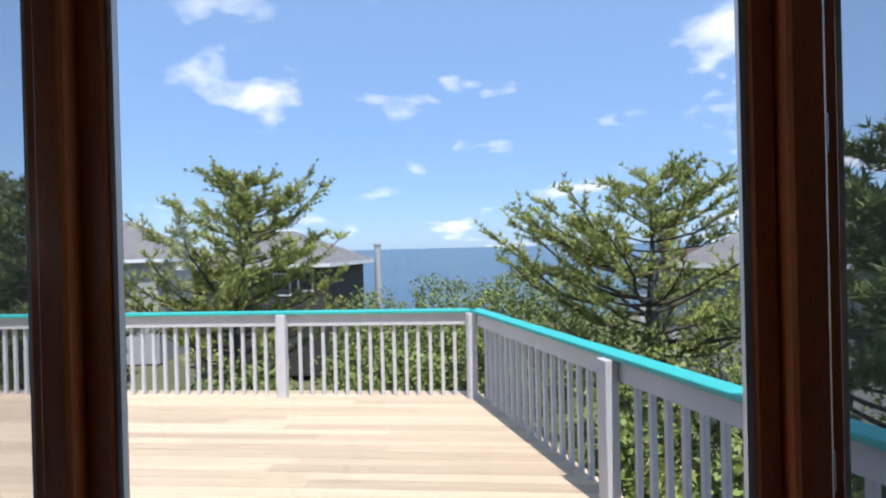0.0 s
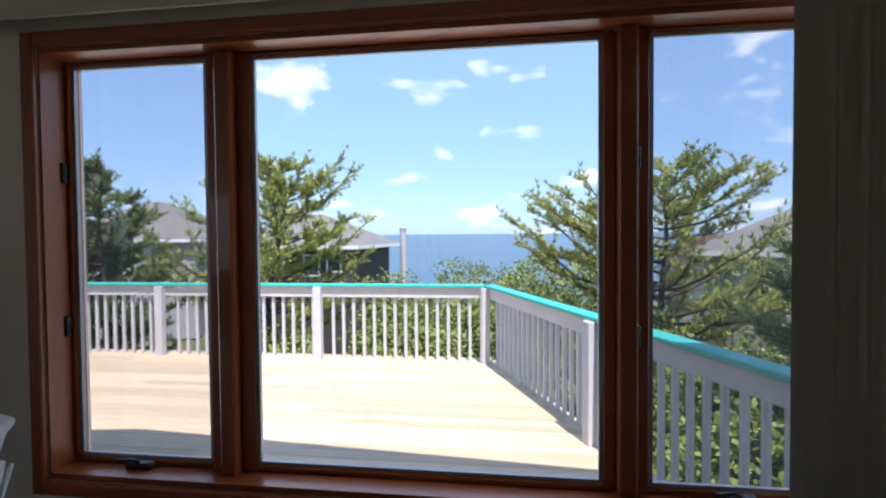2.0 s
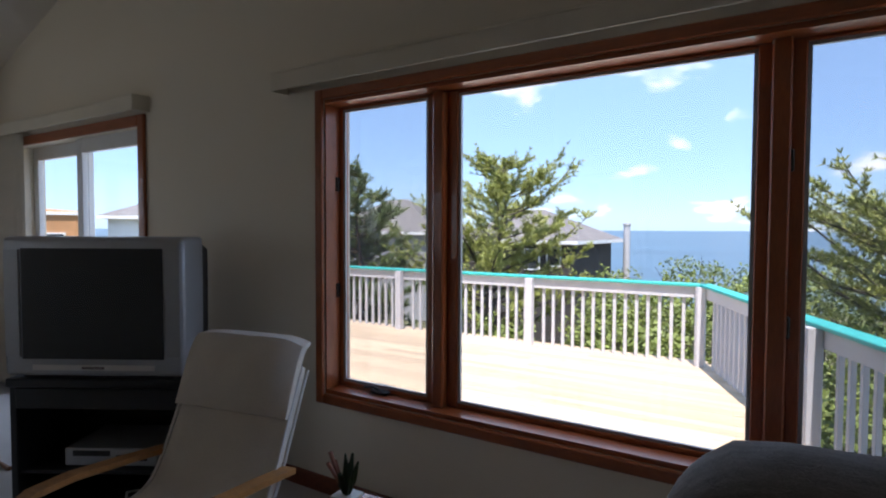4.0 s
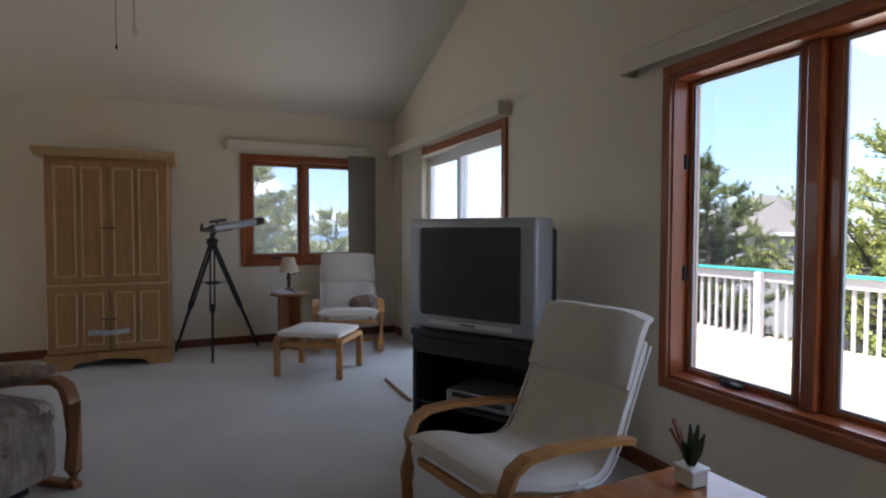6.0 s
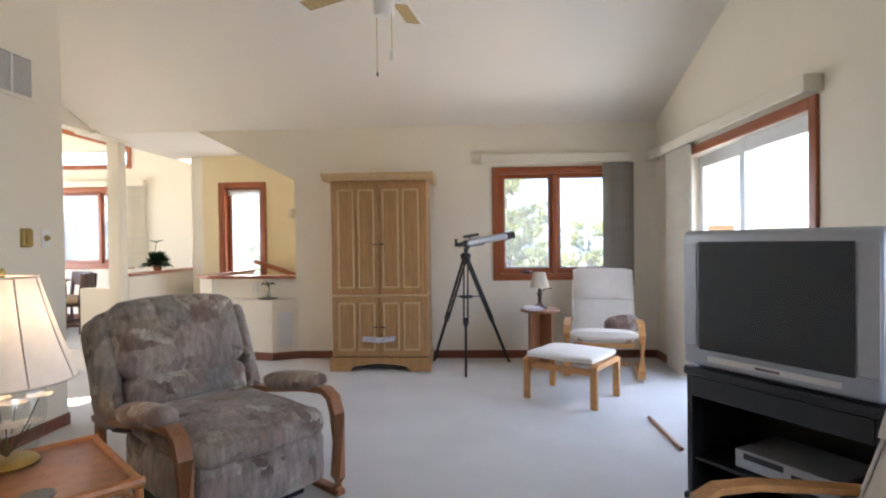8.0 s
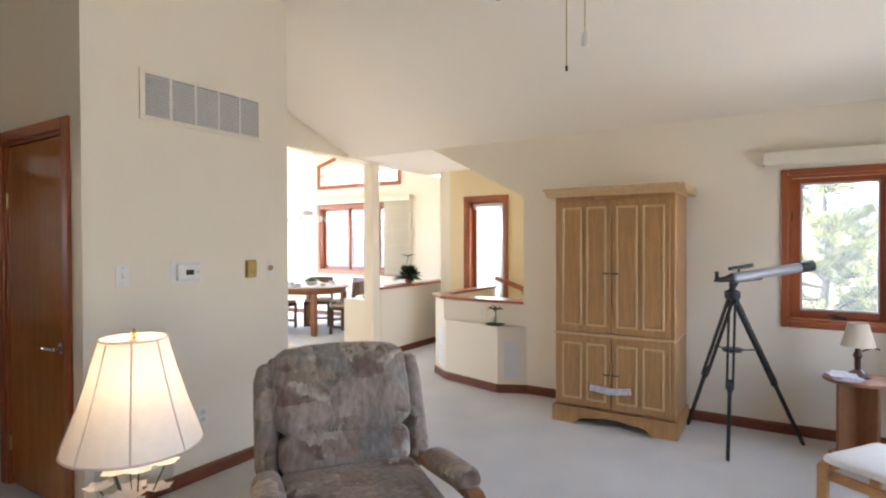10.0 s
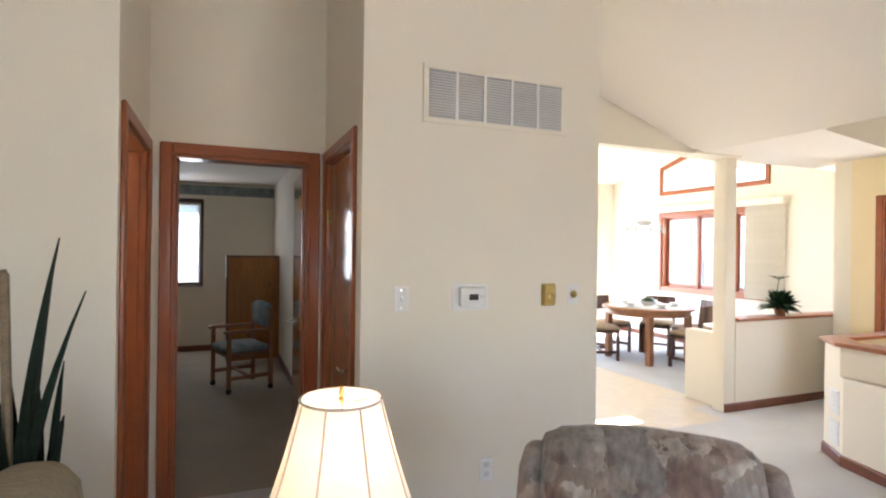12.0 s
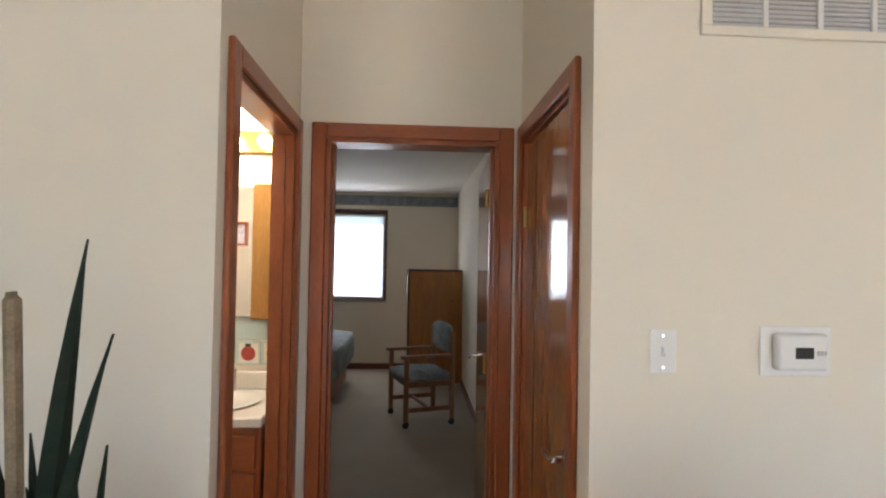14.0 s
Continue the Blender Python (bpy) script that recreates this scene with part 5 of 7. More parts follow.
def telescope():
    apex = Vector((-4.20, 2.295, 1.10))
    t = thing("telescope", pose(apex.x, apex.y, 0), "silver refractor telescope on a black tripod", "telescope")
    feet = [(-4.00, 2.285), (-4.64, 1.955), (-4.60, 2.715)]
    top = Vector((0, 0, 1.08))
    for fx, fy in feet:
        f = Vector((fx - apex.x, fy - apex.y, 0.0))
        d = (f - top)
        side = d.cross(Vector((0, 0, 1))).normalized() * 0.018
        leg = part("leg", tube([top + d * 0.03 + side, top + d * 0.58 + side], 0.011, flat=(0.014, 0.02)), M_BLACKP, t)
        part("rail", tube([top + d * 0.03 - side, top + d * 0.58 - side], 0.011, flat=(0.014, 0.02)), M_BLACKP, leg)
        part("lower_leg", tube([top + d * 0.52, f], 0.012, flat=(0.022, 0.018)), M_BLACKP, leg)
        part("clamp", moved(box(-0.024, 0.024, -0.016, 0.016, -0.03, 0.03, 0.005), Matrix.Translation(top + d * 0.57)), M_BLACKP, leg)
        part("knob", lathe([(0.008, 0), (0.014, 0.004), (0.014, 0.02), (0.008, 0.024)], 8, at=tuple(top + d * 0.57 + Vector((0.025, 0, 0)))), M_BLACKP, leg, "", True)
        part("tray_strut", tube([Vector((0, 0, 0.70)), top + d * 0.36], 0.005, 5), M_BLACKP, t)
    part("accessory_tray", lathe([(0.06, 0.69), (0.062, 0.70), (0.06, 0.712), (0.01, 0.712)], 16), M_BLACKP, t, "", True)
    part("head", lathe([(0.045, 1.05), (0.05, 1.06), (0.05, 1.10), (0.02, 1.115), (0.02, 1.16)], 14), M_BLACKP, t, "", True)
    a = Vector((0.05, 0.0, 1.195))
    b = Vector((-0.31, 0.46, 1.275))
    d = (b - a).normalized()
    part("yoke", tube([Vector((0, 0.0, 1.12)), Vector((0.0, 0.03, 1.18)), a.lerp(b, 0.36) - Vector((0, 0, 0.02))], [0.018, 0.02, 0.024], 8), M_BLACKP, t, "", True)
    part("optical_tube", tube([a, a.lerp(b, 0.3), a.lerp(b, 0.86)], 0.034, 16), M_SILVER, t, "silver optical tube", True)
    part("dew_shield", tube([a.lerp(b, 0.84), b], 0.041, 16), M_BLACKP, t, "", True)
    part("focuser", tube([a - d * 0.09, a - d * 0.04, a + d * 0.01], [0.018, 0.02, 0.036], 12), M_BLACKP, t, "", True)
    part("diagonal", tube([a - d * 0.08, a - d * 0.11, a - d * 0.11 + Vector((0, 0, 0.06))], [0.018, 0.02, 0.015], 10), M_BLACKP, t, "", True)
    u = Vector((0, 0, 0.065))
    part("finder_scope", tube([a + u - d * 0.02, a + u + d * 0.15], [0.012, 0.014], 10), M_BLACKP, t, "", True)
    part("finder_bracket", tube([a + d * 0.05, a + d * 0.05 + u], 0.008, 6), M_BLACKP, t)


telescope()


def bent_chair(name, m, label):
    """A cantilevered bentwood armchair; local +y is the way it faces; its origin is on the floor under the seat."""
    c = thing(name, m, label, "armchair")
    for s in (-1, 1):
        x = s * 0.335
        # front leg, arm and floor runner, bent from one strip of veneer
        pts = [(x, -0.40, 0.03), (x, 0.20, 0.025), (x, 0.31, 0.05), (x, 0.355, 0.13), (x, 0.36, 0.30), (x, 0.352, 0.45), (x, 0.32, 0.52), (x, 0.25, 0.553), (x, 0.10, 0.555), (x, -0.15, 0.525), (x, -0.36, 0.495)]
        part("arm_frame", tube(pts, 0.02, flat=(0.062, 0.024)), M_BENT, c, "bent birch veneer arm and runner")
        back = [(x * 0.66, 0.33, 0.405), (x * 0.66, 0.10, 0.335), (x * 0.66, -0.10, 0.30), (x * 0.66, -0.23, 0.33), (x * 0.66, -0.36, 0.52), (x * 0.66, -0.50, 0.80), (x * 0.66, -0.57, 0.905)]
        part("seat_rail", tube(back, 0.02, flat=(0.045, 0.022)), M_BENT, c)
    part("cross_bar", box(-0.275, 0.275, 0.315, 0.345, 0.33, 0.37, 0.006), M_BENT, c)
    part("cross_bar", box(-0.275, 0.275, -0.37, -0.34, 0.012, 0.05, 0.006), M_BENT, c)
    # cushion: one long pad that follows the seat and back, with a head roll
    prof = [(0.37, 0.455), (0.25, 0.44), (0.05, 0.375), (-0.14, 0.345), (-0.235, 0.37), (-0.31, 0.47), (-0.40, 0.66), (-0.475, 0.815), (-0.515, 0.89)]
    nx, thick = 12, 0.11
    P = [Vector((0, a, b)) for a, b in prof]
    fine = []
    for i in range(len(P) - 1):
        for q in range(3):
            fine.append(P[i].lerp(P[i + 1], q / 3))
    fine.append(P[-1])
    fine = [fine[0]] + [(fine[i - 1] + fine[i] * 2 + fine[i + 1]) / 4 for i in range(1, len(fine) - 1)] + [fine[-1]]

    def strip(fine, half, thick, seed):
        bm = bmesh.new()
        n = len(fine)
        rings = []
        for i, p in enumerate(fine):
            d = (fine[min(i + 1, n - 1)] - fine[max(i - 1, 0)]).normalized()
            up = Vector((1, 0, 0)).cross(d).normalized()
            e = min(1.0, min(i, n - 1 - i) / 2 + 0.45)
            ring = []
            for k in range(nx + 1):
                u = -1 + 2 * k / nx
                h = thick / 2 * e * (1 - abs(u) ** 6 * 0.75) * (1 + 0.06 * math.sin(i * 1.7 + seed))
                ring.append(p + Vector((u * half, 0, 0)) + up * -h)
            for k in range(nx, -1, -1):
                u = -1 + 2 * k / nx
                h = thick / 2 * e * (1 - abs(u) ** 6 * 0.75)
                ring.append(p + Vector((u * half, 0, 0)) + up * h)
            rings.append([bm.verts.new(v + noise.noise_vector(v * 14 + Vector((seed, 0, 0))) * 0.003) for v in ring])
        for a, b in zip(rings, rings[1:]):
            for i in range(len(a)):
                bm.faces.new((a[i], a[(i + 1) % len(a)], b[(i + 1) % len(a)], b[i]))
        bm.faces.new(rings[0][::-1])
        bm.faces.new(rings[-1])
        bmesh.ops.recalc_face_normals(bm, faces=bm.faces[:])
        return bm

    cu = part("cushion", strip(fine, 0.305, thick, 1), M_COTTON, c, "off-white padded cotton cushion", True)
    head = [Vector((0, -0.375, 0.70)), Vector((0, -0.400, 0.745)), Vector((0, -0.435, 0.83)), Vector((0, -0.472, 0.92)), Vector((0, -0.505, 0.98)), Vector((0, -0.555, 0.995))]
    part("head_roll", strip(head, 0.308, 0.155, 4), M_COTTON, cu, "plump head pillow of the cushion", True)
    for s in (-1, 1):
        edge = [p + Vector((s * 0.307, 0.02, 0.012)) for p in fine[8:]]
        part("piping", tube(edge, 0.007, 6), M_PIPING, cu, "white corded seam", True)
        edge = [p + Vector((s * 0.307, -0.024, -0.016)) for p in fine[8:]]
        part("piping", tube(edge, 0.006, 6), M_PIPING, cu, "white corded seam", True)
    return c


def footstool(m):
    f = thing("footstool", m, "bentwood footstool with an off-white cushion", "footstool")
    for s in (-1, 1):
        x = s * 0.27
        for sy in (-1, 1):
            part("leg", box(x - 0.026, x + 0.026, sy * 0.22 - 0.015, sy * 0.22 + 0.015, 0.0, 0.325, 0.005), M_BENT, f)
        arch = [(-0.235, 0.31), (-0.20, 0.31), (0.20, 0.31), (0.235, 0.31), (0.232, 0.335), (0.205, 0.352), (0.17, 0.356), (-0.17, 0.356), (-0.205, 0.352), (-0.232, 0.335)]
        part("top_bar", prism(arch, "x", x - 0.027, x + 0.027, 0.003), M_BENT, f)
    for y in (-0.20, 0.20):
        part("cross_bar", box(-0.245, 0.245, y - 0.014, y + 0.014, 0.26, 0.315, 0.005), M_BENT, f)
    part("cushion", cushion(-0.27, 0.27, -0.235, 0.235, 0.355, 0.41, 0.02, 0.025, 8), M_COTTON, f, "", True)


bent_chair("bentwood_armchair", pose(-4.10, 3.53, 0, 0, 0, -103) @ Matrix.Scale(0.91, 4), "bentwood armchair with off-white cushions in the corner")
footstool(pose(-3.38, 3.11, 0, 0, 0, -125) @ Matrix.Diagonal((1, 1, 0.90, 1)))
bent_chair("bentwood_armchair", pose(-0.56, 3.32, 0, 0, 0, 191) @ Matrix.Scale(0.85, 4), "bentwood armchair with off-white cushions beside the television")
pw = cushion(-0.14, 0.14, -0.045, 0.045, -0.10, 0.10, 0.03, 0.04, 6, 3)
solid("throw_pillow", pw, M_PATCH, "small patterned throw pillow leaning in the armchair", "pillow", m=pose(-4.08, 3.69, 0.435, -35, 8, -103), smooth=True)


def side_table():
    s = thing("side_table", pose(-4.38, 3.0, 0), "small reddish wood side table with crossed legs", "table")
    part("tabletop", lathe([(0.18, 0.535), (0.19, 0.54), (0.19, 0.557), (0.18, 0.562)], 20), M_REDWOOD, s, "", True)
    for a in (40, 130):
        part("leg_panel", moved(box(-0.15, 0.15, -0.012, 0.012, 0.0, 0.53, 0.004), pose(0, 0, 0, 0, 0, a)), M_REDWOOD, s)
    part("base", box(-0.2, 0.2, -0.03, 0.03, 0.0, 0.03, 0.006, turn=pose(0, 0, 0, 0, 0, 40)), M_REDWOOD, s)
    l = thing("table_lamp", pose(-4.40, 3.0, 0.562), "small unlit lamp with a dark turned base and cream shade", "lamp")
    part("base", lathe([(0.07, 0), (0.075, 0.01), (0.05, 0.03), (0.018, 0.05), (0.018, 0.12), (0.028, 0.14), (0.016, 0.17), (0.014, 0.22)], 14), M_DARKWOOD, l, "dark turned wooden base", True)
    part("shade", lathe([(0.095, 0.20), (0.055, 0.35), (0.052, 0.35), (0.092, 0.20)], 20, closed=False), M_SHADE_OFF, l, "cream paper shade", True)
    part("arm", tube([(0.0, 0.02, 0.17), (0.02, 0.08, 0.20), (0.02, 0.11, 0.19)], 0.006, 6), M_DARKWOOD, l)
    for i, (x, y, r) in enumerate(((0.07, -0.08, 10), (0.075, -0.075, 25), (0.068, -0.08, -5))):
        b = solid("magazine", box(-0.10, 0.10, -0.07, 0.07, 0, 0.008, 0.001), M_PAPER, "thin magazine lying on the side table", "magazine", m=pose(-4.38 + x, 3.0 + y, 0.563 + i * 0.009, 0, 0, r), group="magazines on the side table")


side_table()


def television():
    tv_m = pose(-1.545, 3.784, 0, 0, 0, 30.5)
    st = thing("tv_stand", tv_m, "black laminate television stand with an open shelf", "tv stand")
    part("top", box(-0.40, 0.40, -0.30, 0.18, 0.585, 0.625, 0.006), M_BLACKW, st)
    for x in (-0.392, 0.362):
        part("side_panel", box(x, x + 0.03, -0.285, 0.17, 0.03, 0.585, 0.003), M_BLACKW, st)
    part("back_panel", box(-0.362, 0.362, 0.15, 0.17, 0.03, 0.585), M_BLACKW, st)
    part("base", box(-0.40, 0.40, -0.30, 0.18, 0.0, 0.03, 0.004), M_BLACKW, st)
    part("shelf", box(-0.362, 0.362, -0.27, 0.15, 0.19, 0.205, 0.002), M_BLACKW, st)
    part("drawer_front", box(-0.361, 0.361, -0.292, -0.276, 0.49, 0.583, 0.003), M_BLACKW, st)
    v = thing("video_recorder", tv_m @ pose(0.02, -0.08, 0.206), "grey video recorder on the stand's shelf", "video recorder")
    part("case", box(-0.21, 0.21, -0.15, 0.15, 0.005, 0.085, 0.004), M_SILVER, v)
    part("tape_slot", box(-0.17, 0.0, -0.153, -0.1505, 0.05, 0.075), M_BLACKP, v)
    part("display", box(0.03, 0.17, -0.153, -0.1505, 0.03, 0.055), M_BLACKP, v)
    dv = thing("remote_control", tv_m @ pose(0.10, -0.20, 0.03, 0, 0, 30), "pale remote control lying in the stand", "remote control")
    part("case", box(-0.03, 0.03, -0.09, 0.09, 0, 0.02, 0.005), M_WHITE, dv)
    part("keypad", box(-0.018, 0.018, -0.06, 0.05, 0.0205, 0.024), M_BLACKP, dv)
    t = thing("television", tv_m @ pose(0, 0, 0.626), "large silver tube television, switched off", "television")
    W = 0.40
    part("front_housing", box(-W, W, -0.30, -0.10, 0.012, 0.625, 0.022, segs=3), M_SILVER, t, "silver front housing", True)
    rear = bmesh.new()
    rings = []
    for yy, hw, z0, z1 in ((-0.101, W - 0.012, 0.03, 0.615), (0.0, W - 0.03, 0.04, 0.59), (0.12, 0.25, 0.10, 0.50), (0.20, 0.17, 0.15, 0.43)):
        rings.append([rear.verts.new(c) for c in ((-hw, yy, z0), (hw, yy, z0), (hw, yy, z1 - 0.03), (hw - 0.03, yy, z1), (-hw + 0.03, yy, z1), (-hw, yy, z1 - 0.03))])
    for p, q in zip(rings, rings[1:]):
        for i in range(6):
            rear.faces.new((p[i], p[(i + 1) % 6], q[(i + 1) % 6], q[i]))
    rear.faces.new(rings[0][::-1])
    rear.faces.new(rings[-1])
    bmesh.ops.recalc_face_normals(rear, faces=rear.faces[:])
    part("rear_housing", rear, M_BLACKP, t, "dark tapered rear housing")
    part("base", box(-0.34, 0.34, -0.27, 0.12, 0.0, 0.02, 0.004), M_BLACKP, t)
    part("bezel", box(-0.312, 0.312, -0.307, -0.3001, 0.09, 0.575, 0.003), M_BLACKP, t)
    scr = bmesh.new()
    g = [[scr.verts.new((-0.302 + 0.604 * i / 10, -0.3085 - 0.008 * (1 - (i / 5 - 1) ** 2) * (1 - (j / 4 - 1) ** 2), 0.10 + 0.465 * j / 8)) for j in range(9)] for i in range(11)]
    for i in range(10):
        for j in range(8):
            scr.faces.new((g[i][j], g[i + 1][j], g[i + 1][j + 1], g[i][j + 1]))
    part("screen", scr, M_SCREEN, t, "dark flat picture tube", True)
    for s in (-1, 1):
        part("speaker_grille", box(min(s * 0.322, s * 0.388), max(s * 0.322, s * 0.388), -0.3055, -0.3005, 0.10, 0.57, 0.002), M_SILVER, t, "silver speaker cloth")
    part("control_strip", box(-0.27, 0.27, -0.3045, -0.3001, 0.04, 0.065, 0.002), M_GRILLE, t)
    part("badge", box(-0.05, 0.05, -0.3060, -0.3046, 0.046, 0.058), M_CHROME, t)


television()


def recliner():
    r = thing("recliner", pose(-1.736, 1.083, 0, 0, 0, -38) @ Matrix.Diagonal((1.0, 1.14, 0.88, 1)), "patchwork tapestry recliner with bentwood arms", "armchair")
    part("seat_base", cushion(-0.30, 0.30, -0.32, 0.36, 0.08, 0.36, 0.015, 0.05, 7, 2), M_PATCH, r, "", True)
    part("seat_cushion", cushion(-0.31, 0.31, -0.24, 0.42, 0.34, 0.50, 0.035, 0.06, 9, 5, 0.007), M_PATCH, r, "", True)
    part("footrest_panel", cushion(-0.30, 0.30, 0.345, 0.41, 0.10, 0.38, 0.012, 0.03, 6, 9), M_PATCH, r, "", True)
    tilt = pose(0, -0.22, 0.45, 19, 0, 0)
    part("backrest", moved(cushion(-0.35, 0.35, -0.20, -0.08, -0.08, 0.615, 0.02, 0.055, 9, 6, 0.006), tilt), M_PATCH, r, "", True)
    part("head_cushion", moved(cushion(-0.315, 0.315, -0.10, 0.075, 0.20, 0.625, 0.035, 0.06, 12, 7, 0.008), tilt), M_PATCH, r, "", True)
    part("lumbar_cushion", moved(cushion(-0.29, 0.29, -0.10, 0.07, 0.0, 0.21, 0.04, 0.06, 10, 8, 0.008), tilt), M_PATCH, r, "", True)
    for s in (-1, 1):
        part("wing", moved(cushion(s * 0.355 - 0.05, s * 0.355 + 0.05, -0.17, 0.02, -0.03, 0.56, 0.01, 0.045, 6, 11 + s), tilt), M_PATCH, r, "", True)
        x = s * 0.365
        pts = [(x, -0.42, 0.42), (x, -0.10, 0.475), (x, 0.20, 0.545), (x, 0.34, 0.56), (x, 0.39, 0.53), (x, 0.415, 0.45), (x, 0.415, 0.10), (x, 0.40, 0.02)]
        arm = part("arm", tube(pts, 0.02, flat=(0.06, 0.035)), M_REDWOOD, r, "bent reddish wood arm", True)
        part("arm_pad", moved(cushion(-0.055, 0.055, -0.21, 0.21, -0.045, 0.045, 0.012, 0.04, 7, 20 + s), pose(x, 0.10, 0.565, 11, 0, 0)), M_PATCH, arm, "tapestry arm pad", True)
        part("foot_rail", box(x - 0.025, x + 0.025, -0.40, 0.44, 0.0, 0.035, 0.006), M_REDWOOD, r)
        part("rear_post", box(x - 0.02, x + 0.02, -0.42, -0.37, 0.035, 0.44, 0.006), M_REDWOOD, r)
    part("recline_base", box(-0.27, 0.27, -0.30, 0.30, 0.0, 0.08, 0.01), M_BLACKP, r)


recliner()


def rattan_table():
    t = thing("rattan_table", pose(-0.95, 0.78, 0, 0, 0, -42), "orange rattan end table with curved braces", "table")
    W, D, H = 0.27, 0.30, 0.405
    for sx in (-1, 1):
        for sy in (-1, 1):
            part("leg", tube([(sx * W, sy * D, 0), (sx * W, sy * D, H - 0.02)], 0.017, 8), M_TEAK, t, "", True)
    for sy in (-1, 1):
        part("top_rail", tube([(-W - 0.02, sy * D, H), (W + 0.02, sy * D, H)], 0.018, 8), M_TEAK, t, "", True)
        part("lower_rail", tube([(-W, sy * D, 0.2), (W, sy * D, 0.2)], 0.012, 8), M_TEAK, t, "", True)
        for k in range(3):
            cx = -W + (2 * k + 1) * W / 3
            ring = [(cx + 0.085 * math.cos(q), sy * D, 0.33 + 0.062 * math.sin(q)) for q in [math.pi * 2 * i / 14 for i in range(15)]]
            part("brace", tube(ring, 0.008, 6), M_TEAK, t, "", True)
    for sx in (-1, 1):
        part("top_rail", tube([(sx * W, -D, H), (sx * W, D, H)], 0.018, 8), M_TEAK, t, "", True)
        part("lower_rail", tube([(sx * W, -D, 0.2), (sx * W, D, 0.2)], 0.012, 8), M_TEAK, t, "", True)
        for k in range(3):
            cy = -D + (2 * k + 1) * D / 3
            ring = [(sx * W, cy + 0.09 * math.cos(q), 0.33 + 0.062 * math.sin(q)) for q in [math.pi * 2 * i / 14 for i in range(15)]]
            part("brace", tube(ring, 0.008, 6), M_TEAK, t, "", True)
    part("tabletop", box(-W + 0.012, W - 0.012, -D + 0.012, D - 0.012, H - 0.012, H + 0.004, 0.003), M_REDWOOD, t, "reddish inset tabletop")
    part("shelf", box(-W + 0.01, W - 0.01, -D + 0.01, D - 0.01, 0.195, 0.205), M_TEAK, t)
    solid("coaster", lathe([(0.05, 0), (0.052, 0.003), (0.052, 0.008), (0.045, 0.009)], 18), M_GREYFAB, "round grey coaster on the rattan table", "coaster", m=pose(-0.82, 0.93, 0.410), smooth=True)


rattan_table()


M_RIB = mat("grey_pink_shade_tape", (0.62, 0.54, 0.48), 0.8, var=0.05)


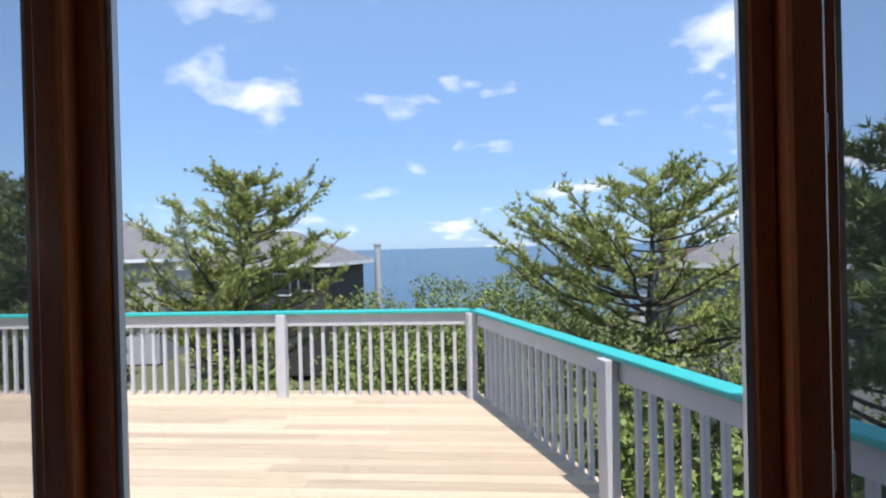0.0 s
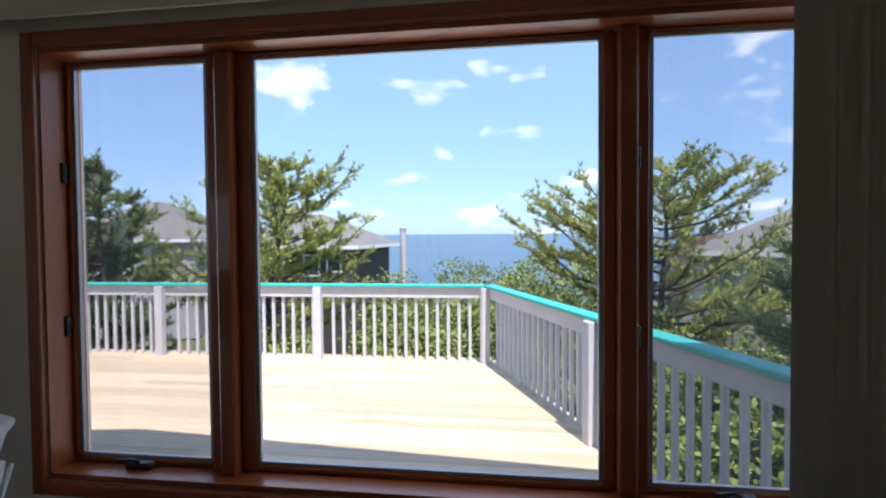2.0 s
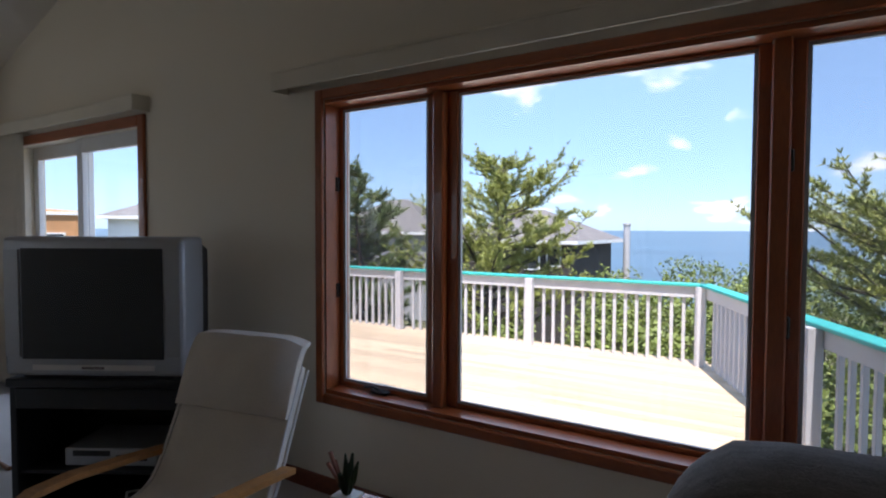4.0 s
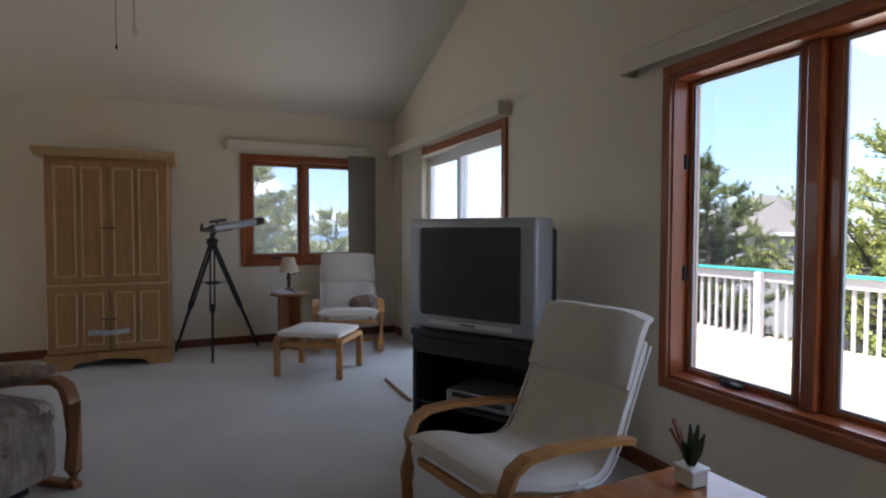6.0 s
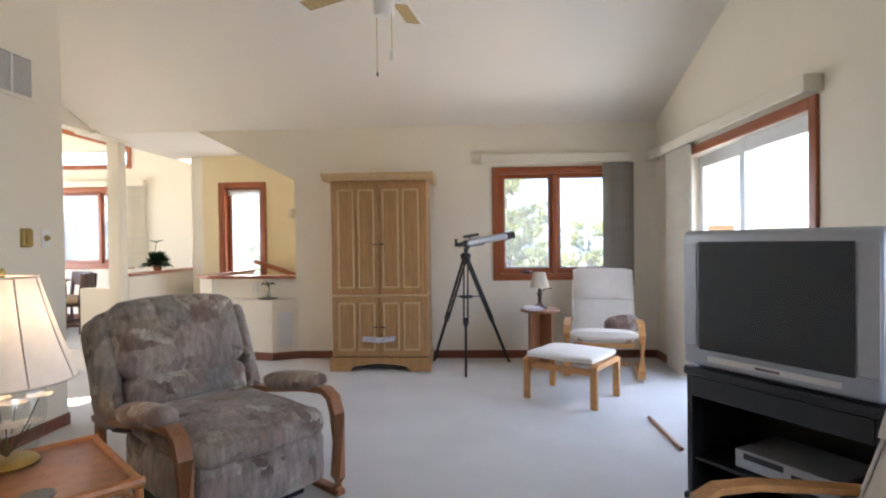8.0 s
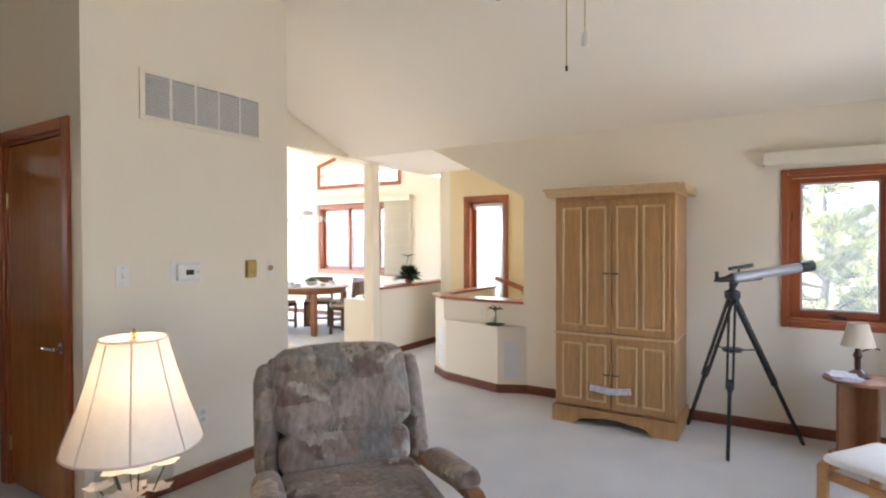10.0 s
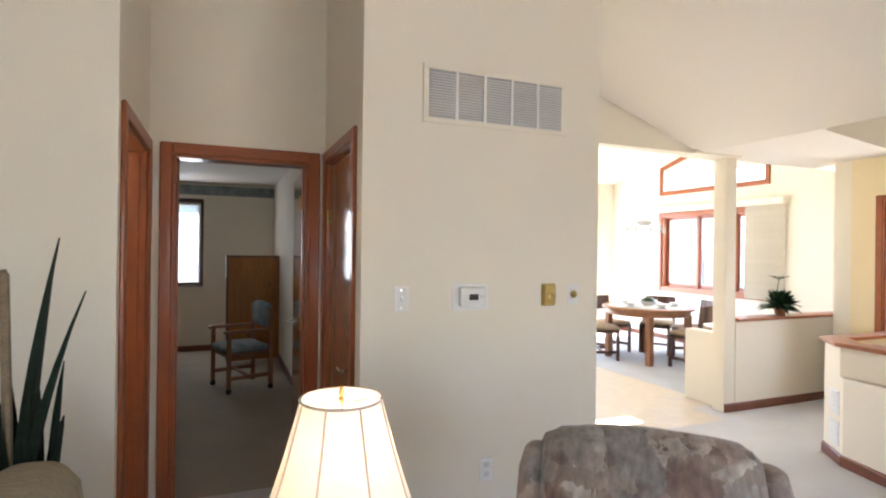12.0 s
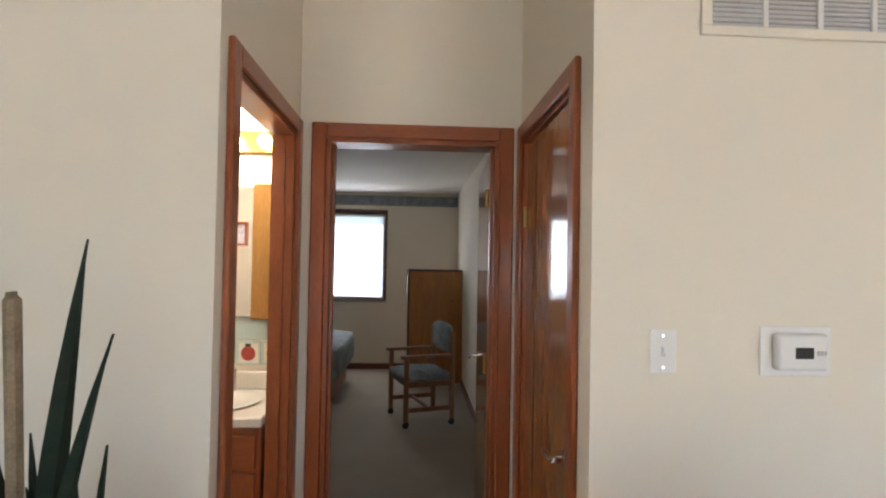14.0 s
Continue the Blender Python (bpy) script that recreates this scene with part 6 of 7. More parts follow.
def big_lamp():
    l = thing("table_lamp", pose(-1.068, 0.610, 0.410), "lit lamp with glass flower-filled base and white shade", "lamp")
    part("foot", lathe([(0.095, 0), (0.10, 0.008), (0.085, 0.022), (0.075, 0.025)], 24), M_BRASS, l, "brass foot", True)
    prof = [(0.080, 0.026), (0.098, 0.06), (0.118, 0.13), (0.126, 0.20), (0.122, 0.265), (0.098, 0.315), (0.038, 0.335)]
    g = part("glass_jar", lathe(prof, 24, closed=False), M_VASE, l, "clear glass jar", True)
    g.visible_shadow = False
    st = bmesh.new()
    random.seed(41)
    fl = bmesh.new()
    for i in range(14):
        tip = Vector((random.uniform(-0.09, 0.09), random.uniform(-0.09, 0.09), random.uniform(0.10, 0.29)))
        tube([(0, 0, 0.03), tip * 0.6, tip], 0.002, 4, st)
        for k in range(6):
            a = k * 1.047 + i
            c = tip + Vector((math.cos(a) * 0.032, math.sin(a) * 0.032, 0.004))
            v = [fl.verts.new(tip), fl.verts.new(c + Vector((-math.sin(a), math.cos(a), 0.3)) * 0.02), fl.verts.new(c + Vector((math.cos(a), math.sin(a), 0.5)) * 0.02), fl.verts.new(c - Vector((-math.sin(a), math.cos(a), -0.3)) * 0.02)]
            fl.faces.new(v)
    part("stems", st, M_LEAF, l, "green silk stems")
    part("silk_flowers", fl, M_PETAL, l, "pale pink silk flowers")
    part("cap", lathe([(0.04, 0.333), (0.042, 0.34), (0.03, 0.357), (0.012, 0.365), (0.01, 0.425)], 16), M_BRASS, l, "brass cap and stem", True)
    part("harp", tube([(0.0, 0.015, 0.395), (0.0, 0.07, 0.475), (0.0, 0.075, 0.575), (0.0, 0.0, 0.685), (0.0, -0.075, 0.575), (0.0, -0.07, 0.475), (0.0, -0.015, 0.395)], 0.0025, 5), M_BRASS, l)
    part("bulb", lathe([(0.012, 0.425), (0.014, 0.445), (0.03, 0.495), (0.028, 0.525), (0.012, 0.542), (0.002, 0.545)], 14), M_BULB, l, "glowing bulb", True)
    n = 8
    sh = bmesh.new()
    rows = [(0.226, 0.312), (0.222, 0.330), (0.206, 0.375), (0.176, 0.46), (0.145, 0.56), (0.120, 0.65), (0.108, 0.695)]
    rings = [[sh.verts.new((r * math.cos(2 * math.pi * k / 48), r * math.sin(2 * math.pi * k / 48), z)) for k in range(48)] for r, z in rows]
    for a, b in zip(rings, rings[1:]):
        for i in range(48):
            sh.faces.new((a[i], a[(i + 1) % 48], b[(i + 1) % 48], b[i]))
    s = part("shade", sh, M_SHADE, l, "white bell shade glowing from inside", True)
    for k in range(n):
        q = 2 * math.pi * (k + 0.3) / n
        part("rib", tube([(r * 1.004 * math.cos(q), r * 1.004 * math.sin(q), z) for r, z in rows], 0.0035, 4), M_RIB, s)
    for r, z in (rows[0], rows[-1]):
        part("trim", tube([(r * math.cos(2 * math.pi * k / 40), r * math.sin(2 * math.pi * k / 40), z) for k in range(41)], 0.0045, 5), M_RIB, s)
    part("spider", tube([(-0.107, 0, 0.687), (0, 0, 0.683), (0.107, 0, 0.687)], 0.002, 4), M_BRASS, l)
    part("spider", tube([(0, -0.107, 0.687), (0, 0, 0.683), (0, 0.107, 0.687)], 0.002, 4), M_BRASS, l)
    part("finial", lathe([(0.006, 0.685), (0.010, 0.693), (0.005, 0.701), (0.009, 0.711), (0.006, 0.723), (0.001, 0.730)], 10), M_BRASS, l, "brass finial", True)


big_lamp()
lamp = new("lamp_light", bpy.data.lights.new("lamp_light", "POINT"))
lamp.data.energy, lamp.data.color, lamp.data.shadow_soft_size = 0.36, (1.0, 0.78, 0.52), 0.03
lamp.location = (-1.068, 0.610, 0.41 + 0.565)


# table by the window with a plant and a glass
ct = thing("rattan_table", pose(0.345, 3.30, 0.045, 0, 0, 3), "polished orange wood end table below the window", "table")
for sx in (-1, 1):
    for sy in (-1, 1):
        part("leg", tube([(sx * 0.25, sy * 0.21, -0.045), (sx * 0.25, sy * 0.21, 0.44)], 0.018, 8), M_TEAK, ct, "", True)
for s in (-1, 1):
    part("apron", box(-0.22, 0.22, s * 0.21 - 0.01, s * 0.21 + 0.01, 0.38, 0.448, 0.003), M_TEAK, ct)
    part("apron", box(s * 0.25 - 0.01, s * 0.25 + 0.01, -0.18, 0.18, 0.38, 0.448, 0.003), M_TEAK, ct)
part("tabletop", box(-0.285, 0.285, -0.25, 0.25, 0.448, 0.475, 0.010), M_TOPWOOD, ct, "polished orange wood top")
pp = thing("potted_plant", pose(0.16, 3.42, 0.521), "small succulent with pink flower stalks in a white pot", "plant")
part("pot", join(box(-0.03, 0.03, -0.03, 0.03, 0.0, 0.045, 0.004), box(-0.034, 0.034, -0.034, 0.034, 0.04, 0.05, 0.003)), M_POT_W, pp, "small square white pot")
random.seed(8)
lv = bmesh.new()
for i in range(9):
    a = i * 2.4
    L = random.uniform(0.06, 0.11)
    o = Vector((math.cos(a) * 0.35, math.sin(a) * 0.35, 1)).normalized()
    tube([Vector((0, 0, 0.045)), o * L * 0.5 + Vector((0, 0, 0.045)), o * L + Vector((0, 0, 0.045))], [0.008, 0.012, 0.003], 5, lv)
part("leaves", lv, M_LEAF, pp, "", True)
fs = bmesh.new()
for a, h in ((3.4, 0.12), (3.9, 0.10), (3.0, 0.09)):
    tube([(0, 0, 0.045), (0.02 * math.cos(a), 0.02 * math.sin(a), 0.08), (0.05 * math.cos(a), 0.05 * math.sin(a), h + 0.04)], [0.004, 0.004, 0.007], 5, fs)
part("flower_stalks", fs, mat("dusty_pink_flower", (0.36, 0.16, 0.11), 0.7, var=0.2), pp, "dusty pink flower stalks")
gl = thing("glass_bowl", pose(0.45, 3.46, 0.521), "clear cut-glass bowl on the table below the window", "bowl")
g = part("bowl", lathe([(0.03, 0.0), (0.045, 0.015), (0.058, 0.055), (0.055, 0.055), (0.042, 0.018), (0.028, 0.006)], 20, closed=False), M_VASE, gl, "", True)
g.visible_shadow = False

# grey sofa under the window's far end and the corduroy sofa by the alcove
sf = thing("sofa", pose(1.69, 3.30, 0, 0, 0, 180), "grey woven sofa with a rounded back below the window", "sofa")
part("back_cushion", cushion(-0.75, 0.72, -0.32, 0.03, 0.26, 0.90, 0.02, 0.172, 14, 31), M_GREYFAB, sf, "", True)
part("seat_cushion", cushion(-0.75, 0.72, -0.02, 0.45, 0.22, 0.46, 0.03, 0.06, 8, 32), M_GREYFAB, sf, "", True)
part("base", box(-0.74, 0.71, -0.40, 0.42, 0.05, 0.24, 0.02), M_GREYFAB, sf)
for x in (-0.7, 0.66):
    for y in (-0.36, 0.36):
        part("foot", box(x - 0.03, x + 0.03, y - 0.03, y + 0.03, 0, 0.05), M_DARKWOOD, sf)
cs = thing("sofa", pose(0.33, 0.47, 0, 0, 0, 0), "beige ribbed corduroy sofa back beside the lamp", "sofa")
part("arm", cushion(-0.72, -0.46, -0.42, 0.42, 0.06, 0.86, 0.03, 0.10, 12, 35), M_CORD, cs, "", True)
part("back_cushion", cushion(-0.70, 0.75, -0.45, -0.20, 0.20, 0.80, 0.04, 0.10, 9, 36), M_CORD, cs, "", True)
part("seat_cushion", cushion(-0.48, 0.75, -0.22, 0.42, 0.15, 0.46, 0.03, 0.06, 8, 37), M_CORD, cs, "", True)
for x in (-0.66, 0.68):
    for y in (-0.38, 0.36):
        part("foot", box(x - 0.03, x + 0.03, y - 0.03, y + 0.03, 0, 0.09), M_DARKWOOD, cs)


def snake_plant():
    p = thing("snake_plant", pose(-0.17, -0.16, 0), "tall snake plant in a pot beside the wall", "plant")
    part("pot", lathe([(0.12, 0), (0.16, 0.30), (0.175, 0.33), (0.165, 0.36), (0.15, 0.36), (0.14, 0.30)], 22), M_TERRA, p, "terracotta pot", True)
    part("soil", lathe([(0.01, 0.30), (0.14, 0.301), (0.14, 0.31), (0.01, 0.315)], 16), M_BARK, p)
    random.seed(61)
    tall = [((0.03, 0.02), (-0.10, 0.09), 1.53, 0.034), ((0.03, 0.05), (-0.19, 0.16), 1.36, 0.024), ((0.03, 0.0), (0.12, 0.05), 1.22, 0.028)]
    for i in range(26):
        a = i * 0.9
        tall.append(((0.05 * math.cos(a), 0.05 * math.sin(a)), (0.11 * math.cos(a), 0.10 * math.sin(a) * 0.7 + 0.03), random.uniform(0.75, 1.17), random.uniform(0.02, 0.03)))
    for i, (b, e, h, w) in enumerate(tall):
        bm = bmesh.new()
        n = 9
        L, R, F, Bk = [], [], [], []
        tw = random.uniform(-0.5, 0.5) + (0.2 if i < 3 else i)
        for k in range(n + 1):
            f = k / n
            bend = f ** 1.8
            c = Vector((b[0] + (e[0] - b[0]) * bend, b[1] + (e[1] - b[1]) * bend, 0.30 + (h - 0.30) * f))
            half = w * (0.55 + 0.9 * f - 1.42 * f ** 3) if k < n else 0.001
            a = tw + 0.8 * f
            s, nn = Vector((math.cos(a), math.sin(a), 0)), Vector((-math.sin(a), math.cos(a), 0))
            L.append(bm.verts.new(c - s * half))
            R.append(bm.verts.new(c + s * half))
            F.append(bm.verts.new(c + nn * (half * 0.35 + 0.001)))
            Bk.append(bm.verts.new(c + nn * (half * 0.35 + 0.005)))
        for k in range(n):
            bm.faces.new((L[k], F[k], F[k + 1], L[k + 1]))
            bm.faces.new((F[k], R[k], R[k + 1], F[k + 1]))
            bm.faces.new((R[k], Bk[k], Bk[k + 1], R[k + 1]))
            bm.faces.new((Bk[k], L[k], L[k + 1], Bk[k + 1]))
        part("leaf", bm, M_SNAKE, p, "", True)
    part("stake", tube([(0.03, 0.03, 0.32), (0.045, 0.04, 0.9), (0.055, 0.06, 1.41), (0.056, 0.062, 1.425)], [0.014, 0.015, 0.016, 0.010], 8), M_STICK, p, "dry cane stake", True)


snake_plant()


# ---- on the thermostat wall ----
def wall_vent():
    v = thing("return_air_vent", pose(-2.08, BY, 0, 0, 0, 0), "wide white return-air vent of five louvred panels", "vent")
    W, z0, z1 = 0.39, 2.15, 2.40
    # Flat sheet on the wall; the shade between the louvres is its grey.
    part("backing", box(-W + 0.004, W - 0.004, 0.0005, 0.003, z0 + 0.004, z1 - 0.004), M_DUCT, v, "grey sheet with the duct's shade in its colour")
    part("frame", box(-W - 0.025, W + 0.025, 0.0005, 0.01, z1 - 0.006, z1 + 0.02, 0.002), M_WALL, v)
    part("frame", box(-W - 0.025, W + 0.025, 0.0005, 0.01, z0 - 0.02, z0 + 0.006, 0.002), M_WALL, v)
    for s in (-1, 1):
        part("frame", box(min(s * (W - 0.006), s * (W + 0.025)), max(s * (W - 0.006), s * (W + 0.025)), 0.0005, 0.0098, z0 + 0.006, z1 - 0.006, 0.002), M_WALL, v)
    for k in range(1, 5):
        x = -W + k * 2 * W / 5
        part("divider", box(x - 0.007, x + 0.007, 0.0005, 0.0105, z0 + 0.006, z1 - 0.006), M_WHITE, v)
    me = mesh_of("slat", prism([(0.002, -0.004), (0.010, -0.009), (0.0105, -0.007), (0.003, 0.0005)], "x", -W / 5 + 0.009, W / 5 - 0.009), M_GRILLE)
    for k in range(5):
        for j in range(17):
            o = new("slat", me)
            o.parent = v
            o.matrix_local = pose(-W + (2 * k + 1) * W / 5, 0, z0 + 0.017 + j * 0.0135, -14, 0, 0)


wall_vent()


def plate(name, x, z, w, h, label, category, material=None):
    t = thing(name, pose(x, BY, z, 0, 0, 0), label, category)
    part("plate", box(-w / 2, w / 2, 0.0005, 0.006, -h / 2, h / 2, 0.002), material or M_WHITE, t)
    return t


sw = plate("light_switch", -1.566, 1.268, 0.072, 0.118, "white toggle light switch plate", "light switch")
part("toggle_slot", box(-0.006, 0.006, 0.006, 0.0075, -0.014, 0.014), M_GRILLE, sw)
part("toggle", box(-0.004, 0.004, 0.007, 0.018, -0.002, 0.012, 0.001), M_WHITE, sw)
for z in (-0.042, 0.042):
    part("screw", box(-0.003, 0.003, 0.006, 0.0075, z - 0.003, z + 0.003), M_CHROME, sw)
th = plate("thermostat", -1.935, 1.272, 0.20, 0.135, "white digital thermostat on an oval back plate", "thermostat")
part("case", box(-0.075, 0.07, 0.006, 0.036, -0.05, 0.05, 0.012, segs=3), M_WHITE, th, "", True)
part("display", box(-0.028, 0.022, 0.0361, 0.0375, -0.016, 0.014), M_SHADOWGAP, th, "dark liquid-crystal display")
for k in range(3):
    part("button", box(-0.04 - k * 0.010 - 0.004, -0.04 - k * 0.010 + 0.003, 0.0361, 0.039, -0.006, 0.006, 0.001), M_GRILLE, th)
bt = plate("thermostat", -2.395, 1.272, 0.085, 0.12, "square brass-coloured dial thermostat", "thermostat", M_BRASS)
part("cover", box(-0.036, 0.036, 0.006, 0.026, -0.052, 0.052, 0.005), M_BRASS, bt)
dl = part("dial", lathe([(0.020, 0), (0.020, 0.006), (0.016, 0.009)], 18), M_BRASS, bt, "round brass dial", True)
dl.matrix_local = pose(0, 0.026, -0.012, -90, 0, 0)
dm = plate("dimmer_switch", -2.555, 1.272, 0.07, 0.115, "white plate with a brass dimmer knob", "light switch")
kn = part("knob", lathe([(0.020, 0), (0.020, 0.006), (0.013, 0.010), (0.012, 0.022), (0.009, 0.025)], 16), M_BRASS, dm, "brass rotary knob", True)
kn.matrix_local = pose(0, 0.006, 0, -90, 0, 0)
for (ox, oy, oz, rz) in ((-2.034, BY, 0.385, 0),):
    t = thing("wall_outlet", pose(ox, oy, oz, 0, 0, rz), "white double wall outlet", "outlet")
    part("plate", box(-0.036, 0.036, 0.0005, 0.006, -0.058, 0.058, 0.002), M_WHITE, t)
    for z in (-0.024, 0.024):
        part("socket", box(-0.016, 0.016, 0.006, 0.008, z - 0.014, z + 0.014, 0.001), M_GRILLE, t)
for (ox, oy, oz, rz) in ((-5.85, -1.80, 0.36, 0), (-4.8505, 0.02, 0.74, -90)):
    t = thing("wall_outlet", pose(ox, oy, oz, 0, 0, rz), "cream wall outlet on the half wall", "outlet")
    part("plate", box(-0.036, 0.036, 0.0005, 0.006, -0.058, 0.058, 0.002), M_WHITE, t)
    part("socket", box(-0.014, 0.014, 0.006, 0.008, -0.035, 0.035, 0.001), M_VAL, t)


def ceiling_fan():
    x, y, z = -2.17, 1.87, 2.615
    f = thing("ceiling_fan", pose(x, y, 0), "white ceiling fan with pull chains and pale blades", "ceiling fan")
    top = roof_z(x)
    part("canopy", lathe([(0.07, top - z - 0.07 + z), (0.075, top + 0.02)], 18), M_WHITE, f, "", True)
    part("down_rod", tube([(0, 0, z + 0.10), (0, 0, top - 0.05)], 0.012, 8), M_WHITE, f, "", True)
    part("motor", lathe([(0.03, z + 0.18), (0.11, z + 0.15), (0.13, z + 0.10), (0.13, z + 0.04), (0.10, z + 0.01), (0.05, z - 0.0)], 24), M_WHITE, f, "", True)
    part("switch_housing", lathe([(0.055, z + 0.005), (0.06, z - 0.02), (0.06, z - 0.12), (0.045, z - 0.14), (0.01, z - 0.145)], 20), M_WHITE, f, "", True)
    for k in range(5):
        a = math.radians(k * 72 + 26)
        m = Matrix.Rotation(a, 4, "Z") @ Matrix.Translation((0, 0, z + 0.05)) @ Matrix.Rotation(radians(11), 4, "X")
        part("blade_iron", moved(box(0.11, 0.24, -0.02, 0.02, -0.006, 0.004, 0.003), m), M_WHITE, f)
        bl = moved(prism([(0.20, -0.055), (0.62, -0.072), (0.66, -0.05), (0.66, 0.05), (0.62, 0.072), (0.20, 0.055)], "z", 0.005, 0.013, 0.002), m)
        part("blade", bl, M_WHITE, f, "white fan blade")
        part("blade_inlay", moved(box(0.30, 0.60, -0.048, 0.048, 0.0025, 0.0048), m), M_CANE, f, "woven cane inlay under the blade")
    for dx, dy, zl, knob in ((0.02, 0.045, 2.265, True), (-0.02, -0.045, 2.165, False)):
        c = part("pull_chain", tube([(dx, dy, z - 0.13), (dx, dy, zl)], 0.0022, 5), M_BRASS, f)
        if knob:
            part("pull_knob", lathe([(0.004, zl + 0.02), (0.010, zl + 0.005), (0.016, zl - 0.03), (0.013, zl - 0.045), (0.003, zl - 0.05)], 12, at=(dx, dy, 0)), M_WHITE, c, "white porcelain pull", True)
        else:
            part("pull_knob", lathe([(0.003, zl + 0.008), (0.006, zl), (0.005, zl - 0.014), (0.002, zl - 0.016)], 8, at=(dx, dy, 0)), M_BLACKP, c, "small dark pull", True)


ceiling_fan()
# loose stick on the carpet by the sliding door
solid("wooden_bar", tube([(-2.86, 3.53, 0.012), (-2.30, 3.53, 0.012)], 0.012, 8), M_REDWOOD, "wooden security bar lying on the carpet", "bar", smooth=True)


# ---- stair, half wall and dining room things ----
def leafy(name, m, label, count, reach, seed, pot=None):
    p = thing(name, m, label, "plant")
    if pot:
        part("pot", lathe([(pot * 0.7, 0), (pot, pot * 1.1), (pot * 1.05, pot * 1.2), (pot * 0.9, pot * 1.2), (pot * 0.85, pot * 1.0)], 16), M_TERRA, p, "", True)
    random.seed(seed)
    bm = bmesh.new()
    h0 = pot * 1.1 if pot else 0.0
    for i in range(count):
        a, e = random.uniform(0, 6.283), random.uniform(0.1, 1.3)
        L = reach * random.uniform(0.5, 1.0)
        d = Vector((math.cos(a) * math.cos(e), math.sin(a) * math.cos(e), math.sin(e)))
        s = Vector((-math.sin(a), math.cos(a), 0)) * random.uniform(0.018, 0.032)
        b = Vector((0, 0, h0))
        mid, tip = b + d * L * 0.6, b + d * L - Vector((0, 0, L * 0.25))
        bm.faces.new([bm.verts.new(b), bm.verts.new(mid - s), bm.verts.new(tip), bm.verts.new(mid + s)])
    part("leaves", bm, M_LEAF, p, "dark green leaves")
    return p


hp = leafy("potted_plant", pose(-6.02, -1.735, 0.886), "bushy dark green plant in a saucer on the half wall", 240, 0.29, 71, 0.06)
st = bmesh.new()
tube([(0.05, 0, 0.1), (0.06, 0.01, 0.25), (0.04, 0.02, 0.40)], [0.006, 0.005, 0.004], 5, st)
for a in range(6):
    q = a * 1.05
    tube([(0.045, 0.018, 0.37), (0.045 + 0.09 * math.cos(q), 0.018 + 0.09 * math.sin(q), 0.40)], [0.008, 0.002], 4, st)
part("tall_stem", st, M_LEAF, hp, "tall thin stem with a leaf rosette")
oc = thing("orchid_pot", pose(-4.765, 0.20, 0.632), "small dark potted plant on the white cabinet", "plant")
part("saucer", lathe([(0.08, 0), (0.10, 0.008), (0.10, 0.012), (0.02, 0.010)], 18), M_LEAF, oc, "green saucer", True)
g = part("vase", lathe([(0.03, 0.012), (0.04, 0.05), (0.03, 0.08), (0.028, 0.08)], 14, closed=False), M_VASE, oc, "clear glass vase", True)
g.visible_shadow = False
sb = bmesh.new()
tube([(0, 0, 0.02), (0.01, 0.02, 0.12), (-0.01, -0.03, 0.2)], [0.006, 0.006, 0.004], 5, sb)
for q in (0.4, 2.0, 3.4, 4.6):
    tube([(0, 0.0, 0.14), (0.05 * math.cos(q), 0.05 * math.sin(q), 0.17), (0.08 * math.cos(q), 0.08 * math.sin(q), 0.15)], [0.004, 0.012, 0.003], 5, sb)
part("foliage", sb, M_LEAF, oc, "dark twisted leaves")
sc = thing("wall_sconce", pose(-6.42, -0.06, 1.62, 0, 0, -90), "small cream wall sconce in the stairwell", "wall lamp")
part("back_plate", box(-0.04, 0.04, 0.0005, 0.012, -0.07, 0.07, 0.003), M_WHITE, sc)
part("shade", lathe([(0.045, -0.06), (0.055, 0.06), (0.052, 0.06), (0.042, -0.058)], 14, at=(0, 0.065, 0), closed=False), M_SHADE_OFF, sc, "cream glass shade", True)
part("arm", tube([(0, 0.01, -0.04), (0, 0.065, -0.06)], 0.008, 6), M_BRASS, sc)


def dining_chair(m):
    c = thing("dining_chair", m, "dark wood dining chair with a tan seat", "chair", "chairs round the dining table")
    for s in (-1, 1):
        x = s * 0.20
        part("leg", tube([(x, -0.20, 0), (x, -0.20, 0.45), (x, -0.245, 0.82)], 0.02, flat=(0.035, 0.045)), M_DARKWOOD, c)
        part("leg", box(x - 0.02, x + 0.02, 0.17, 0.21, 0, 0.43, 0.004), M_DARKWOOD, c)
        part("side_stretcher", box(x - 0.012, x + 0.012, -0.18, 0.17, 0.10, 0.14, 0.003), M_DARKWOOD, c)
        part("seat_rail", box(x - 0.012, x + 0.012, -0.18, 0.17, 0.38, 0.43, 0.003), M_DARKWOOD, c)
    part("stretcher", box(-0.19, 0.19, -0.015, 0.015, 0.105, 0.135, 0.003), M_DARKWOOD, c)
    part("seat_rail", box(-0.18, 0.18, 0.178, 0.20, 0.38, 0.43, 0.003), M_DARKWOOD, c)
    part("seat_rail", box(-0.18, 0.18, -0.205, -0.185, 0.38, 0.43, 0.003), M_DARKWOOD, c)
    part("seat", cushion(-0.215, 0.215, -0.20, 0.22, 0.43, 0.475, 0.015, 0.02, 5, 3), M_SEATFAB, c, "tan padded seat", True)
    part("backrest", moved(prism([(-0.205, 0.0), (-0.10, -0.025), (0.10, -0.025), (0.205, 0.0), (0.205, 0.02), (0.10, -0.005), (-0.10, -0.005), (-0.205, 0.02)], "z", 0.62, 0.83), pose(0, -0.235, 0, 0, 0, 0)), M_DARKWOOD, c, "curved dark wood back panel")
    return c


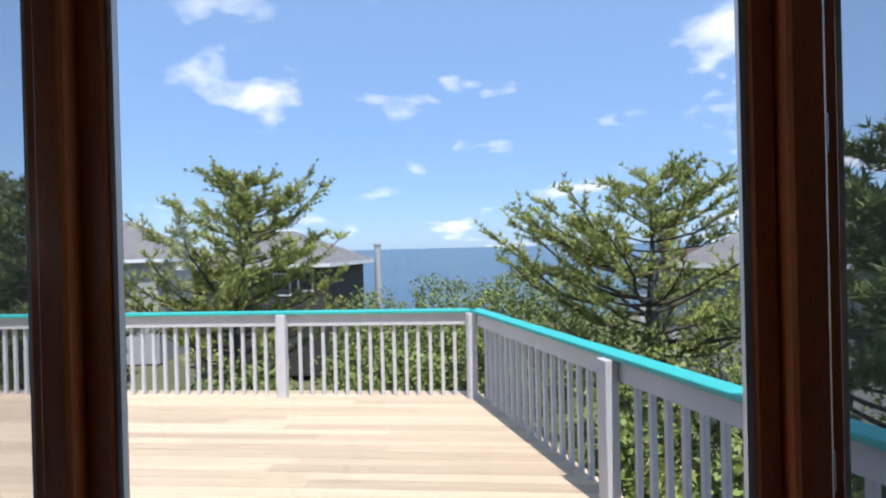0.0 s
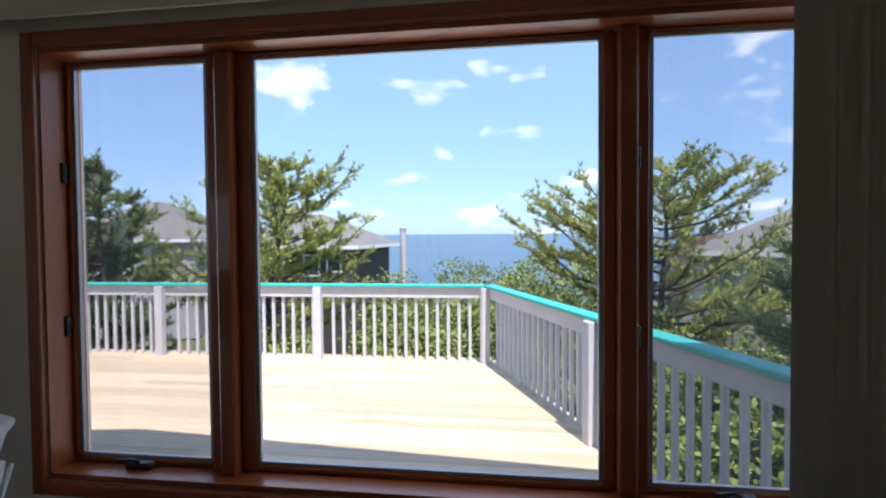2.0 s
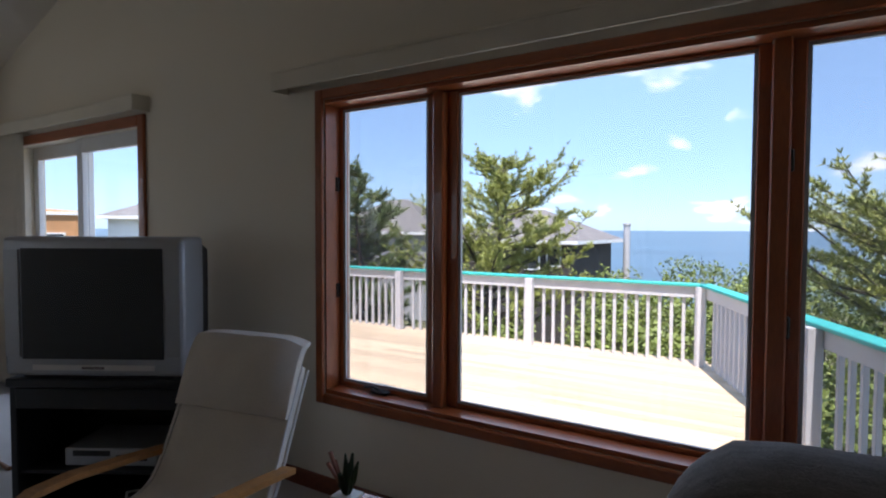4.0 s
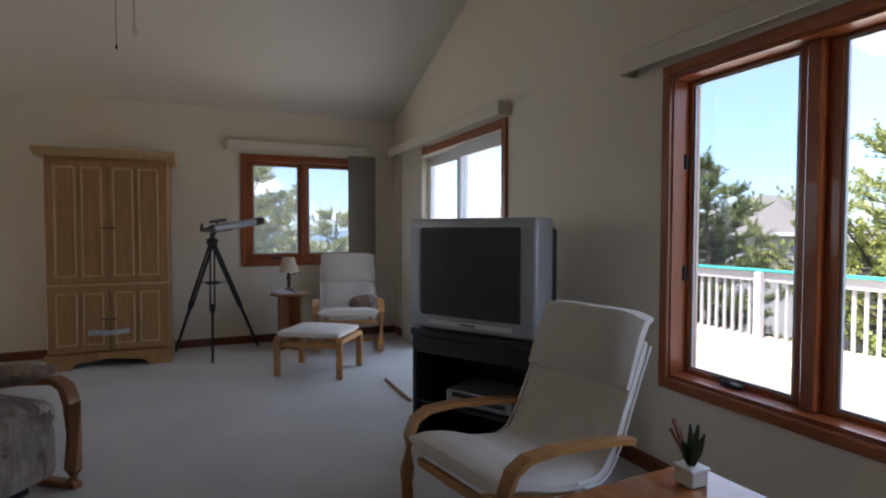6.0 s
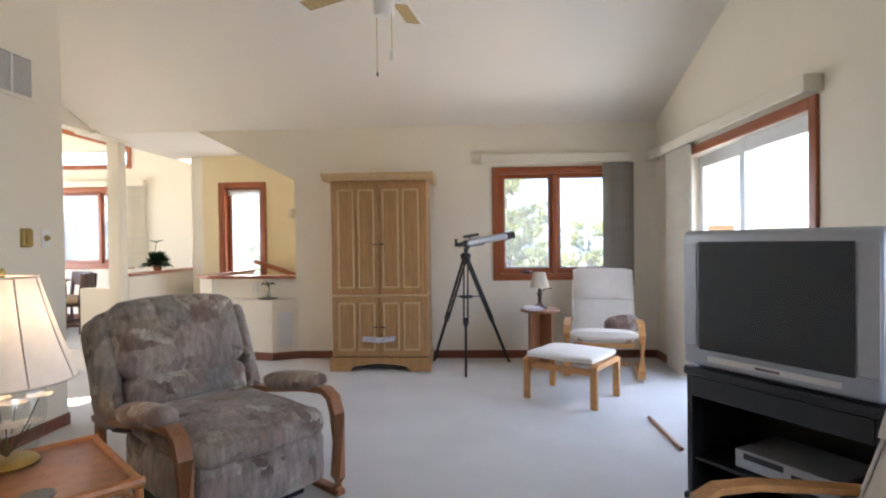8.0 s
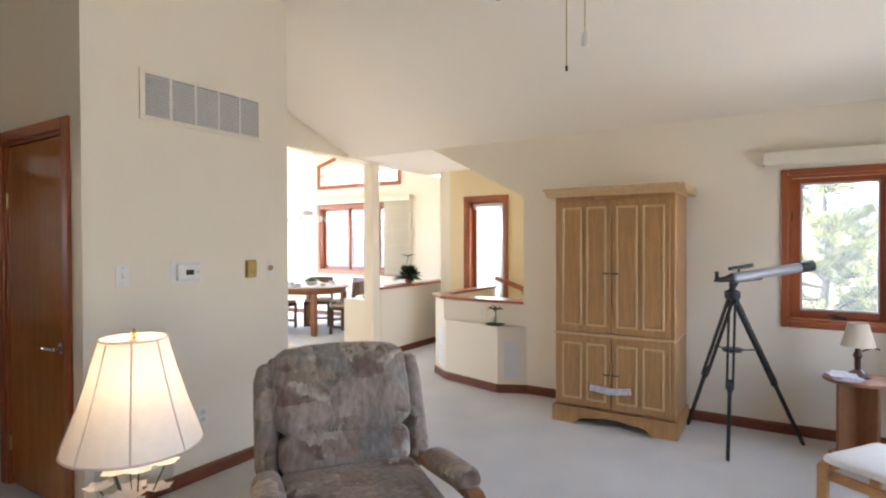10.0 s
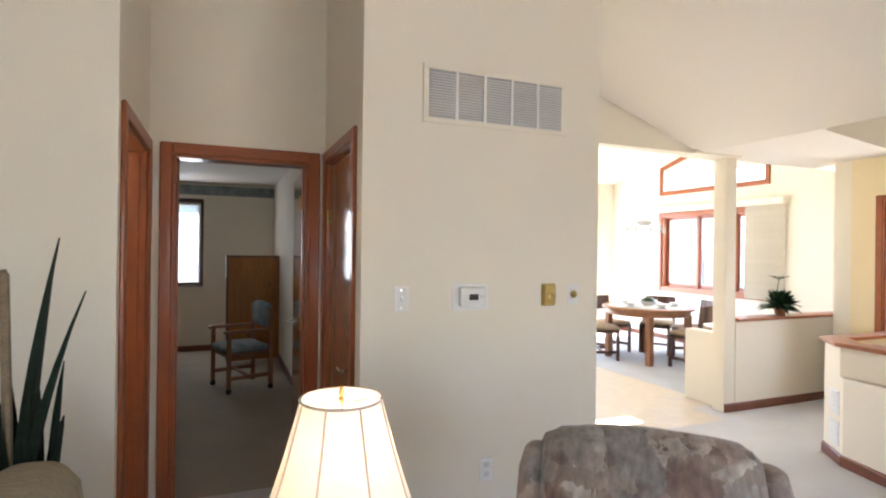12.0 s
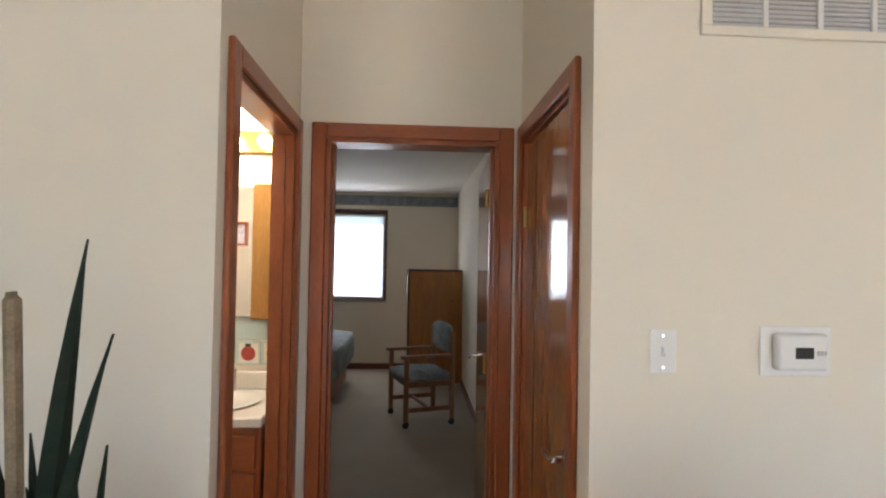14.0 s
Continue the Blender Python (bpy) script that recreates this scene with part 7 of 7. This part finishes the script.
TX, TY = -6.35, -3.93
tb = thing("dining_table", pose(TX, TY, 0, 0, 0, 5), "round reddish wood dining table laid with dishes", "table")
part("tabletop", lathe([(0.60, 0.715), (0.62, 0.72), (0.62, 0.745), (0.60, 0.75)], 36), M_REDWOOD, tb, "", True)
part("apron", lathe([(0.55, 0.64), (0.56, 0.645), (0.56, 0.714), (0.55, 0.714)], 30), M_REDWOOD, tb, "", True)
for sx in (-1, 1):
    for sy in (-1, 1):
        part("leg", box(sx * 0.37 - 0.04, sx * 0.37 + 0.04, sy * 0.37 - 0.04, sy * 0.37 + 0.04, 0, 0.64, 0.006), M_REDWOOD, tb)
solid("tablecloth", lathe([(0.02, 0.0), (0.52, 0.0), (0.525, 0.002), (0.02, 0.003)], 32), M_TABLECLOTH, "pale cloth on the dining table", "tablecloth", m=pose(TX, TY, 0.751))
first = dining_chair(pose(TX + 0.66 * math.cos(radians(-24)), TY + 0.66 * math.sin(radians(-24)), 0, 0, 0, 66))
for a in (104, 160, 215, 280):
    q = radians(a)
    copy_thing(first, pose(TX + 0.66 * math.cos(q), TY + 0.66 * math.sin(q), 0, 0, 0, a + 90))
random.seed(3)
for i, (r, a) in enumerate(((0.36, 10), (0.36, 75), (0.36, 150), (0.36, 215), (0.36, 290))):
    q = radians(a)
    d = thing("plate", pose(TX + r * math.cos(q), TY + r * math.sin(q), 0.756), "white dinner plate with a bowl", "plate", "place settings")
    part("rim", lathe([(0.05, 0.0), (0.12, 0.015), (0.118, 0.019), (0.045, 0.006)], 22), M_WHITE, d, "", True)
    part("bowl", lathe([(0.03, 0.016), (0.07, 0.05), (0.066, 0.05), (0.026, 0.02)], 18), M_GRILLE, d, "", True)
cb = thing("serving_bowl", pose(TX, TY, 0.756), "grey-green serving bowl in the table's middle", "bowl")
part("bowl", lathe([(0.05, 0), (0.13, 0.06), (0.135, 0.065), (0.12, 0.062), (0.04, 0.012)], 22), M_GRILLE, cb, "", True)
part("contents", lathe([(0.115, 0.055), (0.08, 0.10), (0.02, 0.12)], 14), M_LEAF, cb, "green fruit", True)
ch = thing("chandelier", pose(-6.15, -3.82, 0), "small chandelier with clear glass shades over the table", "chandelier")
part("stem", tube([(0, 0, 1.95), (0, 0, vault(-3.82) - 0.01)], 0.008, 6), M_CHROME, ch)
part("canopy", lathe([(0.06, vault(-3.82) - 0.05), (0.07, vault(-3.82) - 0.005)], 16), M_CHROME, ch, "", True)
part("hub", lathe([(0.02, 1.86), (0.11, 1.89), (0.11, 1.93), (0.03, 1.96)], 20), M_GRILLE, ch, "", True)
for k in range(4):
    q = k * 1.5708 + 0.4
    arm = part("arm", tube([(0.05 * math.cos(q), 0.05 * math.sin(q), 1.89), (0.20 * math.cos(q), 0.20 * math.sin(q), 1.88)], 0.008, 6), M_CHROME, ch)
    g = part("shade", lathe([(0.03, 1.87), (0.075, 1.84), (0.085, 1.77), (0.08, 1.77), (0.07, 1.83), (0.028, 1.865)], 14, at=(0.24 * math.cos(q), 0.24 * math.sin(q), 0), closed=False), M_VASE, arm, "clear glass shade", True)
    g.visible_shadow = False
    part("bulb", lathe([(0.012, 1.86), (0.028, 1.82), (0.02, 1.79), (0.003, 1.78)], 10, at=(0.24 * math.cos(q), 0.24 * math.sin(q), 0)), M_PETAL, arm, "", True)

# ---- bedroom things ----
rs_mat = bpy.data.materials.new("thin_white_shade_cloth")
rs_mat.use_nodes = True
n, l = rs_mat.node_tree.nodes, rs_mat.node_tree.links
n.remove(n["Principled BSDF"])
td, tt, tm = n.new("ShaderNodeBsdfDiffuse"), n.new("ShaderNodeBsdfTranslucent"), n.new("ShaderNodeMixShader")
td.inputs[0].default_value = tt.inputs[0].default_value = (0.85, 0.88, 0.9, 1)
tm.inputs[0].default_value = 0.5
l.new(td.outputs[0], tm.inputs[1])
l.new(tt.outputs[0], tm.inputs[2])
l.new(tm.outputs[0], n["Material Output"].inputs[0])
rsh = thing("roller_shade", pose(-0.10, -6.63, 0), "thin white roller shade drawn over the bedroom window", "window shade")
part("cloth", box(-0.42, 0.42, -0.002, 0.0, 0.98, 2.12), rs_mat, rsh)
part("roller", tube([(-0.42, 0, 2.13), (0.42, 0, 2.13)], 0.02, 10), M_WHITE, rsh, "", True)
solid("wallpaper_border", box(-1.495, 2.59, -6.548, -6.543, 2.26, 2.40), M_BLUEFAB, "printed wallpaper border under the ceiling", "border", "structure")
bd = thing("leaning_board", pose(-1.18, -5.55, 0, 4, 0, 8), "flat varnished wooden panel leaning upright in the bedroom", "panel")
part("panel", box(-0.33, 0.33, -0.02, 0.02, 0.02, 1.38, 0.005), M_DOOR, bd)
for x in (-0.35, 0.33):
    part("edge_trim", box(x, x + 0.02, -0.024, 0.024, 0.02, 1.40, 0.003), M_DARKWOOD, bd)
part("edge_trim", box(-0.33, 0.33, -0.024, 0.024, 1.381, 1.40, 0.003), M_DARKWOOD, bd)
part("knob", lathe([(0.01, 0), (0.018, 0.01), (0.014, 0.02)], 10, at=(-0.2, 0.03, 1.0)), M_DARKWOOD, bd, "", True)


def caster_chair():
    c = thing("caster_chair", pose(-0.98, -4.18, 0, 0, 0, -72), "reddish wood armchair on casters with pale blue cushions", "chair")
    for sx in (-1, 1):
        for sy in (-1, 1):
            lg = part("leg", box(sx * 0.25 - 0.02, sx * 0.25 + 0.02, sy * 0.22 - 0.02, sy * 0.22 + 0.02, 0.06, 0.62 if sy > 0 else 0.86, 0.004), M_REDWOOD, c)
            part("caster", moved(lathe([(0.028, -0.012), (0.03, -0.008), (0.03, 0.008), (0.028, 0.012)], 12), pose(sx * 0.25, sy * 0.22, 0.03, 0, 90, 20)), M_BLACKP, lg, "dark caster wheel", True)
            part("caster_stem", box(sx * 0.25 - 0.008, sx * 0.25 + 0.008, sy * 0.22 - 0.008, sy * 0.22 + 0.008, 0.04, 0.06), M_CHROME, lg)
        part("arm", box(sx * 0.25 - 0.03, sx * 0.25 + 0.03, -0.24, 0.27, 0.62, 0.65, 0.006), M_REDWOOD, c)
        part("side_stretcher", box(sx * 0.25 - 0.012, sx * 0.25 + 0.012, -0.2, 0.2, 0.14, 0.18, 0.003), M_REDWOOD, c)
    part("stretcher", box(-0.24, 0.24, -0.012, 0.012, 0.145, 0.175, 0.003), M_REDWOOD, c)
    part("seat_frame", box(-0.25, 0.25, -0.22, 0.22, 0.36, 0.41, 0.005), M_REDWOOD, c)
    part("seat_cushion", cushion(-0.24, 0.24, -0.22, 0.25, 0.40, 0.48, 0.02, 0.035, 6, 2), M_BLUEFAB, c, "pale blue printed seat cushion", True)
    part("back_cushion", cushion(-0.22, 0.22, -0.25, -0.19, 0.66, 0.90, 0.02, 0.03, 6, 4), M_BLUEFAB, c, "pale blue printed back cushion", True)


caster_chair()
be = thing("bed", pose(0.78, -5.2, 0), "bed with a pale printed cover hanging to the floor", "bed")
part("mattress", cushion(-0.95, 0.9, -0.75, 0.75, 0.25, 0.62, 0.02, 0.08, 8, 6), M_BLUEFAB, be, "", True)
part("frame", box(-0.85, 0.85, -0.7, 0.7, 0.0, 0.26, 0.01), M_REDWOOD, be)

# ---- bathroom things ----
BATH_Y = -1.80
vt = thing("vanity", pose(-0.27, BATH_Y, 0), "dark wood vanity with a cream counter and basin", "vanity")
part("body", box(0.0, 1.1, 0.002, 0.48, 0.0, 0.80, 0.004), M_CHERRY, vt)
for k in range(3):
    d = part("drawer", box(0.02 + k * 0.36, 0.36 + k * 0.36, 0.48, 0.496, 0.62, 0.76, 0.003), M_CHERRY_H, vt)
    part("handle", tube([(0.15 + k * 0.36, 0.496, 0.69), (0.15 + k * 0.36, 0.515, 0.69), (0.23 + k * 0.36, 0.515, 0.69), (0.23 + k * 0.36, 0.496, 0.69)], 0.005, 6), M_BLACKP, d)
    part("door", box(0.02 + k * 0.36, 0.36 + k * 0.36, 0.48, 0.496, 0.06, 0.60, 0.003), M_CHERRY, vt)
part("counter", box(-0.01, 1.12, 0.002, 0.52, 0.80, 0.84, 0.006), M_SINK, vt, "cream moulded counter")
part("backsplash", box(-0.01, 1.12, 0.002, 0.02, 0.84, 0.93, 0.004), M_SINK, vt)
part("basin", lathe([(0.17, 0.842), (0.19, 0.85), (0.175, 0.852), (0.12, 0.835), (0.03, 0.83)], 22, at=(0.25, 0.27, 0)), M_SINK, vt, "", True)
part("faucet", tube([(0.25, 0.07, 0.84), (0.25, 0.07, 0.95), (0.25, 0.18, 0.95)], 0.012, 8), M_CHROME, vt, "", True)
M_RED, M_YELLOW = mat("painted_fruit_red", (0.42, 0.06, 0.04), 0.3), mat("painted_fruit_yellow", (0.55, 0.36, 0.05), 0.3)
for k in range(7):
    tl = thing("wall_tile", pose(-0.255 + k * 0.125, BATH_Y, 0.96), "pale green glazed wall tile with a painted fruit", "tile", kind="structure")
    part("tile_face", box(0, 0.121, 0.0005, 0.008, 0, 0.121, 0.002), M_TILE, tl)
    part("frame", box(0.012, 0.109, 0.0081, 0.0095, 0.012, 0.109), M_SINK, tl, "cream painted border")
    part("fruit", moved(lathe([(0.0005, 0), (0.034, 0.001), (0.036, 0.002), (0.001, 0.003)], 12), pose(0.0605, 0.0096, 0.058, -90, 0, 0)), M_RED if k % 2 else M_YELLOW, tl, "painted fruit")
    part("stalk", moved(box(-0.012, 0.016, 0.0, 0.002, 0.0, 0.014), pose(0.0605, 0.0097, 0.093)), M_LEAF, tl, "painted green leaf")
solid("tile_band", box(-0.255, 0.8, BATH_Y + 0.0005, BATH_Y + 0.008, 1.085, 1.20, 0.002), M_TILE, "pale green tile band over the vanity", "tile", "structure")
mc = thing("medicine_cabinet", pose(-0.24, BATH_Y, 0), "golden wood wall cabinet with mirror door", "cabinet")
part("body", box(-0.015, 0.125, 0.001, 0.15, 1.205, 1.86, 0.004), M_GOLD_OAK, mc)
part("mirror", box(0.13, 0.75, 0.001, 0.02, 1.205, 1.86, 0.002), M_MIRROR, mc, "bathroom mirror")
# A reflection in the mirror, built as a small picture on its face.
pf = thing("picture_frame", pose(0.0, BATH_Y + 0.021, 1.56), "small dark red framed picture placed on the mirror as its reflection", "picture")
part("frame", join(join(box(-0.055, 0.055, 0, 0.012, 0, 0.012), box(-0.055, 0.055, 0, 0.012, 0.108, 0.12)), join(box(-0.055, -0.043, 0, 0.012, 0.012, 0.108), box(0.043, 0.055, 0, 0.012, 0.012, 0.108))), M_CHERRY, pf)
part("print", box(-0.043, 0.043, 0.001, 0.006, 0.012, 0.108), M_PAPER, pf)
vb = thing("vanity_light", pose(0.1, BATH_Y, 2.08), "row of warm globe bulbs over the mirror", "wall lamp")
part("bar", box(-0.34, 0.36, 0.001, 0.05, -0.055, 0.055, 0.005), M_BRASS, vb)
for k in range(5):
    part("bulb", lathe([(0.012, -0.036), (0.03, -0.02), (0.036, 0.002), (0.027, 0.026), (0.005, 0.036)], 14, at=(-0.245 + k * 0.15, 0.085, 0)), M_BULB, vb, "glowing globe bulb", True)
vl = new("vanity_lamp_light", bpy.data.lights.new("vanity_lamp_light", "POINT"))
vl.data.energy, vl.data.color, vl.data.shadow_soft_size = 1.5, (1.0, 0.97, 0.93), 0.06
vl.location = (0.12, BATH_Y + 0.25, 2.08)
